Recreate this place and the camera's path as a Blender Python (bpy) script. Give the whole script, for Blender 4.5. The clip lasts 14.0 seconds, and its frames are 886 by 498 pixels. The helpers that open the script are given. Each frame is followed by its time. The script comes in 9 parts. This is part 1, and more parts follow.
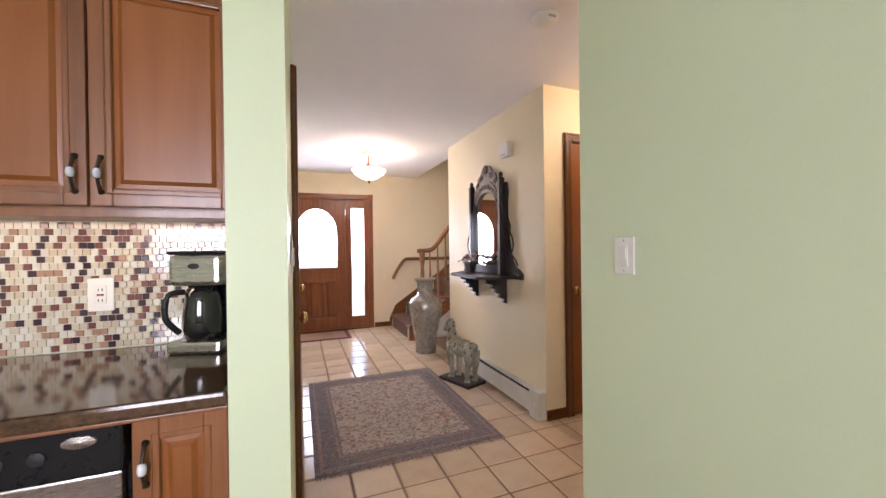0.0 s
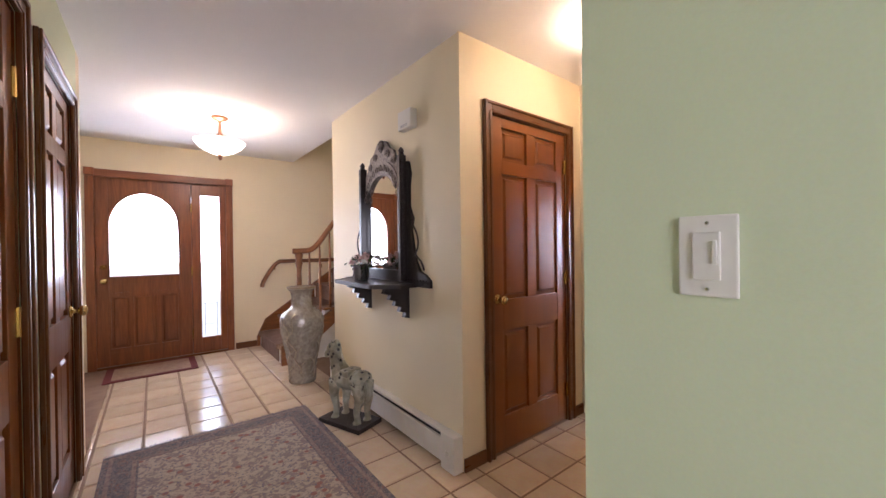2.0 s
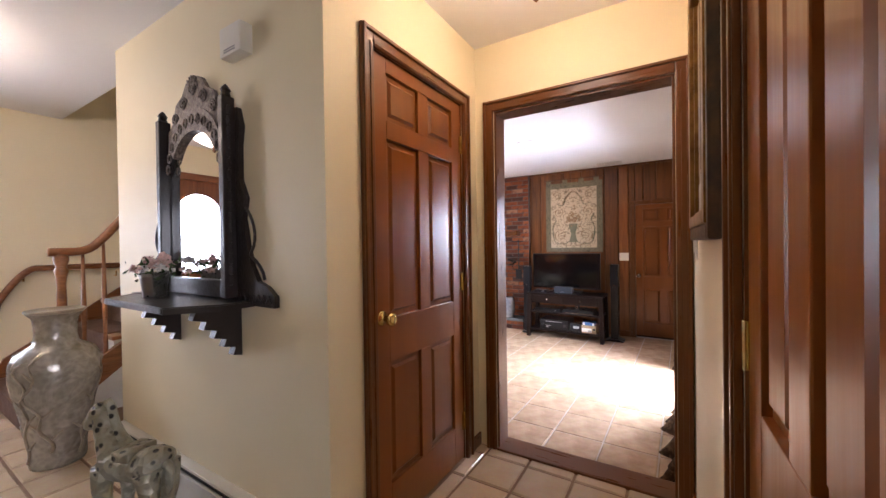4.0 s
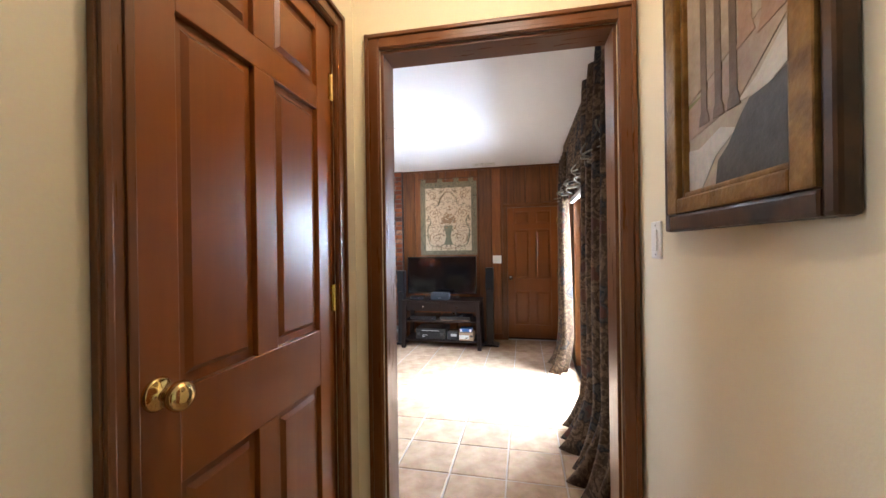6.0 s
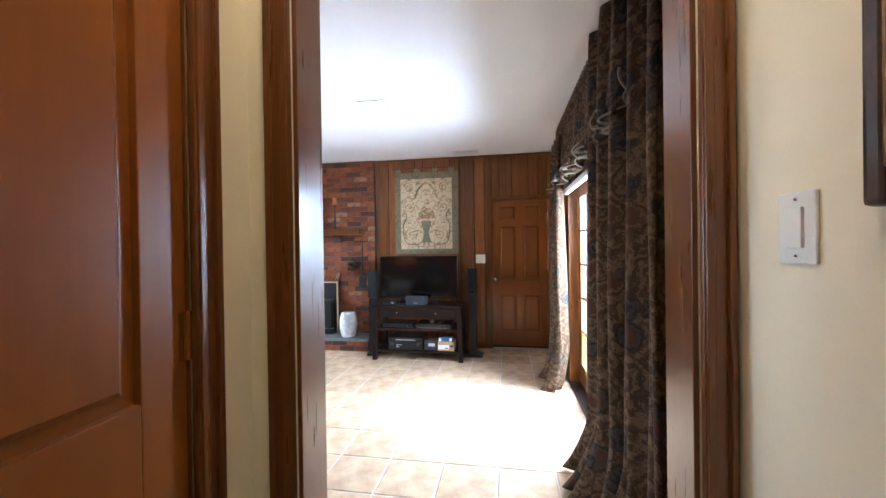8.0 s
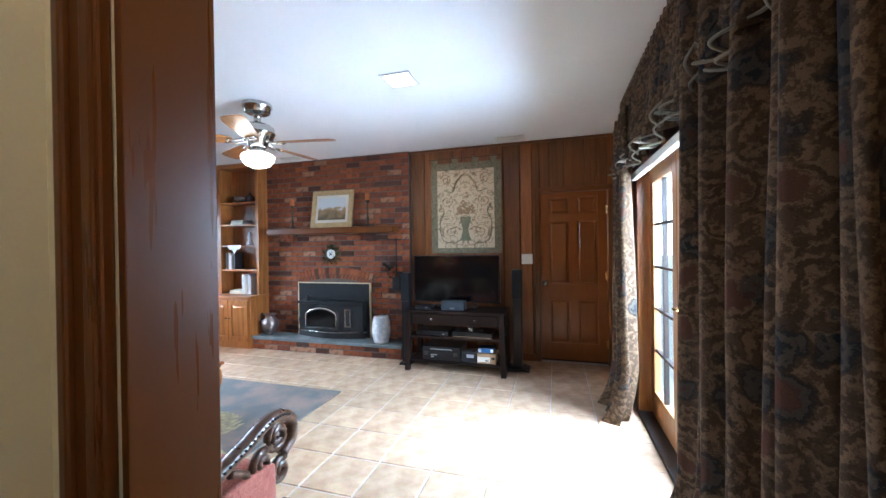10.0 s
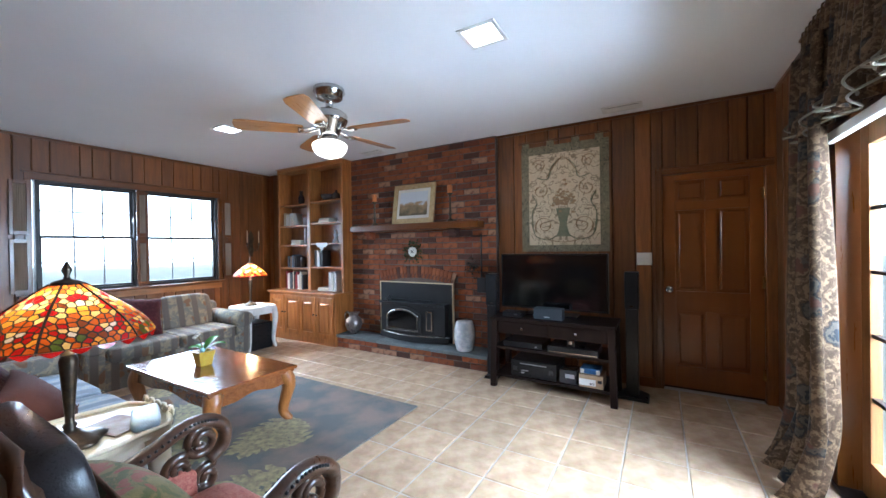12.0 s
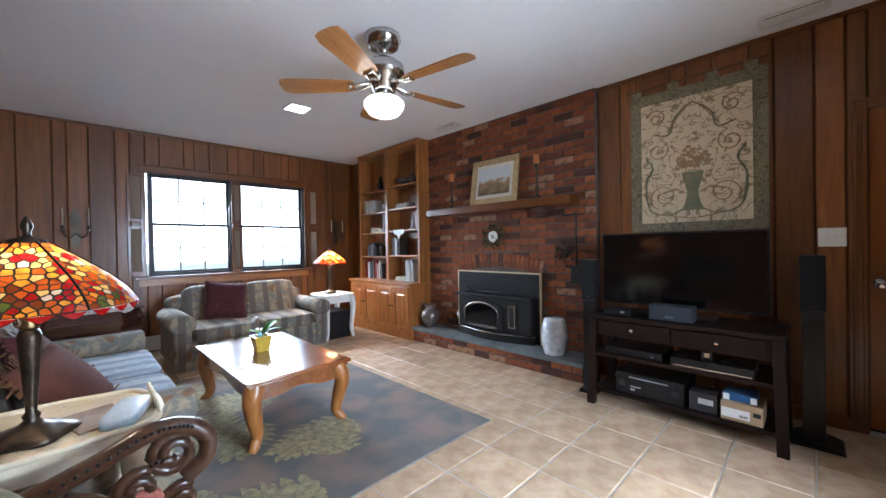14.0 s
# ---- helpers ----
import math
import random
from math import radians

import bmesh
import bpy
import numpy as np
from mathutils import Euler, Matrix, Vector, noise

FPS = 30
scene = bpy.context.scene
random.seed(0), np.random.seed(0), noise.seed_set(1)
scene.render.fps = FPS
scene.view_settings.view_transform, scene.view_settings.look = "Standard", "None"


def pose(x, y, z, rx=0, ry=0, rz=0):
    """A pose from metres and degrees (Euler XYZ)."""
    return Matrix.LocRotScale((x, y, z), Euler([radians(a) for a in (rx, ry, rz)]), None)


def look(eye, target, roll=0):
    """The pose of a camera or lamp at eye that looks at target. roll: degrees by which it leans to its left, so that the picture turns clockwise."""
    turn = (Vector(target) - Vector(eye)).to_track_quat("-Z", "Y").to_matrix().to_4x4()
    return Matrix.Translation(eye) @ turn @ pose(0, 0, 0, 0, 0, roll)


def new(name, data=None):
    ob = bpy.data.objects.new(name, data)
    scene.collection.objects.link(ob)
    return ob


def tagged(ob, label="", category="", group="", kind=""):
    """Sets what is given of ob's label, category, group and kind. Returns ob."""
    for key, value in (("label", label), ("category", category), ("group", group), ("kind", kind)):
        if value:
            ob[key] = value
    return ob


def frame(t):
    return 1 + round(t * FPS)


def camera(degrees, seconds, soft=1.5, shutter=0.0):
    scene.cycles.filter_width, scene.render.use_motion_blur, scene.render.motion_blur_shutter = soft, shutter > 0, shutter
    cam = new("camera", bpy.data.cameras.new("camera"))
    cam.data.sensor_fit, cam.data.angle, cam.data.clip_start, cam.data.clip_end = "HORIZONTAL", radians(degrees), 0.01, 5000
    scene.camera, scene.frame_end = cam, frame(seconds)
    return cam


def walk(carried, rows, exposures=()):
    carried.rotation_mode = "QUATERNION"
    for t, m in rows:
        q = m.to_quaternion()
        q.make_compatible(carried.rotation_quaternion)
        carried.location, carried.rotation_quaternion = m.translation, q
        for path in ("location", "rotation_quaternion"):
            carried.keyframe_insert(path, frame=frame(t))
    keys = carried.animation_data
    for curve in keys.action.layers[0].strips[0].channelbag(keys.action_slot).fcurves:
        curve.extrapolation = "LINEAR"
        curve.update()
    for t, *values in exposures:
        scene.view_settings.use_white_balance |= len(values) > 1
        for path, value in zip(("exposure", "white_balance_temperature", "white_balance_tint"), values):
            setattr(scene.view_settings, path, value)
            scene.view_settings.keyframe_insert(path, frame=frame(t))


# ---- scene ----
cam = camera(100.1, 14.0)
PATH = [
    (0, (1.401, 0.818, 1.269), (2.123, 2.684, 1.26), -0.7),
    (0.5, (1.459, 0.995, 1.269), (2.299, 2.81, 1.26), -0.8),
    (1, (1.532, 1.168, 1.267), (2.529, 2.902, 1.257), -0.8),
    (1.5, (1.621, 1.339, 1.25), (2.748, 2.992, 1.236), -0.8),
    (2, (1.72, 1.505, 1.255), (2.95, 3.082, 1.242), -0.7),
    (2.5, (1.81, 1.658, 1.253), (3.16, 3.133, 1.24), -0.8),
    (3, (1.919, 1.8, 1.244), (3.409, 3.134, 1.226), -0.7),
    (3.5, (2.049, 1.928, 1.241), (3.648, 3.128, 1.223), -0.8),
    (4, (2.169, 2.032, 1.233), (3.871, 3.082, 1.215), -0.8),
    (4.2, (2.226, 2.076, 1.231), (3.963, 3.068, 1.215), -0.8),
    (6.3, (2.858, 2.421, 1.201), (4.83, 2.755, 1.198), -0.8),
    (6.5, (2.923, 2.429, 1.203), (4.897, 2.752, 1.199), -0.8),
    (7, (3.079, 2.432, 1.2), (5.056, 2.734, 1.195), -0.9),
    (7.5, (3.245, 2.431, 1.2), (5.223, 2.726, 1.195), -0.8),
    (7.7, (3.299, 2.441, 1.199), (5.279, 2.725, 1.187), -0.8),
    (9.8, (3.862, 2.433, 1.181), (5.803, 2.915, 1.174), -0.8),
    (10, (3.914, 2.441, 1.182), (5.841, 2.975, 1.172), -0.8),
    (10.5, (4.056, 2.485, 1.182), (5.944, 3.146, 1.169), -0.8),
    (11, (4.186, 2.506, 1.182), (6.033, 3.274, 1.166), -0.8),
    (11.5, (4.312, 2.546, 1.18), (6.112, 3.419, 1.167), -0.8),
    (12, (4.434, 2.607, 1.166), (6.18, 3.583, 1.155), -0.8),
    (12.5, (4.551, 2.673, 1.133), (6.239, 3.746, 1.122), -0.8),
    (13, (4.7, 2.694, 1.058), (6.315, 3.875, 1.046), -0.9),
    (13.5, (4.861, 2.738, 1.03), (6.395, 4.022, 1.013), -0.9),
    (14, (5.035, 2.809, 1.012), (6.477, 4.196, 0.996), -1.0),
]
EXPOSURES = [(0.0, 1.85, 6300, 28), (2.0, 1.62, 6200, 30), (4.2, 1.5, 6200, 25), (6.5, 1.75, 5600, 11), (7.7, 1.65, 5450, 10), (10.0, 1.25, 5150, 7), (11.0, 0.9, 5050, 6), (12.5, 0.78, 5400, 9), (14.0, 0.62, 5600, 11)]
walk(cam, [(t, look(eye, target, roll)) for t, eye, target, roll in PATH], EXPOSURES)

# ---- light ----
CEIL, LOW = 2.44, -0.20          # ceiling of all rooms; floor of the sunken family room
world = bpy.data.worlds.new("sky")
scene.world = world
world.use_nodes = True
sky = world.node_tree.nodes.new("ShaderNodeTexSky")
sky.sky_type, sky.sun_disc, sky.sun_elevation, sky.sun_rotation = "NISHITA", False, radians(42), radians(200)
sky.air_density, sky.dust_density = 1.0, 1.0
world.node_tree.links.new(sky.outputs[0], world.node_tree.nodes["Background"].inputs[0])
world.node_tree.nodes["Background"].inputs[1].default_value = 0.15


def lamp(name, kind, m, power, colour=(1, 1, 1), **settings):
    data = bpy.data.lights.new(name, kind)
    data.energy, data.color = power, colour
    for key, value in settings.items():
        if key == "size":
            data.shape = "RECTANGLE"
            data.size, data.size_y = value
        elif key == "radius":
            data.shadow_soft_size = value
        elif key == "spread":
            data.spread = value
        elif key == "angle":
            data.angle = value
    ob = new(name, data)
    ob.matrix_world = m
    return ob


WARM = (1.0, 0.81, 0.59)
AT = pose(-0.1277, -0.1099, 0, 0, 0, -1.2426)
lamp("sun", "SUN", look((0, 0, 0), (0.10, 0.75, -0.80)), 2.5, (1.0, 0.95, 0.88), angle=radians(9))
# daylight in the openings
lamp("daylight_french_door", "AREA", AT @ look((6.62, 1.25, 1.15), (6.45, 3.3, 0.25)), 245, (0.80, 0.90, 1.0), size=(1.4, 1.4))
lamp("daylight_windows", "AREA", AT @ look((6.7, 8.95, 1.35), (6.7, 6.0, -1.2)), 80, (0.84, 0.92, 1.0), size=(1.8, 1.1), spread=radians(110))
lamp("daylight_front_door", "AREA", look((1.80, 6.95, 1.3), (1.85, 4.0, 0.7)), 22, (0.86, 0.93, 1.0), size=(1.1, 1.2))
lamp("daylight_kitchen", "AREA", look((0.3, -2.5, 1.5), (1.85, 1.3, 0.9)), 27, (0.92, 0.97, 1.0), size=(1.8, 1.1))
# lamps of the house
lamp("foyer_bulb", "POINT", pose(2.203, 5.356, 2.17), 5, WARM, radius=0.06)
lamp("hall_bulb", "POINT", pose(3.62, 2.48, 2.27), 4.2, (1.0, 0.72, 0.42), radius=0.06)
lamp("fan_bulb", "POINT", AT @ pose(6.61, 5.09, 1.94), 3, (1.0, 0.82, 0.6), radius=0.06)
lamp("left_table_bulb", "POINT", AT @ pose(4.995, 4.775, 0.93), 4.5, (1.0, 0.80, 0.55), radius=0.04)
lamp("far_table_bulb", "POINT", AT @ pose(7.60, 7.76, 0.86), 15.0, (1.0, 0.64, 0.32), radius=0.04)
lamp("cabinet_strip", "AREA", look((0.6, 2.38, 1.37), (0.6, 2.5, 0.9)), 0.5, WARM, size=(1.1, 0.05))

# ---- materials ----


def nodes_of(name):
    m = bpy.data.materials.new(name)
    m.use_nodes = True
    t = m.node_tree
    return m, t, t.nodes["Principled BSDF"]


def node(t, kind, links=(), **values):
    n = t.nodes.new("ShaderNode" + kind)
    for key, value in values.items():
        n.inputs[key.replace("_", " ")].default_value = value
    for key, socket in dict(links).items():
        t.links.new(socket, n.inputs[key])
    return n


def rgba(c):
    return (*c, 1.0)


def mixed(t, fac, a, b, mode="MIX"):
    n = t.nodes.new("ShaderNodeMix")
    n.data_type, n.blend_type = "RGBA", mode
    for slot, value in ((0, fac), (6, a), (7, b)):
        if isinstance(value, (int, float)):
            n.inputs[slot].default_value = value
        elif isinstance(value, tuple):
            n.inputs[slot].default_value = rgba(value[:3])
        else:
            t.links.new(value, n.inputs[slot])
    return n.outputs[2]


def coords(t, stretch=(1, 1, 1), space="Object", turn=(0, 0, 0)):
    c = t.nodes.new("ShaderNodeTexCoord")
    m = t.nodes.new("ShaderNodeMapping")
    m.inputs["Scale"].default_value = stretch
    m.inputs["Rotation"].default_value = turn
    t.links.new(c.outputs[space], m.inputs["Vector"])
    return m.outputs[0]


def ramp(t, socket, low, high):
    r = t.nodes.new("ShaderNodeMapRange")
    r.inputs["From Min"].default_value, r.inputs["From Max"].default_value = low, high
    t.links.new(socket, r.inputs["Value"])
    return r.outputs[0]


def surface(name, a, b=None, rough=0.5, metal=0.0, scale=3.0, grain=40.0, bump=0.05, vary=0.0, stretch=(1, 1, 1), coat=0.0, sheen=0.0, mottled=0.35):
    """Two colours blended by a coarse and a fine noise, with fine relief; vary: spread of tone from object to object."""
    m, t, p = nodes_of(name)
    b = b or tuple(0.82 * v for v in a)
    where = coords(t, stretch)
    coarse = node(t, "TexNoise", {"Vector": where}, Scale=scale, Detail=4.0, Roughness=0.6)
    fine = node(t, "TexNoise", {"Vector": where}, Scale=grain, Detail=3.0, Roughness=0.6)
    colour = mixed(t, ramp(t, coarse.outputs["Fac"], 0.5 - mottled * 0.5, 0.5 + mottled * 0.5), a, b)
    colour = mixed(t, 0.12, colour, fine.outputs["Color"], "OVERLAY")
    if vary:
        info = t.nodes.new("ShaderNodeObjectInfo")
        tone = ramp(t, info.outputs["Random"], 0.0, 1.0)
        tone.node.inputs["To Min"].default_value, tone.node.inputs["To Max"].default_value = 1 - vary, 1 + vary
        hsv = node(t, "HueSaturation", {"Color": colour, "Value": tone})
        colour = hsv.outputs[0]
    t.links.new(colour, p.inputs["Base Color"])
    r = ramp(t, fine.outputs["Fac"], 0.2, 0.8)
    r.node.inputs["To Min"].default_value, r.node.inputs["To Max"].default_value = max(0.02, rough * 0.8), min(1, rough * 1.2)
    t.links.new(r, p.inputs["Roughness"])
    p.inputs["Metallic"].default_value = metal
    p.inputs["Coat Weight"].default_value = coat
    p.inputs["Coat Roughness"].default_value = 0.12
    p.inputs["Sheen Weight"].default_value = sheen
    p.inputs["Specular IOR Level"].default_value = 0.5 if rough < 0.25 else 0.28
    if bump:
        bm_ = node(t, "Bump", {"Height": fine.outputs["Fac"]}, Strength=bump, Distance=0.01)
        t.links.new(bm_.outputs[0], p.inputs["Normal"])
    return m


def timber(name, dark, light, rough=0.3, along="z", scale=1.0, coat=0.3, vary=0.1, knots=0.0, bump=0.06, streak=0.35):
    """Wood with its grain along one axis."""
    m, t, p = nodes_of(name)
    low, high = 1.1 * scale, 16.0 * scale
    stretch = {"x": (low, high, high), "y": (high, low, high), "z": (high, high, low)}[along]
    info = t.nodes.new("ShaderNodeObjectInfo")
    shift = node(t, "VectorMath", {0: coords(t, stretch)})
    scaled = node(t, "VectorMath", {0: info.outputs["Random"]})
    scaled.operation = "SCALE"
    scaled.inputs["Scale"].default_value = 37.0
    t.links.new(scaled.outputs[0], shift.inputs[1])
    grain = node(t, "TexNoise", {"Vector": shift.outputs[0]}, Scale=1.2, Detail=6.0, Roughness=0.65, Distortion=0.8)
    fine = node(t, "TexNoise", {"Vector": shift.outputs[0]}, Scale=7.0, Detail=3.0, Roughness=0.6)
    broad = node(t, "TexNoise", {"Vector": coords(t)}, Scale=1.7, Detail=2.0)
    colour = mixed(t, ramp(t, grain.outputs["Fac"], 0.32, 0.68), dark, light)
    colour = mixed(t, streak, colour, fine.outputs["Fac"], "OVERLAY")
    colour = mixed(t, 0.25, colour, broad.outputs["Fac"], "OVERLAY")
    if knots:
        spots = node(t, "TexVoronoi", {"Vector": coords(t, {"x": (1.2, 6, 6), "y": (6, 1.2, 6), "z": (6, 6, 1.2)}[along])}, Scale=1.0)
        colour = mixed(t, ramp(t, spots.outputs["Distance"], 0.16, 0.04), colour, tuple(0.35 * v for v in dark))
    tone = ramp(t, info.outputs["Random"], 0.0, 1.0)
    tone.node.inputs["To Min"].default_value, tone.node.inputs["To Max"].default_value = 1 - vary, 1 + vary
    hsv = node(t, "HueSaturation", {"Color": colour, "Value": tone})
    t.links.new(hsv.outputs[0], p.inputs["Base Color"])
    r = ramp(t, fine.outputs["Fac"], 0.2, 0.8)
    r.node.inputs["To Min"].default_value, r.node.inputs["To Max"].default_value = rough * 0.8, rough * 1.25
    t.links.new(r, p.inputs["Roughness"])
    p.inputs["Coat Weight"].default_value, p.inputs["Coat Roughness"].default_value = coat, 0.15
    p.inputs["Specular IOR Level"].default_value = 0.45 if coat else 0.18
    b = node(t, "Bump", {"Height": fine.outputs["Fac"]}, Strength=bump, Distance=0.004)
    t.links.new(b.outputs[0], p.inputs["Normal"])
    return m


def glowing(name, colour, strength):
    m, t, p = nodes_of(name)
    p.inputs["Base Color"].default_value = rgba(colour)
    p.inputs["Emission Color"].default_value = rgba(colour)
    p.inputs["Emission Strength"].default_value = strength
    p.inputs["Roughness"].default_value = 0.4
    return m


def clear_glass(name, tint=(0.95, 0.97, 0.97), rough=0.0):
    m, t, p = nodes_of(name)
    out = t.nodes["Material Output"]
    glossy = node(t, "BsdfGlossy", Color=(1, 1, 1, 1), Roughness=0.02)
    see = node(t, "BsdfTransparent", Color=rgba(tint))
    facing = node(t, "LayerWeight", Blend=0.5).outputs["Facing"]
    steep = node(t, "Math", {0: facing})
    steep.operation = "POWER"
    steep.inputs[1].default_value = 5.0
    fres = node(t, "Math", {0: steep.outputs[0]})
    fres.operation = "MULTIPLY_ADD"
    fres.inputs[1].default_value, fres.inputs[2].default_value = 0.5, 0.03
    mix = node(t, "MixShader", {0: fres.outputs[0], 1: see.outputs[0], 2: glossy.outputs[0]})
    t.links.new(mix.outputs[0], out.inputs[0])
    return m


PAINT_GREEN = surface("green_wall_paint", (0.655, 0.725, 0.505), (0.635, 0.705, 0.49), rough=0.45, scale=1.5, grain=160, bump=0.05)
PAINT_YELLOW = surface("pale_yellow_wall_paint", (0.81, 0.72, 0.52), (0.78, 0.69, 0.50), rough=0.5, scale=1.5, grain=160, bump=0.05)
PAINT_CEILING = surface("white_ceiling_paint", (0.85, 0.86, 0.87), (0.82, 0.83, 0.84), rough=0.8, scale=1.0, grain=120, bump=0.05)
PAINT_WHITE = surface("white_paint", (0.80, 0.79, 0.75), rough=0.4, scale=4, grain=90, bump=0.03)
PLASTIC_WHITE = surface("white_plastic", (0.78, 0.76, 0.70), (0.76, 0.74, 0.68), rough=0.35, bump=0.0)
DOOR_WOOD = timber("stained_door_wood", (0.175, 0.048, 0.0045), (0.212, 0.063, 0.006), rough=0.34, coat=0.10, streak=0.04, bump=0.0, scale=0.45)
TRIM_WOOD = timber("stained_trim_wood", (0.124, 0.038, 0.005), (0.138, 0.043, 0.006), rough=0.30, coat=0.3, streak=0.05, bump=0.0, scale=0.5)
TRIM_WOOD_X = timber("stained_trim_wood_level", (0.124, 0.038, 0.005), (0.138, 0.043, 0.006), rough=0.30, coat=0.3, along="x", streak=0.05, bump=0.0, scale=0.5)
PANELING = timber("panel_board_wood", (0.115, 0.036, 0.007), (0.225, 0.080, 0.016), rough=0.42, coat=0.15, vary=0.30, knots=1.0, bump=0.02, streak=0.2)
PANELING_GROOVE = surface("panel_groove_wood", (0.035, 0.012, 0.004), rough=0.6)
OAK = timber("oak_door_wood", (0.16, 0.042, 0.012), (0.30, 0.095, 0.028), rough=0.35, coat=0.3)
HONEY = timber("honey_pine", (0.22, 0.075, 0.016), (0.40, 0.16, 0.04), rough=0.35, coat=0.3)
HONEY_X = timber("honey_pine_level", (0.22, 0.075, 0.016), (0.40, 0.16, 0.04), rough=0.35, coat=0.3, along="x")
CABINET = timber("maple_cabinet_wood", (0.25, 0.078, 0.016), (0.31, 0.105, 0.026), rough=0.35, coat=0.25, scale=0.6, streak=0.1, bump=0.01)
DARK_WOOD = timber("espresso_wood", (0.009, 0.004, 0.003), (0.016, 0.008, 0.005), rough=0.5, coat=0.0, bump=0.01)
CARVED = surface("carved_black_wood", (0.018, 0.013, 0.012), (0.035, 0.027, 0.024), rough=0.4, grain=70, bump=0.3, coat=0.2)
SILVERED = surface("carved_silvered_wood", (0.26, 0.22, 0.19), (0.07, 0.055, 0.05), rough=0.4, grain=110, scale=60, bump=0.5, metal=0.3)
BRASS = surface("polished_brass", (0.75, 0.55, 0.22), (0.70, 0.50, 0.20), rough=0.14, metal=1.0, bump=0.0)
CHROME = surface("brushed_nickel", (0.62, 0.60, 0.57), (0.55, 0.53, 0.50), rough=0.2, metal=1.0, bump=0.0)
IRON = surface("black_iron", (0.012, 0.012, 0.013), (0.02, 0.02, 0.02), rough=0.45, grain=90, bump=0.15)
BLACK_PLASTIC = surface("black_plastic", (0.012, 0.012, 0.013), rough=0.3, bump=0.02)
SCREEN = surface("black_screen", (0.003, 0.003, 0.0035), rough=0.10, bump=0.0)
MIRROR = surface("mirror_silver", (0.9, 0.9, 0.9), (0.9, 0.9, 0.9), rough=0.01, metal=1.0, bump=0.0)
GLASS = clear_glass("window_glass")
GROUT = surface("tile_grout", (0.20, 0.12, 0.08), (0.26, 0.17, 0.11), rough=0.85, scale=6, grain=120, bump=0.2)
GROUT_LIGHT = surface("pale_grout", (0.52, 0.46, 0.38), (0.45, 0.39, 0.32), rough=0.85, scale=6, grain=120, bump=0.2)
HALL_TILE = surface("cream_glazed_tile", (0.62, 0.50, 0.36), (0.52, 0.38, 0.25), rough=0.16, scale=6, grain=45, bump=0.04, vary=0.10, mottled=0.7)
ROOM_TILE = surface("tan_stone_tile", (0.62, 0.465, 0.31), (0.43, 0.29, 0.185), rough=0.24, scale=7, grain=22, bump=0.04, vary=0.10, mottled=0.35)

# ---- building blocks ----
ROOM = pose(-0.1277, -0.1099, 0, 0, 0, -1.2426)   # the family room stands a degree off the hall's axes
SITE = Matrix()                                    # where things are being set down: the hall, or ROOM


def box(bm, x0, y0, z0, x1, y1, z1, bevel=0.0, m=None):
    geo = bmesh.ops.create_cube(bm, size=1.0)
    vs = geo["verts"]
    for v in vs:
        v.co = Vector((x0 + (v.co.x + 0.5) * (x1 - x0), y0 + (v.co.y + 0.5) * (y1 - y0), z0 + (v.co.z + 0.5) * (z1 - z0)))
    if bevel:
        es = list({e for v in vs for e in v.link_edges})
        made = bmesh.ops.bevel(bm, geom=es, offset=bevel, segments=2, affect="EDGES", profile=0.6)
        vs = list({v for f in made["faces"] for v in f.verts})
    if m is not None:
        bmesh.ops.transform(bm, matrix=m, verts=vs)
    return vs


def lathe(bm, profile, steps=24, m=None, squash=1.0):
    """A turned body from (radius, height) pairs."""
    rings = []
    for r, z in profile:
        rings.append([bm.verts.new((r * math.cos(2 * math.pi * k / steps), squash * r * math.sin(2 * math.pi * k / steps), z)) for k in range(steps)])
    for a, b in zip(rings, rings[1:]):
        for k in range(steps):
            bm.faces.new((a[k], a[(k + 1) % steps], b[(k + 1) % steps], b[k]))
    if profile[0][0] > 1e-5:
        bm.faces.new(list(reversed(rings[0])))
    if profile[-1][0] > 1e-5:
        bm.faces.new(rings[-1])
    vs = [v for ring in rings for v in ring]
    if m is not None:
        bmesh.ops.transform(bm, matrix=m, verts=vs)
    return vs


def tube(bm, points, radius, steps=8, squash=1.0):
    """A round bar along points; radius: one number or one for each point."""
    pts = [Vector(p) for p in points]
    radii = radius if isinstance(radius, (list, tuple)) else [radius] * len(pts)
    rings, up = [], Vector((0.13, 0.31, 0.94)).normalized()
    for k, p in enumerate(pts):
        way = (pts[min(k + 1, len(pts) - 1)] - pts[max(k - 1, 0)]).normalized()
        side = way.cross(up)
        if side.length < 0.1:
            side = way.cross(Vector((1, 0, 0)))
        side.normalize()
        top = side.cross(way).normalized()
        rings.append([bm.verts.new(p + radii[k] * (math.cos(2 * math.pi * j / steps) * side + squash * math.sin(2 * math.pi * j / steps) * top)) for j in range(steps)])
    for a, b in zip(rings, rings[1:]):
        for j in range(steps):
            bm.faces.new((a[j], a[(j + 1) % steps], b[(j + 1) % steps], b[j]))
    bm.faces.new(list(reversed(rings[0])))
    bm.faces.new(rings[-1])
    return [v for r in rings for v in r]


def slab(bm, outline, y0, y1):
    """An outline in x and z, given depth along y."""
    a = [bm.verts.new((x, y0, z)) for x, z in outline]
    b = [bm.verts.new((x, y1, z)) for x, z in outline]
    n = len(outline)
    bm.faces.new(a)
    bm.faces.new(list(reversed(b)))
    for k in range(n):
        bm.faces.new((a[k], b[k], b[(k + 1) % n], a[(k + 1) % n]))
    return a + b


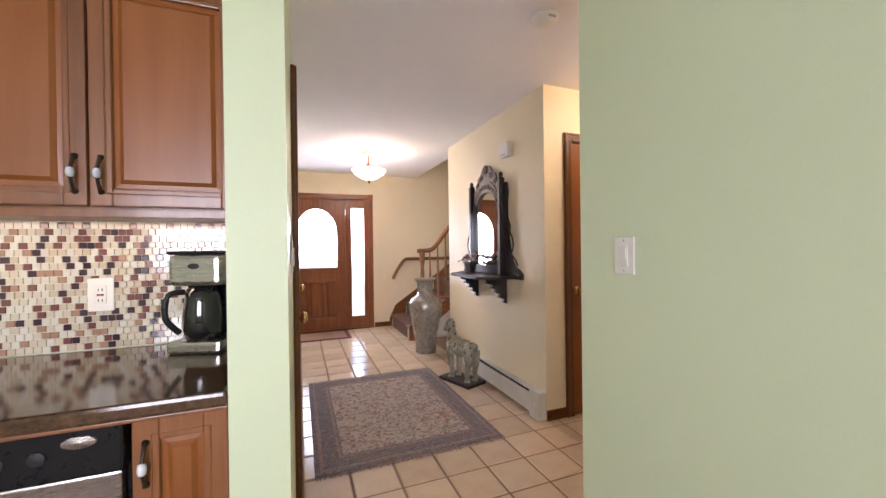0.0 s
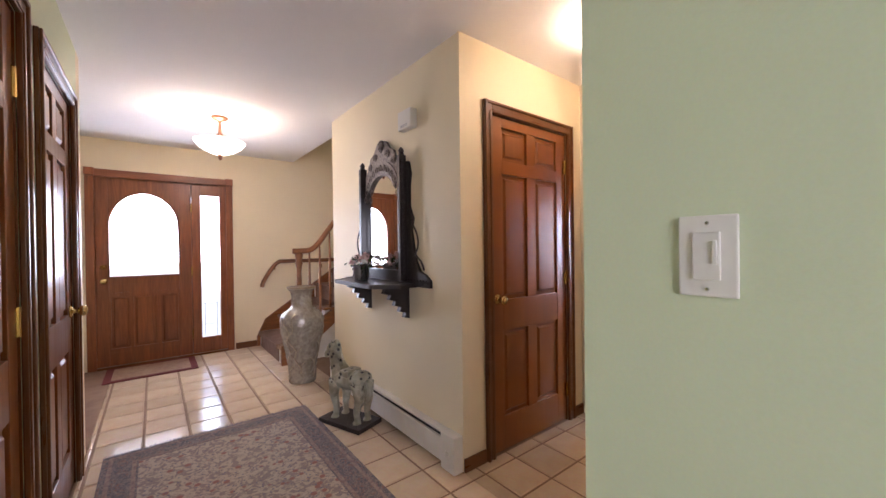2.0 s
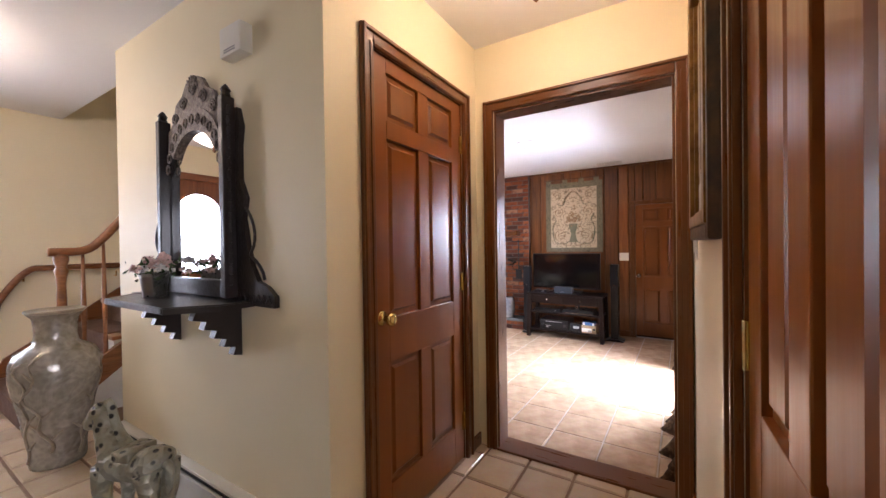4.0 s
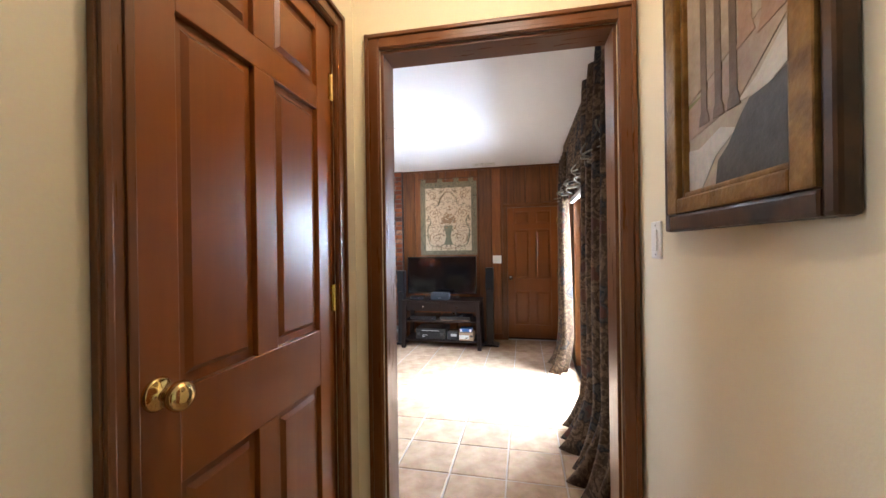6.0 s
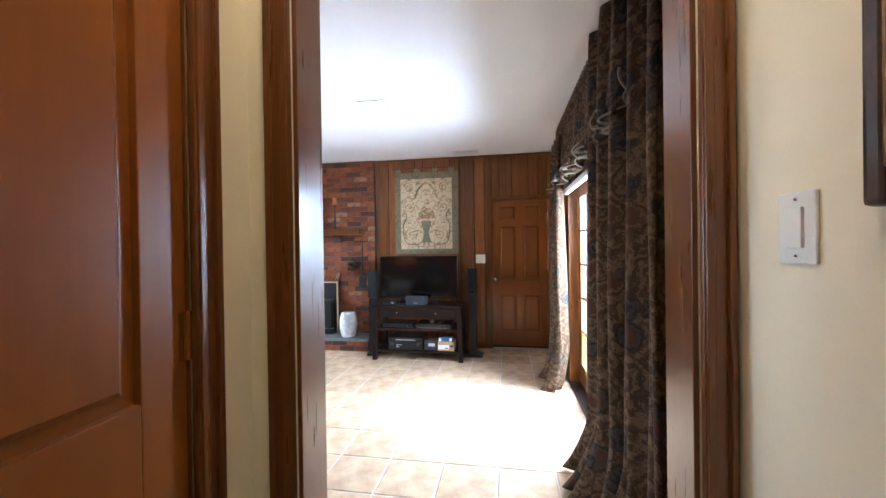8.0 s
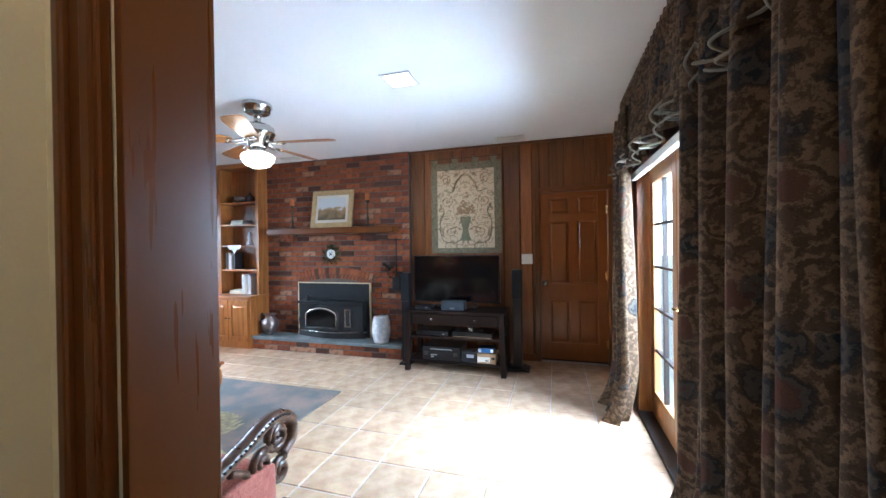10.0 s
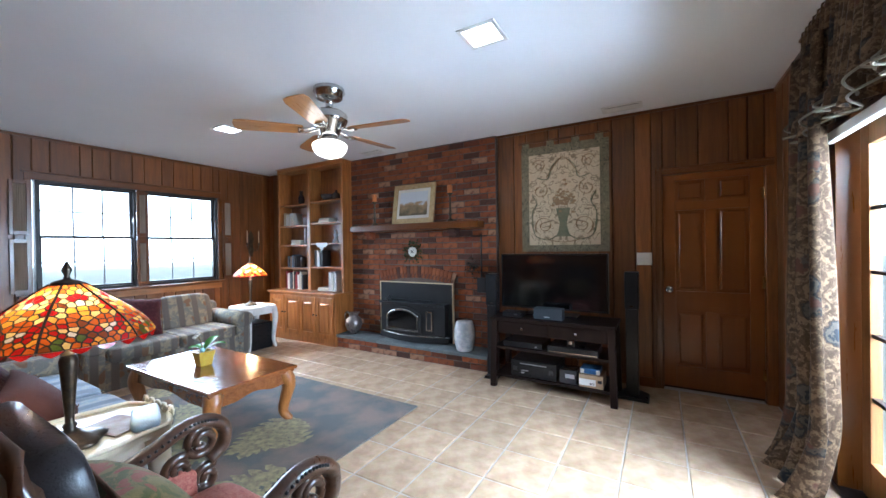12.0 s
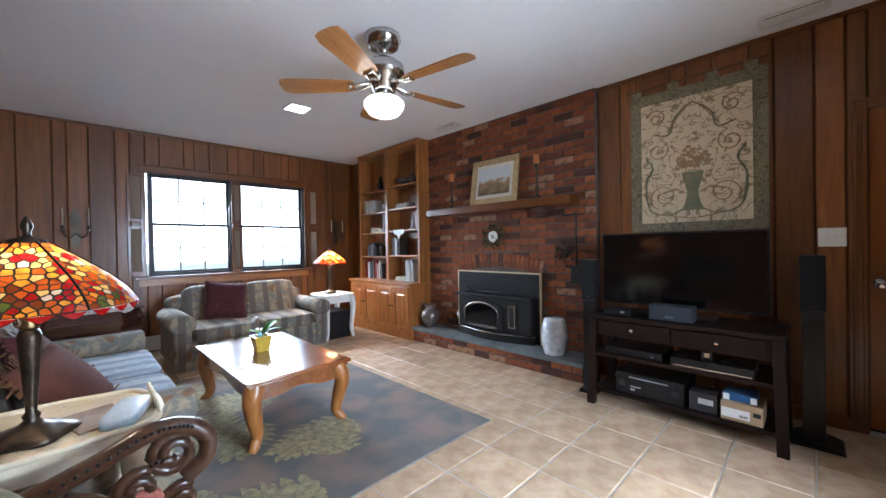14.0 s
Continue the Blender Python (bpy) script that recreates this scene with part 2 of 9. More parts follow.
def curve_points(points, n=8):
    """A smooth line through points."""
    pts = [Vector(p) for p in points]
    out = []
    for k in range(len(pts) - 1):
        p0, p1, p2, p3 = pts[max(k - 1, 0)], pts[k], pts[k + 1], pts[min(k + 2, len(pts) - 1)]
        for j in range(n):
            u = j / n
            out.append(0.5 * (2 * p1 + (p2 - p0) * u + (2 * p0 - 5 * p1 + 4 * p2 - p3) * u * u + (3 * p1 - p0 - 3 * p2 + p3) * u**3))
    return out + [pts[-1]]


def part(name, bm, material, parent=None, label="", smooth=False, m=None):
    me = bpy.data.meshes.new(name)
    bmesh.ops.recalc_face_normals(bm, faces=bm.faces)
    bm.to_mesh(me)
    bm.free()
    me.materials.append(material)
    if smooth:
        for f in me.polygons:
            f.use_smooth = True
    ob = new(name, me)
    if parent is not None:
        ob.parent = parent
        if m is not None:
            ob.matrix_local = m
    else:
        ob.matrix_world = SITE
    if label:
        tagged(ob, label)
    return ob


def shared(name, mesh, parent, m):
    ob = new(name, mesh)
    ob.parent = parent
    ob.matrix_local = m
    return ob


def thing(name, m, label, category, group="", kind=""):
    ob = new(name)
    ob.empty_display_size = 0.1
    ob.matrix_world = SITE @ m
    return tagged(ob, label, category, group, kind)


def boxes(*rows, bevel=0.0):
    bm = bmesh.new()
    for r in rows:
        box(bm, *r, bevel=bevel)
    return bm


def wall(name, material, label, *rows):
    ob = part(name, boxes(*rows), material)
    return tagged(ob, label, "wall", kind="structure")


def one(name, bm, material, label, category, m=None, smooth=False, group="", kind=""):
    ob = part(name, bm, material, None, "", smooth)
    if m is not None:
        ob.matrix_world = SITE @ m
    return tagged(ob, label, category, group, kind)


# ---- shell of the house ----
T = 0.12
HX0, HX1 = 1.371, 3.06           # hall side walls
YF = 6.79                        # front wall
YS = 1.945                       # south wall of the passage
XD0, XD1 = 4.24, 4.36            # wall with the doorway into the family room
RX1, RY0, RY1 = 8.57, 1.97, 8.71  # family room: far wall, french door wall, window wall
DY0, DY1, DTOP = 2.015, 2.937, 2.03

# kitchen
wall("wall_kitchen_back", PAINT_GREEN, "green painted kitchen wall", (-1.6, 2.56, 0, 1.226, 2.56 + T, CEIL))
wall("wall_hall_west", PAINT_GREEN, "green painted wall beside the closets", (1.226, 1.90, 0, HX0, 2.70, CEIL), (1.226, 3.32, 0, HX0, 3.62, CEIL), (1.226, 4.32, 0, HX0, 4.56, CEIL), (1.226, 2.70, 2.04, HX0, 3.32, CEIL), (1.226, 3.62, 2.04, HX0, 4.32, CEIL))
wall("wall_kitchen_east", PAINT_GREEN, "plain green painted wall with a dimmer switch", (2.347, -2.6, 0, 2.347 + T, 1.886, CEIL))
wall("wall_kitchen_west", PAINT_GREEN, "green painted kitchen wall", (-1.6 - T, -2.6, 0, -1.6, 2.56 + T, CEIL))
wall("wall_kitchen_south", PAINT_GREEN, "green painted wall round the kitchen window", (-1.6, -2.6 - T, 0, 2.467, -2.6, 0.95), (-1.6, -2.6 - T, 2.05, 2.467, -2.6, CEIL),
     (-1.6, -2.6 - T, 0.95, -0.6, -2.6, 2.05), (1.2, -2.6 - T, 0.95, 2.467, -2.6, 2.05))
# hall and foyer
SKEW = pose(2.347, 1.884, 0, 0, 0, 1.85)      # the south wall of the passage stands a little askew
SITE = SKEW
wall("wall_passage_south", PAINT_YELLOW, "pale yellow painted passage wall", (0.773, -T, 0, 1.893, 0, CEIL), (0.003, -T, 0, 0.173, 0, CEIL), (0.173, -T, 2.04, 0.773, 0, CEIL))
SITE = Matrix()
wall("wall_mirror", PAINT_YELLOW, "pale yellow painted wall behind the carved mirror", (HX1, 3.06, 0, HX1 + T, 4.90, CEIL))
wall("wall_closet", PAINT_YELLOW, "pale yellow painted wall round the closet door", (HX1 + T, 3.06, 0, 3.29, 3.06 + T, CEIL), (4.06, 3.06, 0, XD0, 3.06 + T, CEIL), (3.29, 3.06, 2.05, 4.06, 3.06 + T, CEIL))
wall("wall_closet_back", PAINT_YELLOW, "pale yellow painted wall of the stairs", (HX1 + T, 4.78, 0, 4.2, 4.90, CEIL + 1.2))
wall("wall_front", PAINT_YELLOW, "pale yellow painted wall round the front door", (2.44, YF, 0, 4.2, YF + T, CEIL + 1.2), (-0.5, YF, 0, 1.19, YF + T, CEIL), (1.19, YF, 2.05, 2.44, YF + T, CEIL))
wall("wall_foyer_west", PAINT_YELLOW, "pale yellow painted foyer wall", (-0.5 - T, 2.68, 0, -0.5, YF + T, CEIL))
wall("wall_foyer_south", PAINT_YELLOW, "pale yellow painted wall behind the closets", (-0.5, 4.56, 0, HX0, 4.56 + T, CEIL))
wall("wall_stair_end", PAINT_YELLOW, "pale yellow painted stair wall", (4.2, 4.78, 0, 4.24, YF + T, CEIL + 1.2))
# family room
wall("wall_doorway", PAINT_YELLOW, "pale yellow painted wall round the doorway", (XD0, DY1, 0, XD0 + 0.06, 3.06, CEIL), (XD0, YS - T, 0, XD0 + 0.06, DY0, CEIL), (XD0, DY0, DTOP, XD0 + 0.06, DY1, CEIL))
wall("wall_room_west", PANELING_GROOVE, "dark wood panelled wall round the doorway", (XD0 + 0.06, DY1, LOW, XD1, 8.66, CEIL), (XD0 + 0.06, 1.55, LOW, XD1, DY0, CEIL), (XD0 + 0.06, DY0, DTOP, XD1, DY1, CEIL))
SITE = ROOM
wall("wall_room_east", PANELING_GROOVE, "dark wood panelled wall behind the television", (RX1, RY0 - T, LOW, RX1 + T, 2.06, CEIL), (RX1, 2.80, LOW, RX1 + T, RY1 + T, CEIL), (RX1, 2.06, LOW + 2.01, RX1 + T, 2.80, CEIL), (RX1 + 0.07, 2.06, LOW, RX1 + T, 2.80, LOW + 2.01))
W0, W1, WZ0, WZ1 = 5.72, 7.70, 0.71, 1.97
wall("wall_room_north", PANELING_GROOVE, "dark wood panelled wall round the windows", (XD1 - 0.1, RY1, LOW, W0, RY1 + T, CEIL), (W1, RY1, LOW, RX1, RY1 + T, CEIL), (W0, RY1, LOW, W1, RY1 + T, WZ0), (W0, RY1, WZ1, W1, RY1 + T, CEIL))
F0, F1, FTOP = 5.90, 7.40, 1.80
wall("wall_room_south", PANELING_GROOVE, "dark wood panelled wall round the french doors", (XD1 - 0.1, RY0 - T, LOW, F0, RY0, CEIL), (F1, RY0 - T, LOW, RX1, RY0, CEIL), (F0, RY0 - T, FTOP, F1, RY0, CEIL))

floor_room = tagged(part("floor_room", boxes((XD0 + 0.06, RY0 - T, LOW - 0.1, RX1 + T, RY1 + T, LOW - 0.005)), GROUT_LIGHT), "pale grout bed of the family room tiles", "floor", kind="structure")
SITE = Matrix()
floor_hall = tagged(part("floor_hall", boxes((-1.72, -2.72, -0.3, XD0 + 0.06, YF + T, -0.006)), GROUT), "reddish brown grout bed of the hall tiles", "floor", kind="structure")
tagged(part("ceiling_hall", boxes((-1.72, -2.72, CEIL, XD0 + 0.06, 4.78, CEIL + 0.1), (-0.62, 4.78, CEIL, 3.25, YF + T, CEIL + 0.1)), PAINT_CEILING), "smooth white painted ceiling", "ceiling", kind="structure")
tagged(part("ceiling_stairs", boxes((3.25, 4.78, CEIL + 1.2, 4.24, YF + T, CEIL + 1.3), (3.19, 4.78, CEIL + 0.1, 3.25, YF + T, CEIL + 1.3)), PAINT_YELLOW), "pale painted ceiling over the stairs", "ceiling", kind="structure")
tagged(part("ceiling_room", boxes((XD0 + 0.06, 1.4, CEIL, RX1 + 0.3, RY1 + T, CEIL + 0.1)), PAINT_CEILING), "smooth white painted family room ceiling", "ceiling", kind="structure")
tagged(part("ground", boxes((-60, -60, -0.9, 70, 70, -0.55)), surface("dry_lawn_ground", (0.36, 0.38, 0.30), (0.46, 0.46, 0.40), rough=0.9, scale=0.6, grain=30, bump=0.2)), "mown lawn round the house", "ground", kind="structure")

# ---- doors and trim ----


def raised_panel(w, h, d=0.012, lip=0.035):
    """A raised field panel, front towards -y, lower left corner at the origin."""
    bm = bmesh.new()
    outer = [bm.verts.new(c) for c in ((0, 0, 0), (w, 0, 0), (w, 0, h), (0, 0, h))]
    inner = [bm.verts.new(c) for c in ((lip, -d, lip), (w - lip, -d, lip), (w - lip, -d, h - lip), (lip, -d, h - lip))]
    edge = [bm.verts.new(c) for c in ((lip - 0.012, -0.002, lip - 0.012), (w - lip + 0.012, -0.002, lip - 0.012), (w - lip + 0.012, -0.002, h - lip + 0.012), (lip - 0.012, -0.002, h - lip + 0.012))]
    back = [bm.verts.new(c) for c in ((0, 0.012, 0), (w, 0.012, 0), (w, 0.012, h), (0, 0.012, h))]
    for a, b in ((outer, edge), (edge, inner), (back, outer)):
        for k in range(4):
            bm.faces.new((a[k], a[(k + 1) % 4], b[(k + 1) % 4], b[k]))
    bm.faces.new(inner)
    bm.faces.new(list(reversed(back)))
    return bm


def knob(parent, x, z, material=BRASS, label="round brass knob"):
    bm = bmesh.new()
    lathe(bm, [(0.0, 0.002), (0.031, 0.0), (0.033, 0.004), (0.028, 0.010), (0.013, 0.013), (0.010, 0.030), (0.018, 0.036), (0.027, 0.046), (0.029, 0.056), (0.024, 0.066), (0.012, 0.071), (0.0, 0.072)], 20, pose(x, 0, z, 90, 0, 0))
    return part("knob", bm, material, parent, label, True)


def casing(parent, w, h, wide=0.068, deep=0.018, left=True, right=True, material=TRIM_WOOD, level=TRIM_WOOD_X):
    """Profiled trim round an opening that is w wide and h high, proud of the wall towards -y."""
    def leg(x0, x1, inner):
        bm = bmesh.new()
        box(bm, x0, -deep, 0, x1, -0.001, h + wide, 0.004)
        a, b = (x1 - 0.022, x1 - 0.004) if inner < 0 else (x0 + 0.004, x0 + 0.022)
        c, d = (x0 + 0.004, x0 + 0.020) if inner < 0 else (x1 - 0.020, x1 - 0.004)
        box(bm, a, -deep - 0.005, 0.0, b, -deep + 0.002, h + 0.01, 0.003)
        box(bm, c, -deep - 0.010, 0.0, d, -deep + 0.002, h + wide - 0.002, 0.004)
        return bm
    if left:
        part("casing", leg(-wide, -0.002, -1), material, parent)
    if right:
        part("casing", leg(w + 0.002, w + wide, 1), material, parent)
    bm = bmesh.new()
    x0, x1 = (-0.001 if left else -0.06), w + (0.001 if right else 0.06)
    box(bm, x0, -deep, h, x1, -0.001, h + wide, 0.004)
    box(bm, x0, -deep - 0.005, h + 0.004, x1, -deep + 0.002, h + 0.022, 0.003)
    box(bm, x0 - (0.06 if left else 0), -deep - 0.010, h + wide - 0.020, x1 + (0.06 if right else 0), -deep + 0.002, h + wide - 0.004, 0.004)
    part("head_casing", bm, level, parent)


def six_panel_door(name, m, w, h, label, wood=DOOR_WOOD, hinge="right", knob_mat=BRASS, knob_label="round brass knob", left=True, right=True, wide=0.068, sill=0.0):
    """A closed door with its front towards -y and its lower left corner at the origin."""
    d = thing(name, m, label, "door", kind="structure")
    s, mid = 0.100, 0.085
    pw = (w - 2 * s - mid) / 2
    rows = [(0.21, 0.73), (0.92, 1.685), (1.765, 1.965)]
    k = h / 2.03
    rows = [(a * k, b * k) for a, b in rows]
    y0, y1 = 0.006, 0.042
    bm = bmesh.new()
    box(bm, 0.003, y0, 0.008, s, y1, h - 0.003, 0.003)
    box(bm, w - s, y0, 0.008, w - 0.003, y1, h - 0.003, 0.003)
    levels = [0.008] + [v for r in rows for v in r] + [h - 0.003]
    for a, b in zip(levels[::2], levels[1::2]):
        box(bm, s, y0, a, w - s, y1, b, 0.003)
    for a, b in rows:
        box(bm, s + pw, y0, a, s + pw + mid, y1, b, 0.003)
    part("leaf", bm, wood, d)
    for a, b in rows:
        mesh = None
        for x in (s, s + pw + mid):
            if mesh is None:
                ob = part("panel", raised_panel(pw, b - a), wood, d, m=pose(x, y0 + 0.016, a))
                mesh = ob.data
            else:
                shared("panel", mesh, d, pose(x, y0 + 0.016, a))
    casing(d, w, h, wide, left=left, right=right)
    bm = boxes((-0.001, 0.0, 0, 0.002, 0.10, h), (w - 0.002, 0.0, 0, w + 0.001, 0.10, h), (0, 0.0, h - 0.002, w, 0.10, h + 0.001), (0, 0.045, 0, w, 0.06, h))
    part("jamb", bm, TRIM_WOOD, d)
    kx = s * 0.48 if hinge == "right" else w - s * 0.48
    knob(d, kx, 0.93 * k, knob_mat, knob_label).location.y = y0
    hx = w - 0.001 if hinge == "right" else 0.001
    for z in (0.22, 1.02, 1.80):
        bm = bmesh.new()
        tube(bm, [(hx, 0.002, z * k - 0.05), (hx, 0.002, z * k + 0.05)], 0.007)
        box(bm, hx - 0.02, 0.003, z * k - 0.048, hx + 0.012, 0.007, z * k + 0.048)
        part("hinge", bm, BRASS, d, "brass hinge")
    return d


six_panel_door("door_1", pose(3.30, 3.06, 0), 0.75, 2.04, "closed reddish brown six panel closet door with a brass knob")
six_panel_door("door_2", SKEW @ pose(0.773, 0, 0, 0, 0, 180), 0.60, 2.04, "closed reddish brown six panel passage door with a brass knob", hinge="left")
six_panel_door("door_3", pose(HX0, 2.70, 0, 0, 0, 90), 0.62, 2.04, "closed dark brown six panel closet door in the hall", hinge="right")
six_panel_door("door_4", pose(HX0, 3.62, 0, 0, 0, 90), 0.70, 2.04, "closed dark brown six panel closet door nearer the foyer", hinge="left")
SITE = ROOM
six_panel_door("door_5", pose(RX1 - 0.002, 2.80, LOW + 0.03, 0, 0, -90), 0.74, 1.98, "closed brown six panel door in the panelled wall", wood=DOOR_WOOD, knob_mat=CHROME, knob_label="round nickel knob", right=False)

SITE = Matrix()
doorway = thing("doorway_trim", pose(XD0, DY1, 0, 0, 0, -90), "reddish brown wooden casing round the open doorway", "door frame", kind="structure")
casing(doorway, DY1 - DY0, DTOP, 0.066)
part("jamb", boxes((0, -0.0005, -0.02, 0.012, 0.13, DTOP), bevel=0.002), TRIM_WOOD, doorway)
part("jamb", boxes((DY1 - DY0 - 0.012, -0.0005, -0.02, DY1 - DY0, 0.13, DTOP), bevel=0.002), TRIM_WOOD, doorway)
part("head_jamb", boxes((0, -0.0005, DTOP - 0.012, DY1 - DY0, 0.13, DTOP + 0.001), bevel=0.002), TRIM_WOOD_X, doorway)
part("threshold", boxes((0.0, -0.02, -0.02, DY1 - DY0, 0.14, 0.012), bevel=0.005), TRIM_WOOD_X, doorway)
part("riser", boxes((0.0, 0.118, LOW, DY1 - DY0, 0.126, -0.02)), TRIM_WOOD_X, doorway)

# ---- windows, french doors and front door ----
SITE = ROOM
PAINTED_SASH = surface("white_window_sash", (0.22, 0.22, 0.22), rough=0.4, bump=0.02)
BLACK_SASH = surface("dark_window_frame", (0.03, 0.022, 0.018), rough=0.4)
LEAF_WOOD = timber("honey_sash_wood", (0.24, 0.10, 0.035), (0.36, 0.17, 0.06), rough=0.35)
FROSTED = clear_glass("leaded_glass", (0.93, 0.96, 0.97))


def unshadowed(ob):
    ob.visible_shadow = False
    return ob


def sash_window(name, x0, x1, label):
    w = thing(name, pose(x0, RY1, WZ0 + 0.03), label, "window", kind="structure")
    W, H = x1 - x0, 1.205
    part("window_frame", boxes((-0.03, 0.0, -0.03, 0.0, 0.11, H + 0.03), (W, 0.0, -0.03, W + 0.03, 0.11, H + 0.03), (0, 0.0, H, W, 0.11, H + 0.03), (0, 0.0, -0.03, W, 0.11, 0.0), bevel=0.003), BLACK_SASH, w)
    for k, (z0, z1, y) in enumerate(((0.0, H / 2 + 0.015, 0.03), (H / 2 - 0.015, H, 0.06))):
        s = part("sash", boxes((0.002, y, z0, 0.022, y + 0.03, z1), (W - 0.022, y, z0, W - 0.002, y + 0.03, z1), (0.022, y, z0, W - 0.022, y + 0.03, z0 + 0.026), (0.022, y, z1 - 0.024, W - 0.022, y + 0.03, z1), bevel=0.003), BLACK_SASH, w)
        bars = [(0.022 + (W - 0.044) * i / 3 - 0.007, y + 0.008, z0 + 0.026, 0.022 + (W - 0.044) * i / 3 + 0.007, y + 0.022, z1 - 0.024) for i in (1, 2)]
        zm = (z0 + z1) / 2 + 0.001
        bars.append((0.022, y + 0.009, zm - 0.007, W - 0.022, y + 0.021, zm + 0.007))
        part("glazing_bar", boxes(*bars), PAINTED_SASH, s, "slim grey glazing bars")
        unshadowed(part("pane", boxes((0.022, y + 0.013, z0 + 0.026, W - 0.022, y + 0.016, z1 - 0.024)), GLASS, s))
    return w


sash_window("window_1", 5.775, 6.625, "dark framed double hung window with slim grey glazing bars")
sash_window("window_2", 6.775, 7.645, "dark framed double hung window with slim grey glazing bars")
trim = thing("window_trim", pose(5.66, RY1, 0.62), "dark wooden casing and sill round the two windows", "window trim", kind="structure")
part("sill", boxes((-0.06, -0.07, 0.05, 2.10, 0.0, 0.085), bevel=0.006), TRIM_WOOD_X, trim)
part("apron", boxes((-0.02, -0.022, -0.03, 2.06, -0.001, 0.049), bevel=0.004), HONEY_X, trim)
part("head_casing", boxes((0.0, -0.024, 1.345, 2.04, -0.001, 1.42), (-0.02, -0.035, 1.421, 2.06, -0.001, 1.44), bevel=0.004), TRIM_WOOD_X, trim)
for x0, x1 in ((0.0, 0.055), (0.995, 1.085), (2.015, 2.07)):
    part("casing", boxes((x0, -0.024, 0.086, x1, -0.001, 1.344), bevel=0.004), TRIM_WOOD, trim)

SHUTTER_CLOTH = surface("gathered_shutter_cloth", (0.34, 0.26, 0.19), (0.26, 0.19, 0.13), rough=0.9, stretch=(30, 1, 1), scale=2, bump=0.3)


def shutter(x, z, h, w, turn):
    s = thing("window_shutter", pose(x, RY1 - 0.028, z, 0, 0, turn), "small wooden shutter frame with gathered beige cloth", "shutter", "cloth shutters beside the windows")
    part("frame", boxes((0, -0.02, 0, 0.03, 0, h), (w - 0.03, -0.02, 0, w, 0, h), (0.03, -0.02, 0, w - 0.03, 0, 0.04), (0.03, -0.02, h - 0.04, w - 0.03, 0, h), bevel=0.003), TRIM_WOOD, s)
    bm = bmesh.new()
    n = 48
    cols = [[bm.verts.new((0.03 + (w - 0.06) * i / n, -0.012 + 0.006 * math.sin(i * 1.55) + 0.002 * math.sin(i * 0.7), zz)) for zz in (0.035, h - 0.035)] for i in range(n + 1)]
    for a, b in zip(cols, cols[1:]):
        bm.faces.new((a[0], b[0], b[1], a[1]))
    part("cloth", bm, SHUTTER_CLOTH, s, smooth=True)


for z in (0.73, 1.36):
    shutter(5.545, z, 0.58, 0.155, 0)
    shutter(6.64, z, 0.58, 0.125, 0)
    shutter(7.735, z, 0.58, 0.15, 0)


def french_leaf(x0, x1, label):
    d = thing("door_french", pose(x0, RY0 - 0.115, LOW + 0.03), label, "door", kind="structure")
    W, H, s = x1 - x0, 1.95, 0.095
    part("leaf", boxes((0.002, 0, 0, s, 0.045, H), (W - s, 0, 0, W - 0.002, 0.045, H), (s, 0, 0, W - s, 0.045, 0.20), (s, 0, H - 0.12, W - s, 0.045, H), bevel=0.004), LEAF_WOOD, d)
    z0, z1 = 0.20, H - 0.12
    bars = [(W / 2 - 0.009, 0.008, z0, W / 2 + 0.009, 0.04, z1)] + [(s, 0.009, z0 + (z1 - z0) * k / 5 - 0.009, W - s, 0.039, z0 + (z1 - z0) * k / 5 + 0.009) for k in range(1, 5)]
    part("glazing_bar", boxes(*bars), BLACK_SASH, d, "dark glazing bars")
    unshadowed(part("pane", boxes((s, 0.02, z0, W - s, 0.024, z1)), GLASS, d))
    return d


french_leaf(6.65, 7.33, "closed wooden french door leaf with ten panes")
leaf = french_leaf(5.96, 6.645, "closed wooden french door leaf with ten panes and a lever")
bm = bmesh.new()
lathe(bm, [(0.0, 0), (0.022, 0.0), (0.022, 0.008), (0.008, 0.012), (0.008, 0.04), (0.0, 0.042)], 14, pose(0.64, 0.045, 0.95, -90, 0, 0))
tube(bm, [(0.64, 0.083, 0.95), (0.58, 0.085, 0.95), (0.55, 0.083, 0.945)], 0.008)
part("lever", bm, BRASS, leaf, "brass lever handle", True)
ft = thing("french_door_trim", pose(F0, RY0, LOW), "dark wooden casing and track of the french doors", "door frame", kind="structure")
FW = F1 - F0
part("jamb", boxes((0, -0.119, 0, 0.06, 0.022, 1.99), bevel=0.003), TRIM_WOOD, ft)
part("jamb", boxes((FW - 0.06, -0.119, 0, FW, 0.022, 1.99), bevel=0.003), TRIM_WOOD, ft)
part("head", boxes((0.06, -0.119, 1.975, FW - 0.06, 0.022, 1.999), (-0.05, 0.001, 2.0, FW + 0.05, 0.022, 2.09), bevel=0.003), TRIM_WOOD_X, ft)
part("sill", boxes((0.0, -0.14, 0.0, FW, 0.03, 0.028), bevel=0.004), surface("bronze_sill_metal", (0.06, 0.05, 0.045), rough=0.4, metal=0.8), ft, "dark metal sill track")
part("blind_rail", boxes((0.1, 0.024, 1.90, FW - 0.05, 0.065, 1.95), bevel=0.006), PLASTIC_WHITE, ft, "white blind head rail")

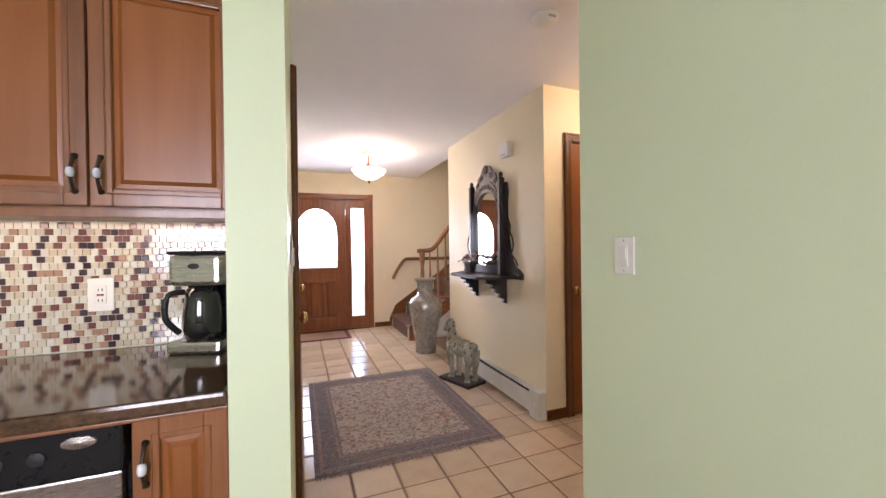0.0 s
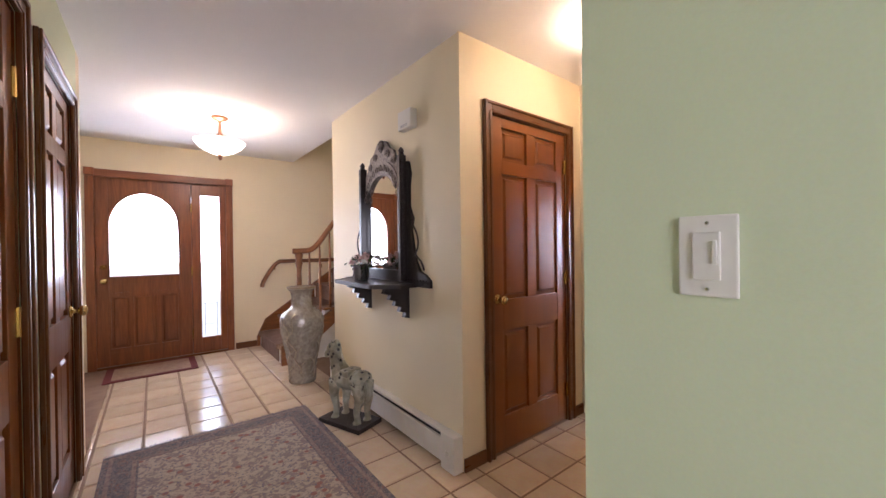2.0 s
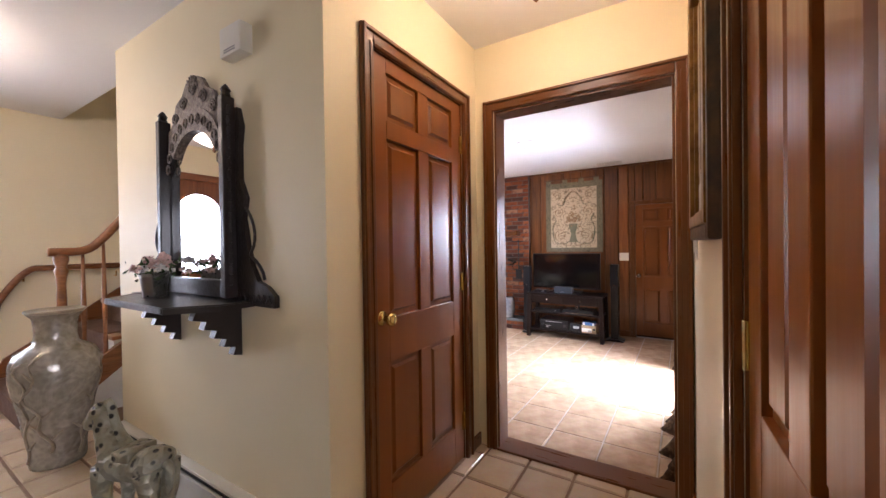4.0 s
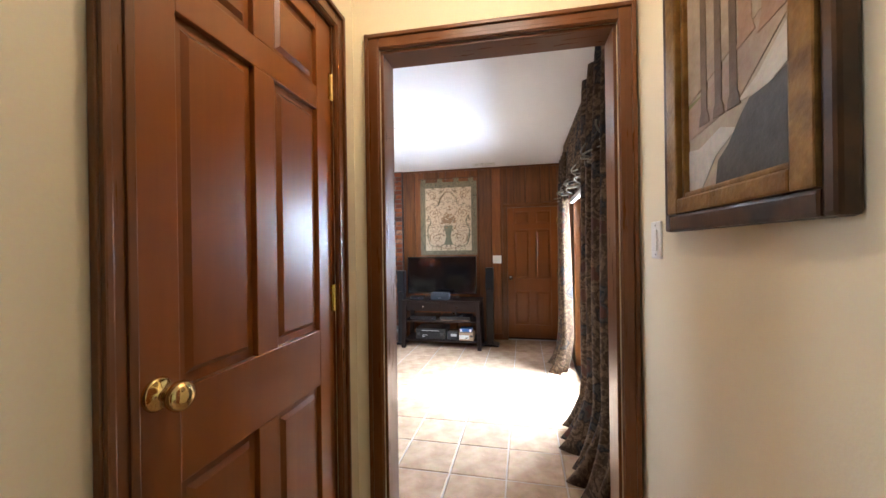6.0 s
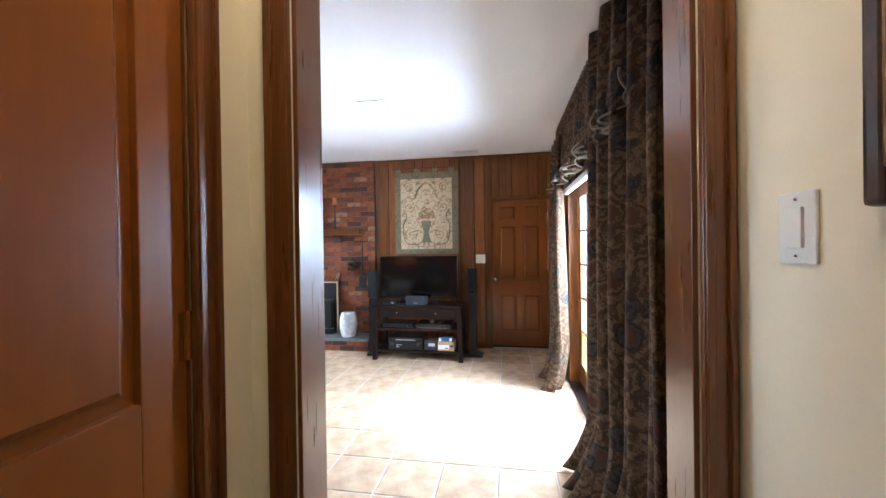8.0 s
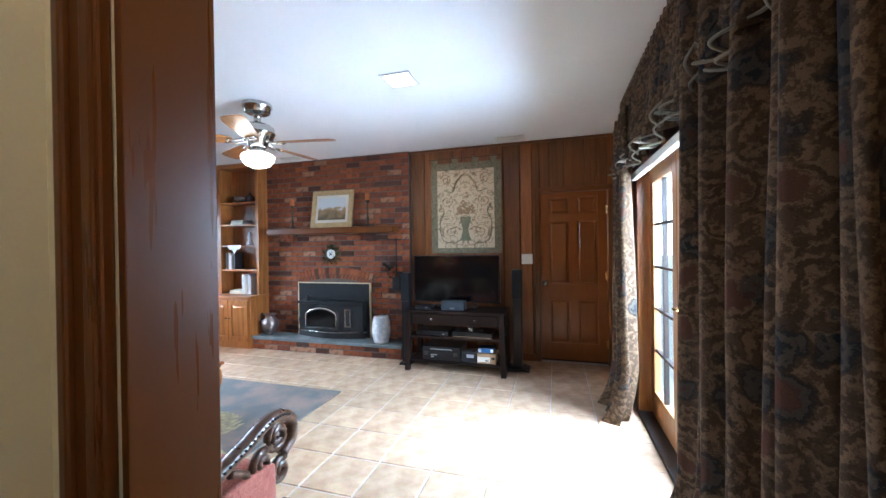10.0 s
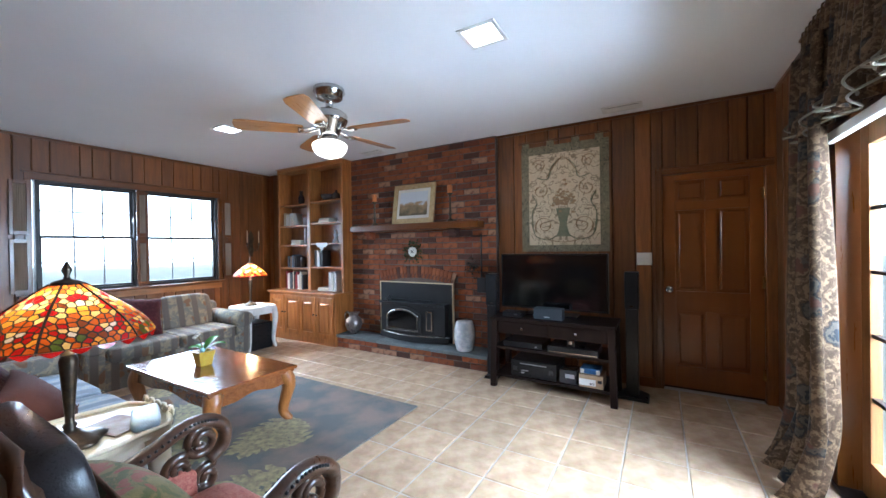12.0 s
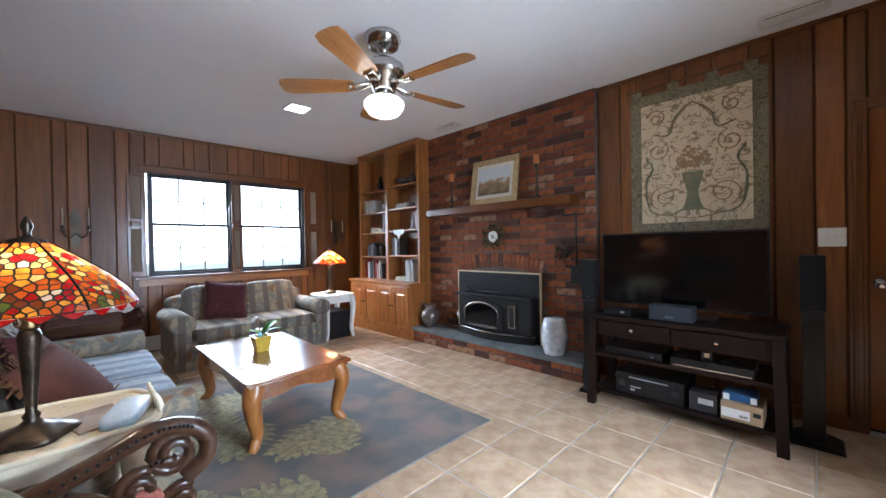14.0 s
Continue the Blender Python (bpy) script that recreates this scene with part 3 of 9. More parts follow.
# front door with a sidelight
SITE = Matrix()
fd = thing("door_front", pose(1.24, YF, 0.0), "closed oak front door with an arched leaded window", "door", kind="structure")
H = 2.03
W = 0.83
gx0, gx1, gz0, gsp = 0.10, 0.715, 0.97, 1.52
gr = (gx1 - gx0) / 2
gc = (gx0 + gx1) / 2
bm = bmesh.new()
box(bm, 0.0, 0.02, 0.005, gx0, 0.065, H, 0.003)
box(bm, gx1, 0.02, 0.005, W, 0.065, H, 0.003)
box(bm, gx0, 0.02, 0.80, gx1, 0.065, gz0, 0.003)
box(bm, gx0, 0.02, 0.005, gx1, 0.065, 0.16, 0.003)
box(bm, gx0, 0.046, 0.16, gx1, 0.06, 0.80)
for a_, b_ in ((0.10, 0.115), (0.275, 0.30), (0.515, 0.54), (0.70, 0.715)):
    box(bm, a_, 0.021, 0.16, b_, 0.0459, 0.80)
box(bm, 0.115, 0.0215, 0.16, 0.70, 0.0459, 0.20)
box(bm, 0.115, 0.0215, 0.76, 0.70, 0.0459, 0.80)
arch = [(gx0, gsp)] + [(gc - gr * math.cos(a), gsp + 0.37 * math.sin(a)) for a in (math.pi * k / 16 for k in range(1, 16))] + [(gx1, gsp), (gx1, H), (gx0, H)]
slab(bm, arch, 0.02, 0.065)
part("leaf", bm, OAK, fd)
line = [(gx0, gz0)] + [(gc - gr * math.cos(a), gsp + 0.37 * math.sin(a)) for a in (math.pi * k / 24 for k in range(25))] + [(gx1, gz0)]
bm = bmesh.new()
tube(bm, [(x, 0.018, z) for x, z in line] + [(gx0, 0.018, gz0)], 0.011, 8)
part("window_bead", bm, OAK, fd, smooth=True)
bm = bmesh.new()
slab(bm, line, 0.040, 0.044)
unshadowed(part("pane", bm, FROSTED, fd, "bright leaded glass pane"))
bm = bmesh.new()
for k in range(1, 5):
    x = gx0 + (gx1 - gx0) * k / 5
    top = gsp + 0.37 * math.sqrt(max(0, 1 - ((x - gc) / gr) ** 2))
    tube(bm, [(x, 0.042, gz0), (x, 0.042, top)], 0.0025, 5)
for z in (1.15, 1.33, 1.52, 1.70):
    half = gr if z <= gsp else gr * math.sqrt(1 - ((z - gsp) / 0.37) ** 2)
    tube(bm, [(gc - half, 0.042, z), (gc + half, 0.042, z)], 0.0025, 5)
part("lead_came", bm, surface("grey_lead", (0.35, 0.36, 0.38), rough=0.5, metal=0.6), fd, "thin lead came lines")
for x0, x1 in ((0.115, 0.275), (0.30, 0.515), (0.54, 0.70)):
    part("panel", raised_panel(x1 - x0, 0.56, 0.014, 0.03), OAK, fd, m=pose(x0, 0.040, 0.20))
knob(fd, 0.06, 0.93).location.y = 0.02
bm = bmesh.new()
lathe(bm, [(0.0, 0), (0.028, 0), (0.028, 0.008), (0.012, 0.012), (0.010, 0.02), (0.0, 0.021)], 16, pose(0.06, 0.02, 1.08, 90, 0, 0))
part("deadbolt", bm, BRASS, fd, "round brass deadbolt", True)
for z in (0.25, 1.0, 1.75):
    bm = bmesh.new()
    tube(bm, [(W + 0.006, 0.012, z - 0.05), (W + 0.006, 0.012, z + 0.05)], 0.007)
    part("hinge", bm, BRASS, fd, "brass hinge")
sl = thing("window_sidelight", pose(2.08, YF, 0.0), "oak sidelight with a tall leaded pane", "window", kind="structure")
part("frame", boxes((0.0, 0.015, 0.005, 0.09, 0.07, H), (0.285, 0.015, 0.005, 0.36, 0.07, H), (0.09, 0.015, 0.005, 0.285, 0.07, 0.20), (0.09, 0.015, 1.905, 0.285, 0.07, H), bevel=0.004), OAK, sl)
unshadowed(part("pane", boxes((0.09, 0.04, 0.20, 0.285, 0.044, 1.905)), FROSTED, sl, "bright leaded glass pane"))
bm = bmesh.new()
for x in (0.125, 0.25):
    tube(bm, [(x, 0.042, 0.2), (x, 0.042, 1.905)], 0.0025, 5)
for z in (0.35, 0.6, 1.05, 1.5, 1.75):
    tube(bm, [(0.09, 0.042, z), (0.285, 0.042, z)], 0.0025, 5)
part("lead_came", bm, surface("grey_lead_came", (0.35, 0.36, 0.38), rough=0.5, metal=0.6), sl, "thin lead came lines")
fct = thing("front_door_trim", pose(1.24, YF, 0.0), "oak casing with corner blocks round the front door", "door frame", kind="structure")
part("casing", boxes((-0.075, -0.02, 0, -0.002, -0.001, 2.04), bevel=0.004), OAK, fct)
part("casing", boxes((1.19, -0.02, 0, 1.265, -0.001, 2.04), bevel=0.004), OAK, fct)
part("head_casing", boxes((0.0, -0.02, 2.035, 1.19, -0.001, 2.115), bevel=0.004), timber("oak_level", (0.16, 0.042, 0.012), (0.30, 0.095, 0.028), rough=0.35, along="x"), fct)
for x in (-0.08, 1.188):
    part("corner_block", boxes((x, -0.028, 2.042, x + 0.082, -0.001, 2.124), bevel=0.006), OAK, fct)
part("stop", boxes((-0.05, 0.071, 0.0, 0.02, 0.10, 2.05), (0.81, 0.071, 0.0, 0.86, 0.10, 2.05), (1.18, 0.071, 0.0, 1.20, 0.10, 2.05), (0.02, 0.071, 2.0, 0.81, 0.10, 2.05), (0.86, 0.071, 2.0, 1.18, 0.10, 2.05)), OAK, fct)
part("threshold", boxes((0, -0.03, 0.0, 1.2, 0.1, 0.022), bevel=0.005), TRIM_WOOD_X, fct)

# baseboards
tagged(part("baseboard_front", boxes((2.52, YF - 0.014, 0, 2.80, YF - 0.001, 0.075), bevel=0.003), TRIM_WOOD_X), "low brown wooden baseboard", "baseboard", kind="structure")
tagged(part("baseboard_closet", boxes((HX1 + 0.001, 3.046, 0, 3.228, 3.059, 0.075), (4.122, 3.046, 0, XD0 - 0.001, 3.059, 0.075), bevel=0.003), TRIM_WOOD_X), "low brown wooden baseboard", "baseboard", kind="structure")
SITE = SKEW
tagged(part("baseboard_passage", boxes((0.848, 0.001, 0, 1.888, 0.014, 0.075), bevel=0.003), TRIM_WOOD_X), "low brown wooden baseboard", "baseboard", kind="structure")
SITE = Matrix()
tagged(part("baseboard_hall", boxes((HX0 + 0.001, 1.91, 0, HX0 + 0.014, 2.62, 0.075), bevel=0.003), TRIM_WOOD), "low brown wooden baseboard", "baseboard", kind="structure")

SITE = ROOM
# ---- panelling of the family room, board by board ----
WIDTHS = [0.20, 0.14, 0.25, 0.11, 0.17, 0.22, 0.13]
board_meshes = {}


def board(parent, w, h, m):
    key = (round(w, 3), round(h, 3))
    if key not in board_meshes:
        bm = bmesh.new()
        a = [bm.verts.new(c) for c in ((0.001, 0, 0), (w - 0.001, 0, 0), (w - 0.001, 0, h), (0.001, 0, h))]
        b = [bm.verts.new(c) for c in ((0.009, -0.012, 0), (w - 0.009, -0.012, 0), (w - 0.009, -0.012, h), (0.009, -0.012, h))]
        for k in range(4):
            bm.faces.new((a[k], a[(k + 1) % 4], b[(k + 1) % 4], b[k]))
        bm.faces.new(b)
        me = bpy.data.meshes.new("board")
        bm.to_mesh(me)
        bm.free()
        me.materials.append(PANELING)
        board_meshes[key] = me
    shared("board", board_meshes[key], parent, m)


def panelled(parent, x, y, turn, length, z0, z1, holes=(), first=0):
    """Vertical boards along a wall; holes: (from, to, low, high) left bare."""
    s, k = 0.0, first
    cuts = sorted({0.0, length, *(h[0] for h in holes), *(h[1] for h in holes)})
    for a, b in zip(cuts, cuts[1:]):
        gaps = [h for h in holes if h[0] <= a + 1e-4 and h[1] >= b - 1e-4]
        s = a
        while s < b - 0.004:
            w = min(WIDTHS[k % 7], b - s)
            if b - s - w < 0.06:
                w = b - s
            k += 1
            spans = [(z0, z1)]
            for h in gaps:
                spans = [p for q in spans for p in ((q[0], min(q[1], h[2])), (max(q[0], h[3]), q[1])) if p[1] - p[0] > 0.03]
            for p0, p1 in spans:
                board(parent, w, p1 - p0, pose(x, y, 0, 0, 0, turn) @ pose(s, -0.001, p0))
            s += w


wn, we, ww, ws = (bpy.data.objects[n] for n in ("wall_room_north", "wall_room_east", "wall_room_west", "wall_room_south"))
panelled(wn, XD1, RY1, 0, RX1 - XD1, LOW, CEIL, [(W0 - XD1, W1 - XD1, WZ0, WZ1)])
panelled(we, RX1, RY1, -90, RY1 - RY0, LOW, CEIL, [(RY1 - 6.73, RY1 - 4.45, LOW, CEIL), (RY1 - 2.80, RY1 - 2.06, LOW, LOW + 2.01), (RY1 - 8.14, RY1 - 6.73, LOW, CEIL)], 3)
panelled(ww, XD1, 1.60, 90, 6.9, LOW, CEIL, [(DY0 - 1.60, DY1 - 1.60, LOW, DTOP)])
panelled(ws, RX1, RY0, 180, RX1 - XD1, LOW, CEIL, [(RX1 - F1, RX1 - F0, LOW, FTOP + 0.02)])
tagged(part("crown_moulding", boxes((XD1, RY1 - 0.035, CEIL - 0.03, RX1, RY1 - 0.013, CEIL - 0.001), (RX1 - 0.035, RY0, CEIL - 0.03, RX1 - 0.013, 4.45, CEIL - 0.001), (XD1, RY0 + 0.013, CEIL - 0.03, RX1 - 0.04, RY0 + 0.035, CEIL - 0.001), bevel=0.006), TRIM_WOOD_X), "narrow dark wooden moulding under the ceiling", "trim", kind="structure")
tagged(part("baseboard_room", boxes((RX1 - 0.028, 2.87, LOW, RX1 - 0.013, 4.45, LOW + 0.09), (XD1 + 0.02, RY1 - 0.028, LOW, 8.1, RY1 - 0.013, LOW + 0.09), bevel=0.003), TRIM_WOOD_X), "low dark wooden baseboard", "baseboard", kind="structure")

# glowing walls added far off, so the windows show a white overcast distance
FAR = glowing("backdrop_glow", (0.93, 0.97, 1.0), 2.2)
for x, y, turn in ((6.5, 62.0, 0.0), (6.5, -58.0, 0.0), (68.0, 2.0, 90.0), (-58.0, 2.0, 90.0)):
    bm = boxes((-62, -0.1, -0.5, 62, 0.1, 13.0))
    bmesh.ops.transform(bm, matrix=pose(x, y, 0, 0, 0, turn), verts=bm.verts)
    tagged(part("backdrop", bm, FAR), "glowing pale backdrop wall beyond the lawn", "backdrop", kind="structure")

# ---- family room ----

def brick_tones(name, per_island):
    """Red brick with darker and a few pale pieces, and fine pits."""
    m, t, p = nodes_of(name)
    pick = t.nodes.new("ShaderNodeNewGeometry").outputs["Random Per Island"] if per_island else t.nodes.new("ShaderNodeObjectInfo").outputs["Random"]
    coarse = node(t, "TexNoise", {"Vector": coords(t)}, Scale=14.0, Detail=5.0, Roughness=0.7)
    fine = node(t, "TexNoise", {"Vector": coords(t)}, Scale=70.0, Detail=3.0)
    cr = t.nodes.new("ShaderNodeValToRGB")
    cr.color_ramp.interpolation = "CONSTANT"
    stops = [(0.0, (0.22, 0.066, 0.026)), (0.30, (0.28, 0.092, 0.034)), (0.50, (0.15, 0.050, 0.026)), (0.66, (0.075, 0.036, 0.026)), (0.80, (0.24, 0.080, 0.030)), (0.93, (0.32, 0.17, 0.10))]
    while len(cr.color_ramp.elements) < len(stops):
        cr.color_ramp.elements.new(0.5)
    for e, (pos, col) in zip(cr.color_ramp.elements, stops):
        e.position, e.color = pos, rgba(col)
    t.links.new(pick, cr.inputs[0])
    colour = mixed(t, ramp(t, coarse.outputs["Fac"], 0.50, 0.68), cr.outputs[0], (0.10, 0.040, 0.028))
    colour = mixed(t, 0.25, colour, fine.outputs["Fac"], "OVERLAY")
    t.links.new(colour, p.inputs["Base Color"])
    p.inputs["Roughness"].default_value = 0.85
    p.inputs["Specular IOR Level"].default_value = 0.25
    t.links.new(node(t, "Bump", {"Height": fine.outputs["Fac"]}, Strength=0.5, Distance=0.01).outputs[0], p.inputs["Normal"])
    return m


BRICK = brick_tones("red_brick", False)
MORTAR = surface("dark_mortar", (0.15, 0.115, 0.095), (0.10, 0.078, 0.066), rough=0.95, scale=10, grain=90, bump=0.5)
SLATE = surface("grey_slate", (0.17, 0.19, 0.19), (0.11, 0.125, 0.13), rough=0.55, scale=6, grain=30, bump=0.2)


def cloth(name, a, b, c, size=5.0, stripes=0.0, rough=0.9, weave=260.0, flowers=0.5, second=None):
    """Woven upholstery: ground colour, blotches of leaves and faint stripes."""
    m, t, p = nodes_of(name)
    where = coords(t)
    warp = node(t, "TexNoise", {"Vector": where}, Scale=size * 0.8, Detail=2.0)
    bent = mixed(t, 0.25, where, warp.outputs["Color"], "ADD")
    cells = node(t, "TexVoronoi", {"Vector": bent}, Scale=size)
    blot = node(t, "TexNoise", {"Vector": bent}, Scale=size * 1.6, Detail=5.0, Roughness=0.7)
    colour = mixed(t, ramp(t, blot.outputs["Fac"], 0.48, 0.56), a, b)
    colour = mixed(t, ramp(t, cells.outputs["Distance"], flowers * 0.62, flowers * 0.5), colour, c)
    if second:
        rings = node(t, "TexVoronoi", {"Vector": bent}, Scale=size * 2.7)
        rings.feature = "DISTANCE_TO_EDGE"
        colour = mixed(t, ramp(t, rings.outputs["Distance"], 0.07, 0.03), colour, second)
        sprigs = node(t, "TexNoise", {"Vector": bent}, Scale=size * 5.0, Detail=4.0, Roughness=0.7)
        colour = mixed(t, ramp(t, sprigs.outputs["Fac"], 0.56, 0.62), colour, tuple(1.25 * v for v in b))
    if stripes:
        wave = node(t, "TexWave", {"Vector": where}, Scale=stripes, Distortion=0.4)
        wave.bands_direction = "X"
        colour = mixed(t, ramp(t, wave.outputs["Fac"], 0.55, 0.75), colour, tuple(0.55 * v + 0.2 * w for v, w in zip(a, c)))
    fine = node(t, "TexNoise", {"Vector": where}, Scale=weave, Detail=2.0)
    colour = mixed(t, 0.3, colour, fine.outputs["Fac"], "OVERLAY")
    t.links.new(colour, p.inputs["Base Color"])
    p.inputs["Roughness"].default_value = rough
    p.inputs["Sheen Weight"].default_value = 0.06
    p.inputs["Specular IOR Level"].default_value = 0.2
    wrinkle = node(t, "TexNoise", {"Vector": where}, Scale=9.0, Detail=3.0)
    both = mixed(t, 0.3, wrinkle.outputs["Fac"], fine.outputs["Fac"])
    bump = node(t, "Bump", {"Height": both}, Strength=0.35, Distance=0.012)
    t.links.new(bump.outputs[0], p.inputs["Normal"])
    return m




def damask(name):
    """Tapestry cloth: tan and brown ringed medallions, some dark blue, a few rust red, over a fine weave."""
    m, t, p = nodes_of(name)
    where = coords(t)
    warp = node(t, "TexNoise", {"Vector": where}, Scale=16.0, Detail=5.0, Roughness=0.65)
    bent = mixed(t, 0.13, where, warp.outputs["Color"], "ADD")
    cells = node(t, "TexVoronoi", {"Vector": bent}, Scale=7.0)
    wave = node(t, "Math", {0: cells.outputs["Distance"]})
    wave.operation = "MULTIPLY"
    wave.inputs[1].default_value = 24.0
    ring = node(t, "Math", {0: wave.outputs[0]})
    ring.operation = "SINE"
    sprig = node(t, "TexNoise", {"Vector": bent}, Scale=34.0, Detail=4.0, Roughness=0.7)
    fine = node(t, "TexNoise", {"Vector": where}, Scale=260.0, Detail=2.0)
    pick = node(t, "SeparateColor", {0: cells.outputs["Color"]})
    colour = mixed(t, ramp(t, ring.outputs[0], -0.5, 0.5), (0.045, 0.026, 0.014), (0.128, 0.082, 0.045))
    colour = mixed(t, ramp(t, sprig.outputs["Fac"], 0.50, 0.57), colour, (0.066, 0.038, 0.021))
    blue = node(t, "Math", {0: ramp(t, pick.outputs[0], 0.60, 0.63), 1: ramp(t, cells.outputs["Distance"], 0.52, 0.40)})
    blue.operation = "MULTIPLY"
    colour = mixed(t, blue.outputs[0], colour, mixed(t, ramp(t, ring.outputs[0], -0.2, 0.6), (0.016, 0.016, 0.018), (0.055, 0.044, 0.032)))
    rust = node(t, "Math", {0: ramp(t, pick.outputs[1], 0.72, 0.75), 1: ramp(t, cells.outputs["Distance"], 0.32, 0.22)})
    rust.operation = "MULTIPLY"
    colour = mixed(t, rust.outputs[0], colour, (0.075, 0.032, 0.020))
    colour = mixed(t, 0.3, colour, fine.outputs["Fac"], "OVERLAY")
    t.links.new(colour, p.inputs["Base Color"])
    p.inputs["Roughness"].default_value = 0.85
    p.inputs["Specular IOR Level"].default_value = 0.15
    t.links.new(node(t, "Bump", {"Height": mixed(t, 0.4, sprig.outputs["Fac"], fine.outputs["Fac"])}, Strength=0.3, Distance=0.008).outputs[0], p.inputs["Normal"])
    return m


CURTAIN = damask("tapestry_curtain_cloth")
SOFA_CLOTH = cloth("striped_tapestry_upholstery", (0.17, 0.16, 0.14), (0.30, 0.245, 0.165), (0.19, 0.11, 0.065), 7.0, stripes=1.9)
SOFA_BLUE = cloth("blue_grey_upholstery", (0.27, 0.32, 0.38), (0.37, 0.38, 0.38), (0.21, 0.24, 0.28), 6.0, stripes=1.7)
MAROON = cloth("maroon_cushion_cloth", (0.060, 0.014, 0.018), (0.085, 0.024, 0.026), (0.04, 0.012, 0.014), 18.0)
PATTERN = cloth("flowered_cushion_cloth", (0.16, 0.12, 0.045), (0.08, 0.085, 0.03), (0.20, 0.065, 0.04), 11.0, flowers=0.6)
ROSE_SEAT = cloth("rose_seat_cloth", (0.30, 0.095, 0.07), (0.36, 0.14, 0.10), (0.25, 0.07, 0.055), 22.0)
FRINGE = surface("brown_fringe", (0.16, 0.075, 0.035), (0.10, 0.045, 0.02), rough=0.9, grain=200, bump=0.6)
LEATHER = surface("dark_leather", (0.020, 0.018, 0.020), (0.035, 0.03, 0.03), rough=0.3, grain=180, bump=0.15, coat=0.2)
CHAIR_WOOD = timber("dark_carved_wood", (0.035, 0.016, 0.009), (0.085, 0.038, 0.018), rough=0.30, coat=0.4, along="x", scale=0.8, streak=0.1, bump=0.01)
TABLE_WOOD = timber("polished_cherry", (0.15, 0.046, 0.012), (0.25, 0.085, 0.022), rough=0.18, coat=0.7, along="y", bump=0.01)
CREAM = surface("cream_lacquer", (0.75, 0.68, 0.52), (0.66, 0.57, 0.40), rough=0.3, scale=5, grain=60, bump=0.05)
BRONZE = surface("dark_bronze", (0.05, 0.04, 0.032), (0.10, 0.075, 0.05), rough=0.35, metal=0.8, scale=20, bump=0.2)


def puffed(bm, x0, y0, z0, x1, y1, z1, power=0.35, m=None, nu=20, nv=12, sag=0.0):
    """A stuffed cushion: a rounded box without hard edges."""
    def s(v):
        return math.copysign(abs(v) ** power, v)
    c, h = ((x0 + x1) / 2, (y0 + y1) / 2, (z0 + z1) / 2), ((x1 - x0) / 2, (y1 - y0) / 2, (z1 - z0) / 2)
    rings = []
    for j in range(1, nv):
        v = -math.pi / 2 + math.pi * j / nv
        ring = []
        for i in range(nu):
            u = 2 * math.pi * (i + 0.5) / nu
            x, y, z = s(math.cos(v)) * s(math.cos(u)), s(math.cos(v)) * s(math.sin(u)), s(math.sin(v))
            edge = 1 - 0.06 * (x * x + y * y)
            ring.append(bm.verts.new((c[0] + h[0] * x, c[1] + h[1] * y, c[2] + h[2] * z * edge)))
        rings.append(ring)
    for a, b in zip(rings, rings[1:]):
        for i in range(nu):
            bm.faces.new((a[i], a[(i + 1) % nu], b[(i + 1) % nu], b[i]))
    bm.faces.new(list(reversed(rings[0])))
    bm.faces.new(rings[-1])
    vs = [v for r in rings for v in r]
    if m is not None:
        bmesh.ops.transform(bm, matrix=m, verts=vs)
    return vs


def soft(*args, **kw):
    bm = bmesh.new()
    puffed(bm, *args, **kw)
    return bm


# brick chimney breast
BX, BY0, BY1 = 8.50, 4.45, 6.73
chimney = tagged(part("chimney_breast", boxes((BX + 0.008, BY0, LOW, RX1 - 0.001, BY1, CEIL - 0.001)), MORTAR), "red brick chimney breast with dark mortar joints", "chimney", kind="structure")
IY0, IY1, IZ1 = 5.005, 6.148, 0.715
PB, PH = 0.205, 0.071


def brick_mesh(name, w, h, d):
    bm = bmesh.new()
    box(bm, -d, -w / 2, -h / 2, 0, w / 2, h / 2)
    es = [e for e in bm.edges if all(v.co.x < -d + 1e-5 for v in e.verts)]
    bmesh.ops.bevel(bm, geom=es, offset=0.004, segments=1, affect="EDGES")
    me = bpy.data.meshes.new(name)
    bm.to_mesh(me)
    bm.free()
    me.materials.append(BRICK)
    return me


def lay_bricks(parent, x, y0, y1, z0, z1, skip, limit):
    """Running bond; the first pieces are objects of their own, the rest one joined piece."""
    meshes, rest, count = {}, [], 0
    row, z = 0, z0
    while z + PH * 0.6 < z1:
        y = y0 - (PB / 2 if row % 2 else 0)
        while y < y1:
            a, b = max(y, y0) + 0.005, min(y + PB, y1) - 0.005
            zc, yc = z + PH / 2, (a + b) / 2
            if b - a > 0.03 and not skip(yc, zc):
                place = (x + random.uniform(-0.003, 0.003), yc, zc)
                if count < limit:
                    key = round(b - a, 3)
                    if key not in meshes:
                        meshes[key] = brick_mesh("brick", key, PH - 0.012, 0.012)
                    shared("brick", meshes[key], parent, pose(*place, random.uniform(-0.6, 0.6), 0, random.uniform(-0.5, 0.5)))
                else:
                    rest.append((place, b - a))
                count += 1
            y += PB
        row += 1
        z += PH
    if rest:
        bm = bmesh.new()
        for (px, py, pz), w in rest:
            box(bm, px - 0.012, py - w / 2, pz - (PH - 0.012) / 2, px, py + w / 2, pz + (PH - 0.012) / 2)
        tagged(part("brick_rest", bm, BRICK_REST, parent), kind="stuff")


BRICK_REST = brick_tones("red_brick_rest", True)


def arch_zone(y, z):
    c = (IY0 + IY1) / 2
    top = IZ1 + 0.09 + 0.10 * math.sqrt(max(0.0, 1 - ((y - c) / 0.62) ** 2))
    return IY0 - 0.03 < y < IY1 + 0.03 and z < top


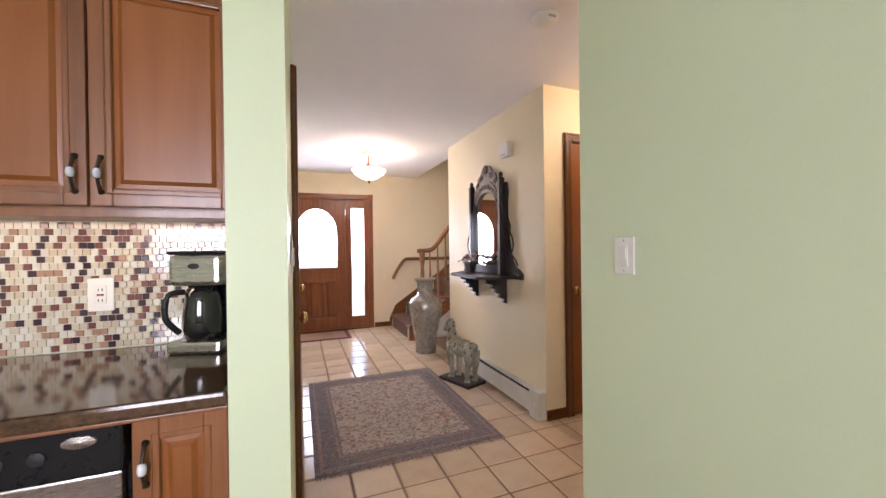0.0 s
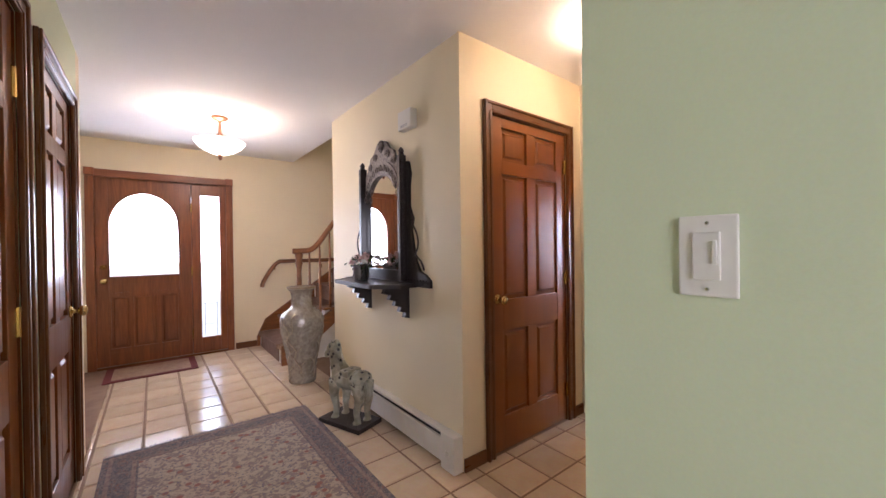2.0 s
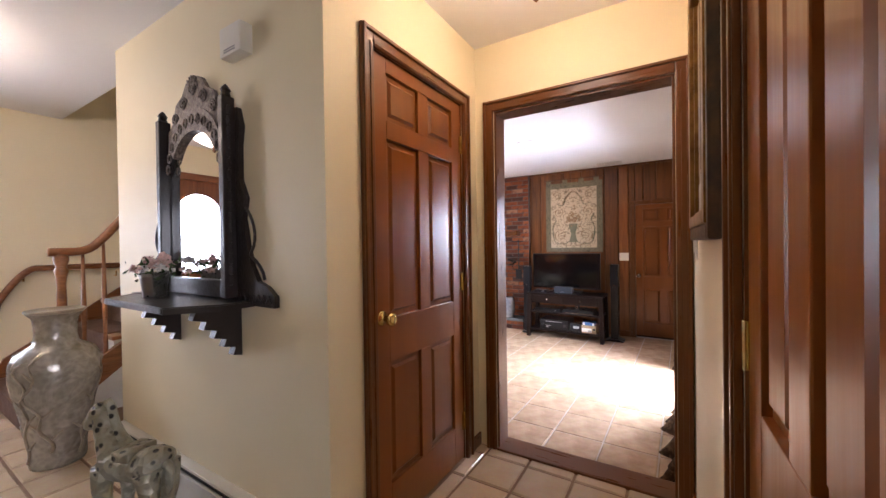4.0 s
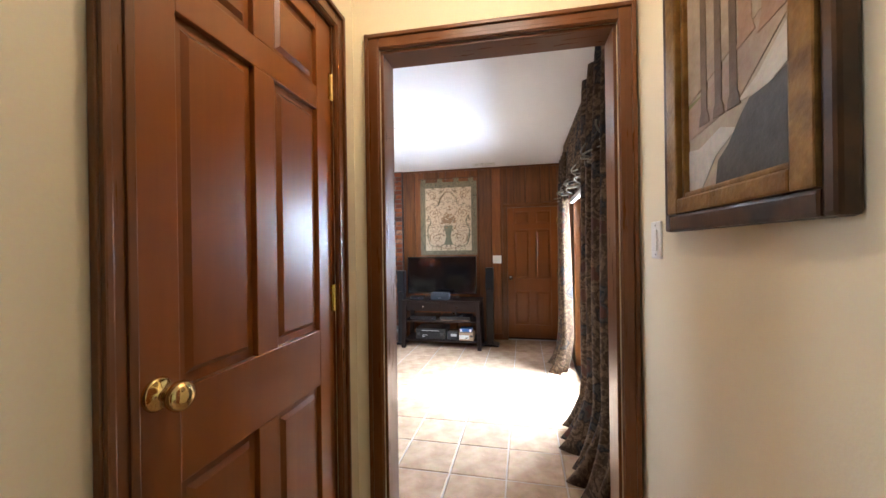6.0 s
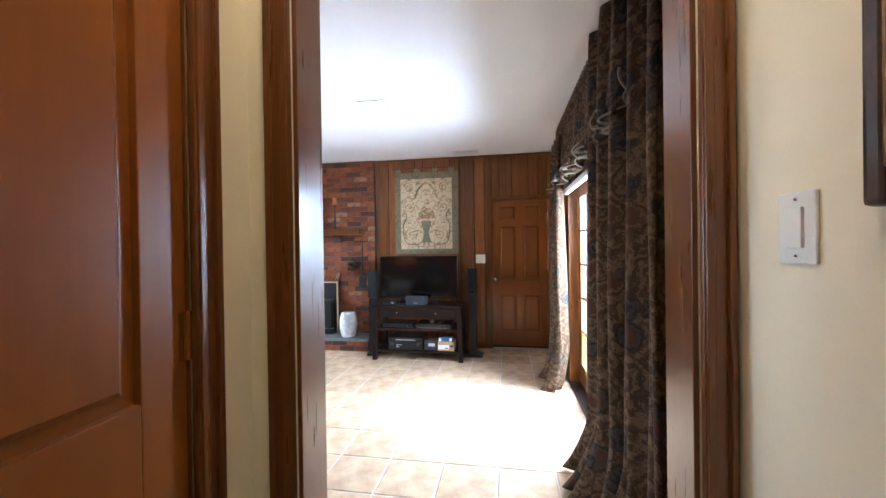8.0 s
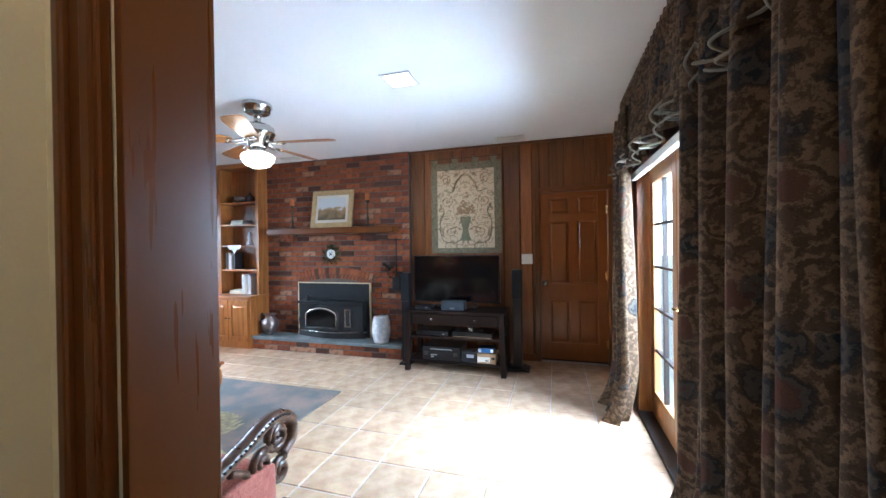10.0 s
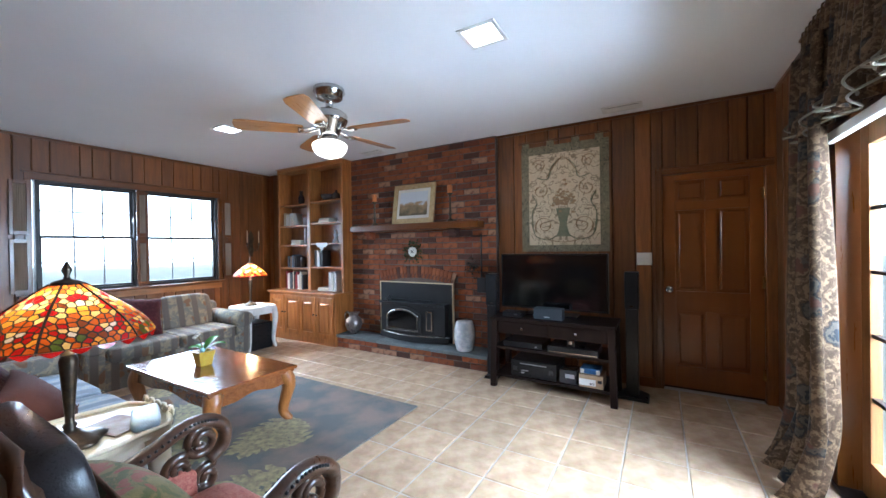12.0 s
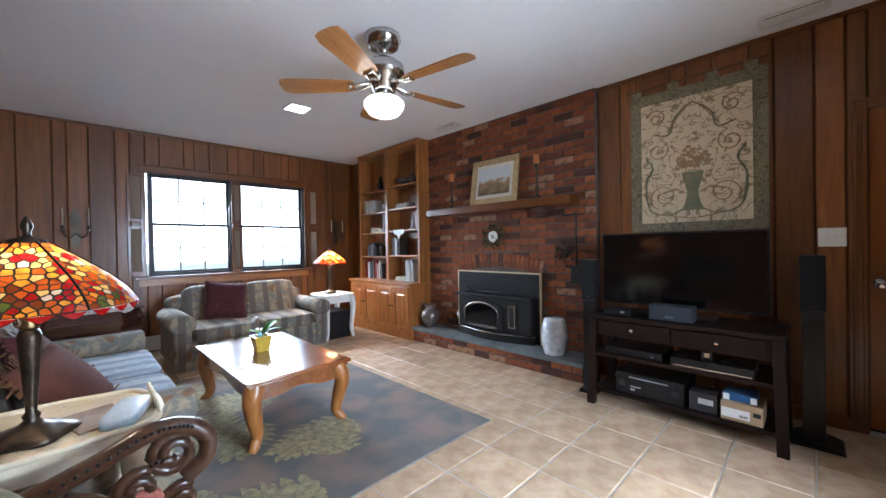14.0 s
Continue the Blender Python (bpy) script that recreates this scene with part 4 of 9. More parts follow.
arch_mesh = brick_mesh("brick", 0.052, 0.15, 0.016)
for k in range(21):
    u = -1 + 2 * k / 20
    y = (IY0 + IY1) / 2 + u * 0.56
    z = IZ1 + 0.055 + 0.075 * (1 - u * u)
    shared("brick", arch_mesh, chimney, pose(BX - 0.002, y, z, -u * 16, 0, 0))

hearth = tagged(part("hearth_core", boxes((8.20, BY0 + 0.01, LOW, BX, BY1 - 0.01, -0.062)), MORTAR), "low raised brick hearth with a slate top", "hearth", kind="structure")
part("slate_top", boxes((8.165, BY0 - 0.01, -0.061, BX - 0.001, 5.2, -0.022), (8.168, 5.204, -0.061, BX - 0.001, 6.0, -0.023), (8.165, 6.004, -0.061, BX - 0.001, BY1 + 0.005, -0.021), bevel=0.006), SLATE, hearth, "grey slate slabs")
lay_bricks(hearth, 8.199, BY0, BY1, LOW + 0.002, -0.061, lambda y, z: False, 40)

mantel = thing("mantel_shelf", pose(BX, 4.60, 1.385), "rough dark wooden mantel beam on brick corbels", "mantel")
bm = boxes((-0.19, 0, 0.0, -0.002, 1.95, 0.085), bevel=0.010)
part("beam", bm, TRIM_WOOD_X, mantel)
for y in (0.32, 1.64):
    part("corbel", boxes((-0.13, y, -0.055, -0.016, y + 0.11, -0.001), (-0.09, y + 0.005, -0.105, -0.016, y + 0.105, -0.056), bevel=0.005), BRICK, mantel)

# stove insert
stove = thing("fireplace_insert", pose(BX - 0.014, IY1, -0.02, 0, 0, -90), "black iron stove insert with an arched glass door and brass border", "stove")
SW, SH = IY1 - IY0, IZ1 + 0.02
part("surround", boxes((0.014, -0.03, 0.0, SW - 0.014, 0.010, SH - 0.014), bevel=0.003), IRON, stove)
part("border", boxes((0, -0.034, 0, 0.013, 0.0, SH), (SW - 0.013, -0.034, 0, SW, 0.0, SH), (0.013, -0.034, SH - 0.013, SW - 0.013, 0.0, SH), bevel=0.002), surface("satin_brass", (0.78, 0.66, 0.45), (0.66, 0.54, 0.34), rough=0.35, metal=0.35, bump=0.0), stove, "thin brass border")
part("firebox", boxes((0.10, -0.13, 0.09, SW - 0.06, -0.031, 0.455), bevel=0.012), IRON, stove)
part("hood", boxes((0.08, -0.16, 0.455, SW - 0.05, -0.031, 0.485), (0.10, -0.06, 0.49, SW - 0.30, -0.031, 0.51), bevel=0.006), IRON, stove)


def arched(x0, x1, z0, z1, rise, n=16):
    return [(x0, z0)] + [(x0 + (x1 - x0) * k / n, z1 - rise + rise * math.sin(math.pi * k / n) ** 0.7) for k in range(n + 1)] + [(x1, z0)]


bm = bmesh.new()
slab(bm, arched(0.17, 0.74, 0.10, 0.43, 0.10), -0.155, -0.131)
sdoor = part("door", bm, IRON, stove)
bm = bmesh.new()
slab(bm, arched(0.235, 0.675, 0.145, 0.375, 0.08), -0.158, -0.1555)
part("pane", bm, SCREEN, sdoor, "dark arched glass")
bm = bmesh.new()
tube(bm, [(x, -0.157, z) for x, z in arched(0.215, 0.695, 0.125, 0.395, 0.085)] + [(0.215, -0.157, 0.125)], 0.010, 6)
part("door_rim", bm, CHROME, sdoor, "bright metal rim", True)
bm = bmesh.new()
tube(bm, [(0.125, -0.17, 0.17), (0.125, -0.185, 0.22), (0.125, -0.17, 0.27)], 0.008)
part("door_handle", bm, CHROME, sdoor)
part("side_panel", boxes((0.80, -0.140, 0.12, 0.92, -0.1305, 0.42), bevel=0.004), IRON, stove)
part("side_grille", boxes((0.815, -0.146, 0.15, 0.83, -0.1405, 0.39), (0.89, -0.146, 0.15, 0.905, -0.1405, 0.39), (0.83, -0.146, 0.375, 0.89, -0.1405, 0.39), (0.83, -0.146, 0.15, 0.89, -0.1405, 0.165), bevel=0.002), CHROME, stove, "bright metal frame")
bm = bmesh.new()
pts = [(0.05 + (SW - 0.09) * k / 20, -0.09 - 0.11 * math.sin(math.pi * k / 20), 0.0) for k in range(21)]
lo = [bm.verts.new((x, y, 0.002)) for x, y, _ in pts]
hi = [bm.verts.new((x, y, 0.075)) for x, y, _ in pts]
for k in range(20):
    bm.faces.new((lo[k], lo[k + 1], hi[k + 1], hi[k]))
bm.faces.new(hi + [bm.verts.new((SW - 0.04, -0.031, 0.075)), bm.verts.new((0.05, -0.031, 0.075))])
part("ash_lip", bm, IRON, stove)
bm = bmesh.new()
tube(bm, [(x, y - 0.002, 0.082) for x, y, _ in pts], 0.007, 6)
part("lip_rail", bm, CHROME, stove, "curved brass rail", True)
bm = bmesh.new()
lathe(bm, [(0.0, 0), (0.03, 0.0), (0.034, 0.02), (0.025, 0.045), (0.014, 0.055), (0.018, 0.07), (0.0, 0.075)], 14)
tube(bm, [(0.03, 0, 0.02), (0.055, 0, 0.04), (0.05, 0, 0.06)], 0.006)
one("iron_kettle", bm, IRON, "small black iron kettle on the stove", "kettle", pose(BX - 0.12, 5.93, 0.466), True)

# things on and round the chimney
SHINY_POT = surface("hammered_silver", (0.30, 0.26, 0.24), (0.20, 0.17, 0.16), rough=0.3, metal=0.8, scale=15, grain=40, bump=0.3)
pitcher = thing("silver_pitcher", pose(8.32, 6.52, -0.021), "round hammered silver pitcher on the hearth", "pitcher")
bm = bmesh.new()
lathe(bm, [(0.0, 0.0), (0.05, 0.0), (0.045, 0.02), (0.09, 0.06), (0.118, 0.13), (0.105, 0.20), (0.065, 0.235), (0.06, 0.27), (0.085, 0.29), (0.078, 0.29), (0.052, 0.27), (0.055, 0.235), (0.0, 0.23)], 28)
part("body", bm, SHINY_POT, pitcher, smooth=True)
bm = bmesh.new()
tube(bm, curve_points([(0.0, 0.075, 0.28), (0.0, 0.13, 0.29), (0.0, 0.165, 0.24), (0.0, 0.15, 0.17), (0.0, 0.11, 0.14)]), 0.011)
part("handle", bm, SHINY_POT, pitcher, smooth=True)
PORCELAIN = surface("white_porcelain", (0.70, 0.72, 0.74), (0.45, 0.50, 0.56), rough=0.15, scale=14, grain=50, bump=0.02, coat=0.5, mottled=0.2)
bm = bmesh.new()
lathe(bm, [(0.0, 0.0), (0.096, 0.0), (0.100, 0.02), (0.120, 0.10), (0.125, 0.17), (0.118, 0.25), (0.098, 0.325), (0.085, 0.338), (0.0, 0.34)], 24)
one("porcelain_stool", bm, PORCELAIN, "small white and blue porcelain garden stool on the hearth", "garden stool", pose(8.30, 4.775, -0.021), True)

GILT = surface("gilt_frame", (0.55, 0.42, 0.22), (0.40, 0.28, 0.13), rough=0.35, metal=0.5, scale=30, bump=0.2)


def landscape(name, sky_c, far, near, horizon=0.55):
    m, t, p = nodes_of(name)
    c = coords(t, space="Generated")
    sep = node(t, "SeparateXYZ", {0: c})
    n = node(t, "TexNoise", {"Vector": c}, Scale=4.0, Detail=6.0)
    off = node(t, "Math", {0: sep.outputs[2], 1: n.outputs["Fac"]})
    off.operation = "ADD"
    col = mixed(t, ramp(t, off.outputs[0], horizon + 0.42, horizon + 0.55), far, sky_c)
    col = mixed(t, ramp(t, off.outputs[0], horizon + 0.05, horizon + 0.40), near, col)
    t.links.new(col, p.inputs["Base Color"])
    p.inputs["Roughness"].default_value = 0.4
    return m


pic = thing("framed_landscape", pose(BX - 0.09, 5.885, 1.472, -9, 0, -90), "gilt framed landscape painting leaning on the mantel", "painting")
part("frame", boxes((0, -0.02, 0, 0.065, 0.01, 0.52), (0.575, -0.02, 0, 0.64, 0.01, 0.52), (0.065, -0.02, 0, 0.575, 0.01, 0.065), (0.065, -0.02, 0.455, 0.575, 0.01, 0.52), bevel=0.008), GILT, pic)
part("mat_board", boxes((0.065, -0.006, 0.065, 0.575, 0.006, 0.455)), surface("cream_mat", (0.72, 0.68, 0.58), rough=0.7), pic)
part("canvas", boxes((0.105, -0.010, 0.105, 0.535, -0.0065, 0.415)), landscape("hill_landscape", (0.55, 0.58, 0.60), (0.32, 0.20, 0.09), (0.10, 0.075, 0.03)), pic)


def candlestick(name, x, y, z, h, label):
    c = thing(name, pose(x, y, z), label, "candlestick", "candlesticks on the mantel")
    bm = bmesh.new()
    lathe(bm, [(0.0, 0), (0.042, 0.0), (0.045, 0.012), (0.02, 0.03), (0.012, 0.06), (0.022, 0.09), (0.012, 0.12), (0.010, h - 0.14), (0.020, h - 0.12), (0.036, h - 0.105), (0.036, h - 0.098), (0.0, h - 0.097)], 16)
    part("stick", bm, BRONZE, c, smooth=True)
    bm = bmesh.new()
    lathe(bm, [(0.0, h - 0.096), (0.031, h - 0.096), (0.032, h - 0.01), (0.026, h), (0.0, h - 0.004)], 16)
    part("candle", bm, surface("amber_wax", (0.50, 0.17, 0.05), (0.42, 0.13, 0.04), rough=0.5, bump=0.05), c, "amber wax candle", True)


candlestick("candlestick", BX - 0.10, 6.18, 1.471, 0.42, "dark metal candlestick with an amber candle on the mantel")
candlestick("candlestick", BX - 0.10, 5.00, 1.471, 0.44, "tall dark metal candlestick with an amber candle on the mantel")

LEAF = surface("dark_green_leaf", (0.030, 0.060, 0.018), (0.055, 0.085, 0.025), rough=0.5, vary=0.3, bump=0.1)
wreath = thing("wreath_clock", pose(BX - 0.03, 5.605, 1.11), "small white clock face in a green leaf wreath", "clock")
bm = bmesh.new()
rng = random.Random(4)
for k in range(150):
    a, r = rng.uniform(0, 2 * math.pi), rng.gauss(0.105, 0.022)
    m = pose(rng.uniform(-0.03, 0.01), r * math.cos(a), r * math.sin(a), rng.uniform(0, 360), rng.uniform(-50, 50), rng.uniform(0, 360))
    vs = [bm.verts.new(m @ Vector(c)) for c in ((0, 0, 0), (0.012, 0.016, 0.003), (0, 0.040, 0), (-0.012, 0.016, 0.003))]
    bm.faces.new(vs)
part("leaves", bm, LEAF, wreath)
bm = bmesh.new()
lathe(bm, [(0.0, 0), (0.062, 0.0), (0.066, 0.008), (0.06, 0.014), (0.0, 0.014)], 24, pose(0, 0, 0, 0, -90, 0))
part("dial", bm, PAINT_WHITE, wreath, "white dial")
part("mark", boxes((-0.018, -0.004, -0.03, -0.015, 0.004, 0.03), (-0.018, -0.03, -0.004, -0.0155, 0.03, 0.004)), IRON, wreath, m=pose(0, 0, 0, 45, 0, 0))

tools = thing("fireplace_tool", pose(BX - 0.035, 4.62, 1.29), "iron fireplace shovel hanging from a wall bar", "fireplace tool")
bm = bmesh.new()
tube(bm, [(0, -0.07, 0.0), (0, 0.13, 0.0)], 0.009)
part("bar", bm, IRON, tools)
bm = bmesh.new()
tube(bm, [(-0.012, 0.0, 0.02), (-0.012, 0.0, -0.50)], 0.008)
part("handle", bm, IRON, tools)
part("blade", boxes((-0.03, -0.055, -0.66, -0.008, 0.055, -0.49), bevel=0.008), IRON, tools)
bm = bmesh.new()
rng = random.Random(8)
for k in range(60):
    m = pose(rng.uniform(-0.05, 0.0), rng.gauss(0.12, 0.04), rng.gauss(-0.38, 0.05), rng.uniform(0, 360), rng.uniform(0, 360), 0)
    bm.faces.new([bm.verts.new(m @ Vector(c)) for c in ((0, 0, 0), (0.012, 0.02, 0), (0, 0.05, 0.006), (-0.012, 0.02, 0))])
one("dried_leaves", bm, surface("dried_leaf", (0.035, 0.03, 0.02), rough=0.8), "dark dried leaf bunch hanging on the bricks", "dried plant", pose(BX - 0.02, 4.62, 1.29))

# bookcase
bc = thing("bookcase", pose(8.57, 8.14, LOW, 0, 0, -90), "honey wood bookcase with open shelves over a cupboard base", "bookcase")
BW, UP = 1.44, 0.25
DB = 0.44
cab_h = 0.735
part("base_cabinet", boxes((0, -DB + 0.02, 0.0, BW, -0.001, cab_h - 0.03), bevel=0.003), HONEY, bc)
part("counter", boxes((-0.012, -DB - 0.015, cab_h - 0.03, BW + 0.012, -0.001, cab_h), bevel=0.006), HONEY_X, bc)
for k in range(4):
    dw = (BW - 0.06) / 4
    x = 0.03 + k * dw
    d = part("door", boxes((x + 0.006, -DB, 0.10, x + 0.06, -DB + 0.019, cab_h - 0.06), (x + dw - 0.06, -DB, 0.10, x + dw - 0.006, -DB + 0.019, cab_h - 0.06), (x + 0.06, -DB, 0.10, x + dw - 0.06, -DB + 0.019, 0.165), (x + 0.06, -DB, cab_h - 0.125, x + dw - 0.06, -DB + 0.019, cab_h - 0.06), bevel=0.003), HONEY, bc)
    part("panel", raised_panel(dw - 0.13, cab_h - 0.30, 0.008, 0.03), HONEY, d, m=pose(x + 0.065, -DB + 0.014, 0.17))
    bm = bmesh.new()
    lathe(bm, [(0, 0), (0.008, 0), (0.008, 0.012), (0.013, 0.02), (0.0, 0.024)], 10, pose(x + (dw - 0.03 if k % 2 == 0 else 0.03), -DB, 0.42, 90, 0, 0))
    part("handle", bm, IRON, d)
top = 2.58
part("back", boxes((0.02, -0.02, cab_h, BW - 0.02, -0.002, top)), HONEY, bc)
part("side", boxes((0, -UP, cab_h + 0.0005, 0.045, -0.021, top), bevel=0.002), HONEY, bc)
part("side", boxes((BW - 0.045, -UP, cab_h + 0.0005, BW, -0.021, top), bevel=0.002), HONEY, bc)
part("divider", boxes((BW / 2 - 0.03, -UP, cab_h + 0.0005, BW / 2 + 0.03, -0.021, top), bevel=0.002), HONEY, bc)
part("crown", boxes((-0.0, -UP - 0.004, top, BW, -0.002, top + 0.05), (-0.01, -UP - 0.025, top + 0.05, BW + 0.01, -0.002, top + 0.058), bevel=0.002), HONEY_X, bc)
SHELVES = [1.075, 1.43, 1.735, 2.06]
for x0, x1, off in ((0.045, BW / 2 - 0.03, 0.0), (BW / 2 + 0.03, BW - 0.045, 0.02)):
    for z in SHELVES:
        part("shelf", boxes((x0 + 0.0005, -UP + 0.012, z - 0.022 + off, x1 - 0.0005, -0.021, z + off), bevel=0.002), HONEY_X, bc)

COVERS = [surface("book_cover", c, rough=0.55, grain=80, bump=0.05) for c in ((0.55, 0.52, 0.45), (0.025, 0.02, 0.02), (0.20, 0.02, 0.025), (0.06, 0.075, 0.10), (0.40, 0.32, 0.20), (0.62, 0.62, 0.62), (0.11, 0.06, 0.03))]
PAGES = surface("book_pages", (0.72, 0.66, 0.52), rough=0.8, stretch=(80, 1, 1), bump=0.1)


def book(m, w, d, h, cover, label):
    b = thing("book", m, label, "book", "books in the bookcase")
    part("cover", boxes((0, 0, 0, w, 0.004, h), (0, 0.004, 0, 0.003, d, h), (w - 0.003, 0.004, 0, w, d, h), bevel=0.001), cover, b)
    part("pages", boxes((0.0032, 0.0045, 0.004, w - 0.0032, d - 0.004, h - 0.004)), PAGES, b)


rng = random.Random(11)
origin = pose(8.57, 8.14, LOW, 0, 0, -90)
NAMES = ["cream", "black", "dark red", "grey blue", "tan", "white", "brown"]


def row_of_books(x, z, n, kinds, tall=0.24):
    for _ in range(n):
        k = rng.choice(kinds)
        w, h = rng.uniform(0.018, 0.042), tall * rng.uniform(0.82, 1.05)
        book(origin @ pose(x, -UP + 0.03 + rng.uniform(0, 0.02), z + 0.0008), w, rng.uniform(0.15, 0.19), h, COVERS[k], NAMES[k] + " hardback book upright on a bookcase shelf")
        x += w + 0.0015
    return x


def pile_of_books(x, z, n, kinds):
    for _ in range(n):
        k = rng.choice(kinds)
        h = rng.uniform(0.018, 0.03)
        b = thing("book", origin @ pose(x + rng.uniform(0, 0.02), -0.06, z + 0.001, 0, 0, 0), NAMES[k] + " book lying flat on a bookcase shelf", "book", "books in the bookcase")
        part("cover", boxes((0, -0.17, 0, 0.22, 0, 0.003), (0, -0.17, h - 0.003, 0.22, 0, h), (0, -0.17, 0.003, 0.003, 0, h - 0.003)), COVERS[k], b)
        part("pages", boxes((0.0035, -0.166, 0.0032, 0.216, -0.004, h - 0.0032)), PAGES, b)
        z += h + 0.0008


L0, R0 = 0.06, BW / 2 + 0.05
row_of_books(L0 + 0.06, cab_h, 13, [0, 5, 1, 2, 2, 3, 5], 0.27)
pile_of_books(R0 + 0.10, cab_h, 2, [0, 5])
row_of_books(R0 + 0.33, cab_h, 6, [5, 5, 0], 0.29)
row_of_books(L0 + 0.12, SHELVES[0], 6, [1, 1, 3, 6], 0.20)
row_of_books(R0 + 0.02, SHELVES[0] + 0.02, 6, [0, 1, 5, 6], 0.24)
pile_of_books(L0 + 0.22, SHELVES[1], 3, [4, 0])
row_of_books(L0 + 0.50, SHELVES[1], 1, [5], 0.27)
row_of_books(L0 + 0.04, SHELVES[2], 7, [0, 4, 5, 1], 0.20)
pile_of_books(R0 + 0.14, SHELVES[2] + 0.02, 3, [5, 0, 3])


def vase_at(name, m, profile, material, label, category="vase"):
    bm = bmesh.new()
    lathe(bm, profile, 18)
    return one(name, bm, material, label, category, m, True)


DARK_GLAZE = surface("dark_glaze", (0.03, 0.025, 0.03), (0.08, 0.06, 0.05), rough=0.25, scale=12, coat=0.4)
vase_at("small_vase", origin @ pose(0.42, -0.13, SHELVES[3] + 0.0008), [(0, 0), (0.03, 0), (0.05, 0.06), (0.045, 0.12), (0.02, 0.17), (0.028, 0.22), (0.0, 0.215)], DARK_GLAZE, "small dark glazed vase on the top shelf")
vase_at("glass_bowl", origin @ pose(BW - 0.42, -0.13, SHELVES[3] + 0.0208), [(0, 0), (0.05, 0), (0.10, 0.04), (0.12, 0.09), (0.114, 0.09), (0.09, 0.045), (0.0, 0.012)], DARK_GLAZE, "dark glazed bowl on the top shelf", "bowl")
vase_at("dark_teapot", origin @ pose(BW - 0.25, -0.13, SHELVES[3] + 0.0208), [(0, 0), (0.045, 0), (0.07, 0.05), (0.05, 0.10), (0.015, 0.12), (0.02, 0.14), (0.0, 0.15)], DARK_GLAZE, "dark round lidded pot on the top shelf", "pot")
vase_at("porcelain_figurine", origin @ pose(BW - 0.27, -0.13, SHELVES[1] + 0.0208), [(0, 0), (0.05, 0), (0.045, 0.03), (0.025, 0.07), (0.035, 0.12), (0.018, 0.15), (0.024, 0.18), (0.0, 0.205)], PORCELAIN, "pale porcelain figurine on a shelf", "figurine")
vase_at("white_jar", origin @ pose(0.50, -0.12, SHELVES[2] + 0.0008), [(0, 0), (0.035, 0), (0.04, 0.10), (0.03, 0.13), (0.0, 0.135)], PORCELAIN, "small white jar beside the books", "jar")
vase_at("black_canister", origin @ pose(0.30, -0.12, SHELVES[0] + 0.0008) @ pose(0.13, 0, 0), [(0, 0), (0.05, 0), (0.05, 0.15), (0.04, 0.165), (0.0, 0.17)], DARK_GLAZE, "black canister on a shelf", "canister")
bm = bmesh.new()
pts = [(0.0, 0), (0.24, 0), (0.24, -0.03), (0.20, -0.07), (0.17, -0.06), (0.12, -0.13), (0.07, -0.06), (0.04, -0.07), (0.0, -0.03)]
slab(bm, pts, 0, 0.002)
one("lace_doily", bm, PAINT_WHITE, "white lace cloth hanging over a shelf edge", "doily", origin @ pose(R0 + 0.10, -UP + 0.0085, SHELVES[1] + 0.022))

# television corner
tv = thing("television", pose(8.16, 4.26, 0.485, 0, 0, -90), "large black flat television on the stand", "television")
part("cabinet", boxes((0, 0.0, 0.05, 1.03, 0.045, 0.60), (0.2, 0.045, 0.12, 0.83, 0.07, 0.5), bevel=0.004), BLACK_PLASTIC, tv)
part("screen", boxes((0.014, -0.003, 0.068, 1.016, -0.0005, 0.586)), SCREEN, tv, "black glossy screen")
part("foot", boxes((0.44, 0.01, 0.012, 0.59, 0.03, 0.052), (0.27, -0.09, 0.0, 0.76, 0.13, 0.012), bevel=0.004), BLACK_PLASTIC, tv)
st = thing("television_stand", pose(7.872, 4.255, LOW, 0, 0, -90), "espresso brown wooden media stand with two open shelves", "television stand")
SWD, SD, STH = 1.10, 0.44, 0.68
part("top", boxes((-0.01, -0.015, STH - 0.03, SWD + 0.01, SD, STH), bevel=0.006), DARK_WOOD, st)
for x in (0.0, SWD - 0.055):
    for y in (0.0, SD - 0.056):
        bm = bmesh.new()
        vs = box(bm, x, y, 0.0, x + 0.055, y + 0.055, STH - 0.031, 0.003)
        for v in vs:
            if v.co.z < 0.1:
                v.co.x += 0.018 * (1 if x else -1)
                v.co.y -= 0.012 if y == 0 else 0
        part("leg", bm, DARK_WOOD, st)
part("apron", boxes((0.056, 0.012, STH - 0.155, SWD - 0.056, SD - 0.01, STH - 0.031), bevel=0.002), DARK_WOOD, st)
for x0, x1 in ((0.075, SWD / 2 - 0.01), (SWD / 2 + 0.01, SWD - 0.075)):
    d = part("drawer", boxes((x0, 0.0, STH - 0.145, x1, 0.0115, STH - 0.04), bevel=0.003), DARK_WOOD, st)
    bm = bmesh.new()
    lathe(bm, [(0, 0), (0.006, 0), (0.006, 0.012), (0.012, 0.018), (0.0, 0.024)], 10, pose((x0 + x1) / 2, 0.0, STH - 0.09, 90, 0, 0))
    part("knob", bm, CHROME, d, "small nickel knob")
for z in (0.10, 0.37):
    part("shelf", boxes((0.02, 0.01, z, SWD - 0.02, SD - 0.01, z + 0.025), bevel=0.003), DARK_WOOD, st)
org = pose(7.872, 4.255, LOW, 0, 0, -90)


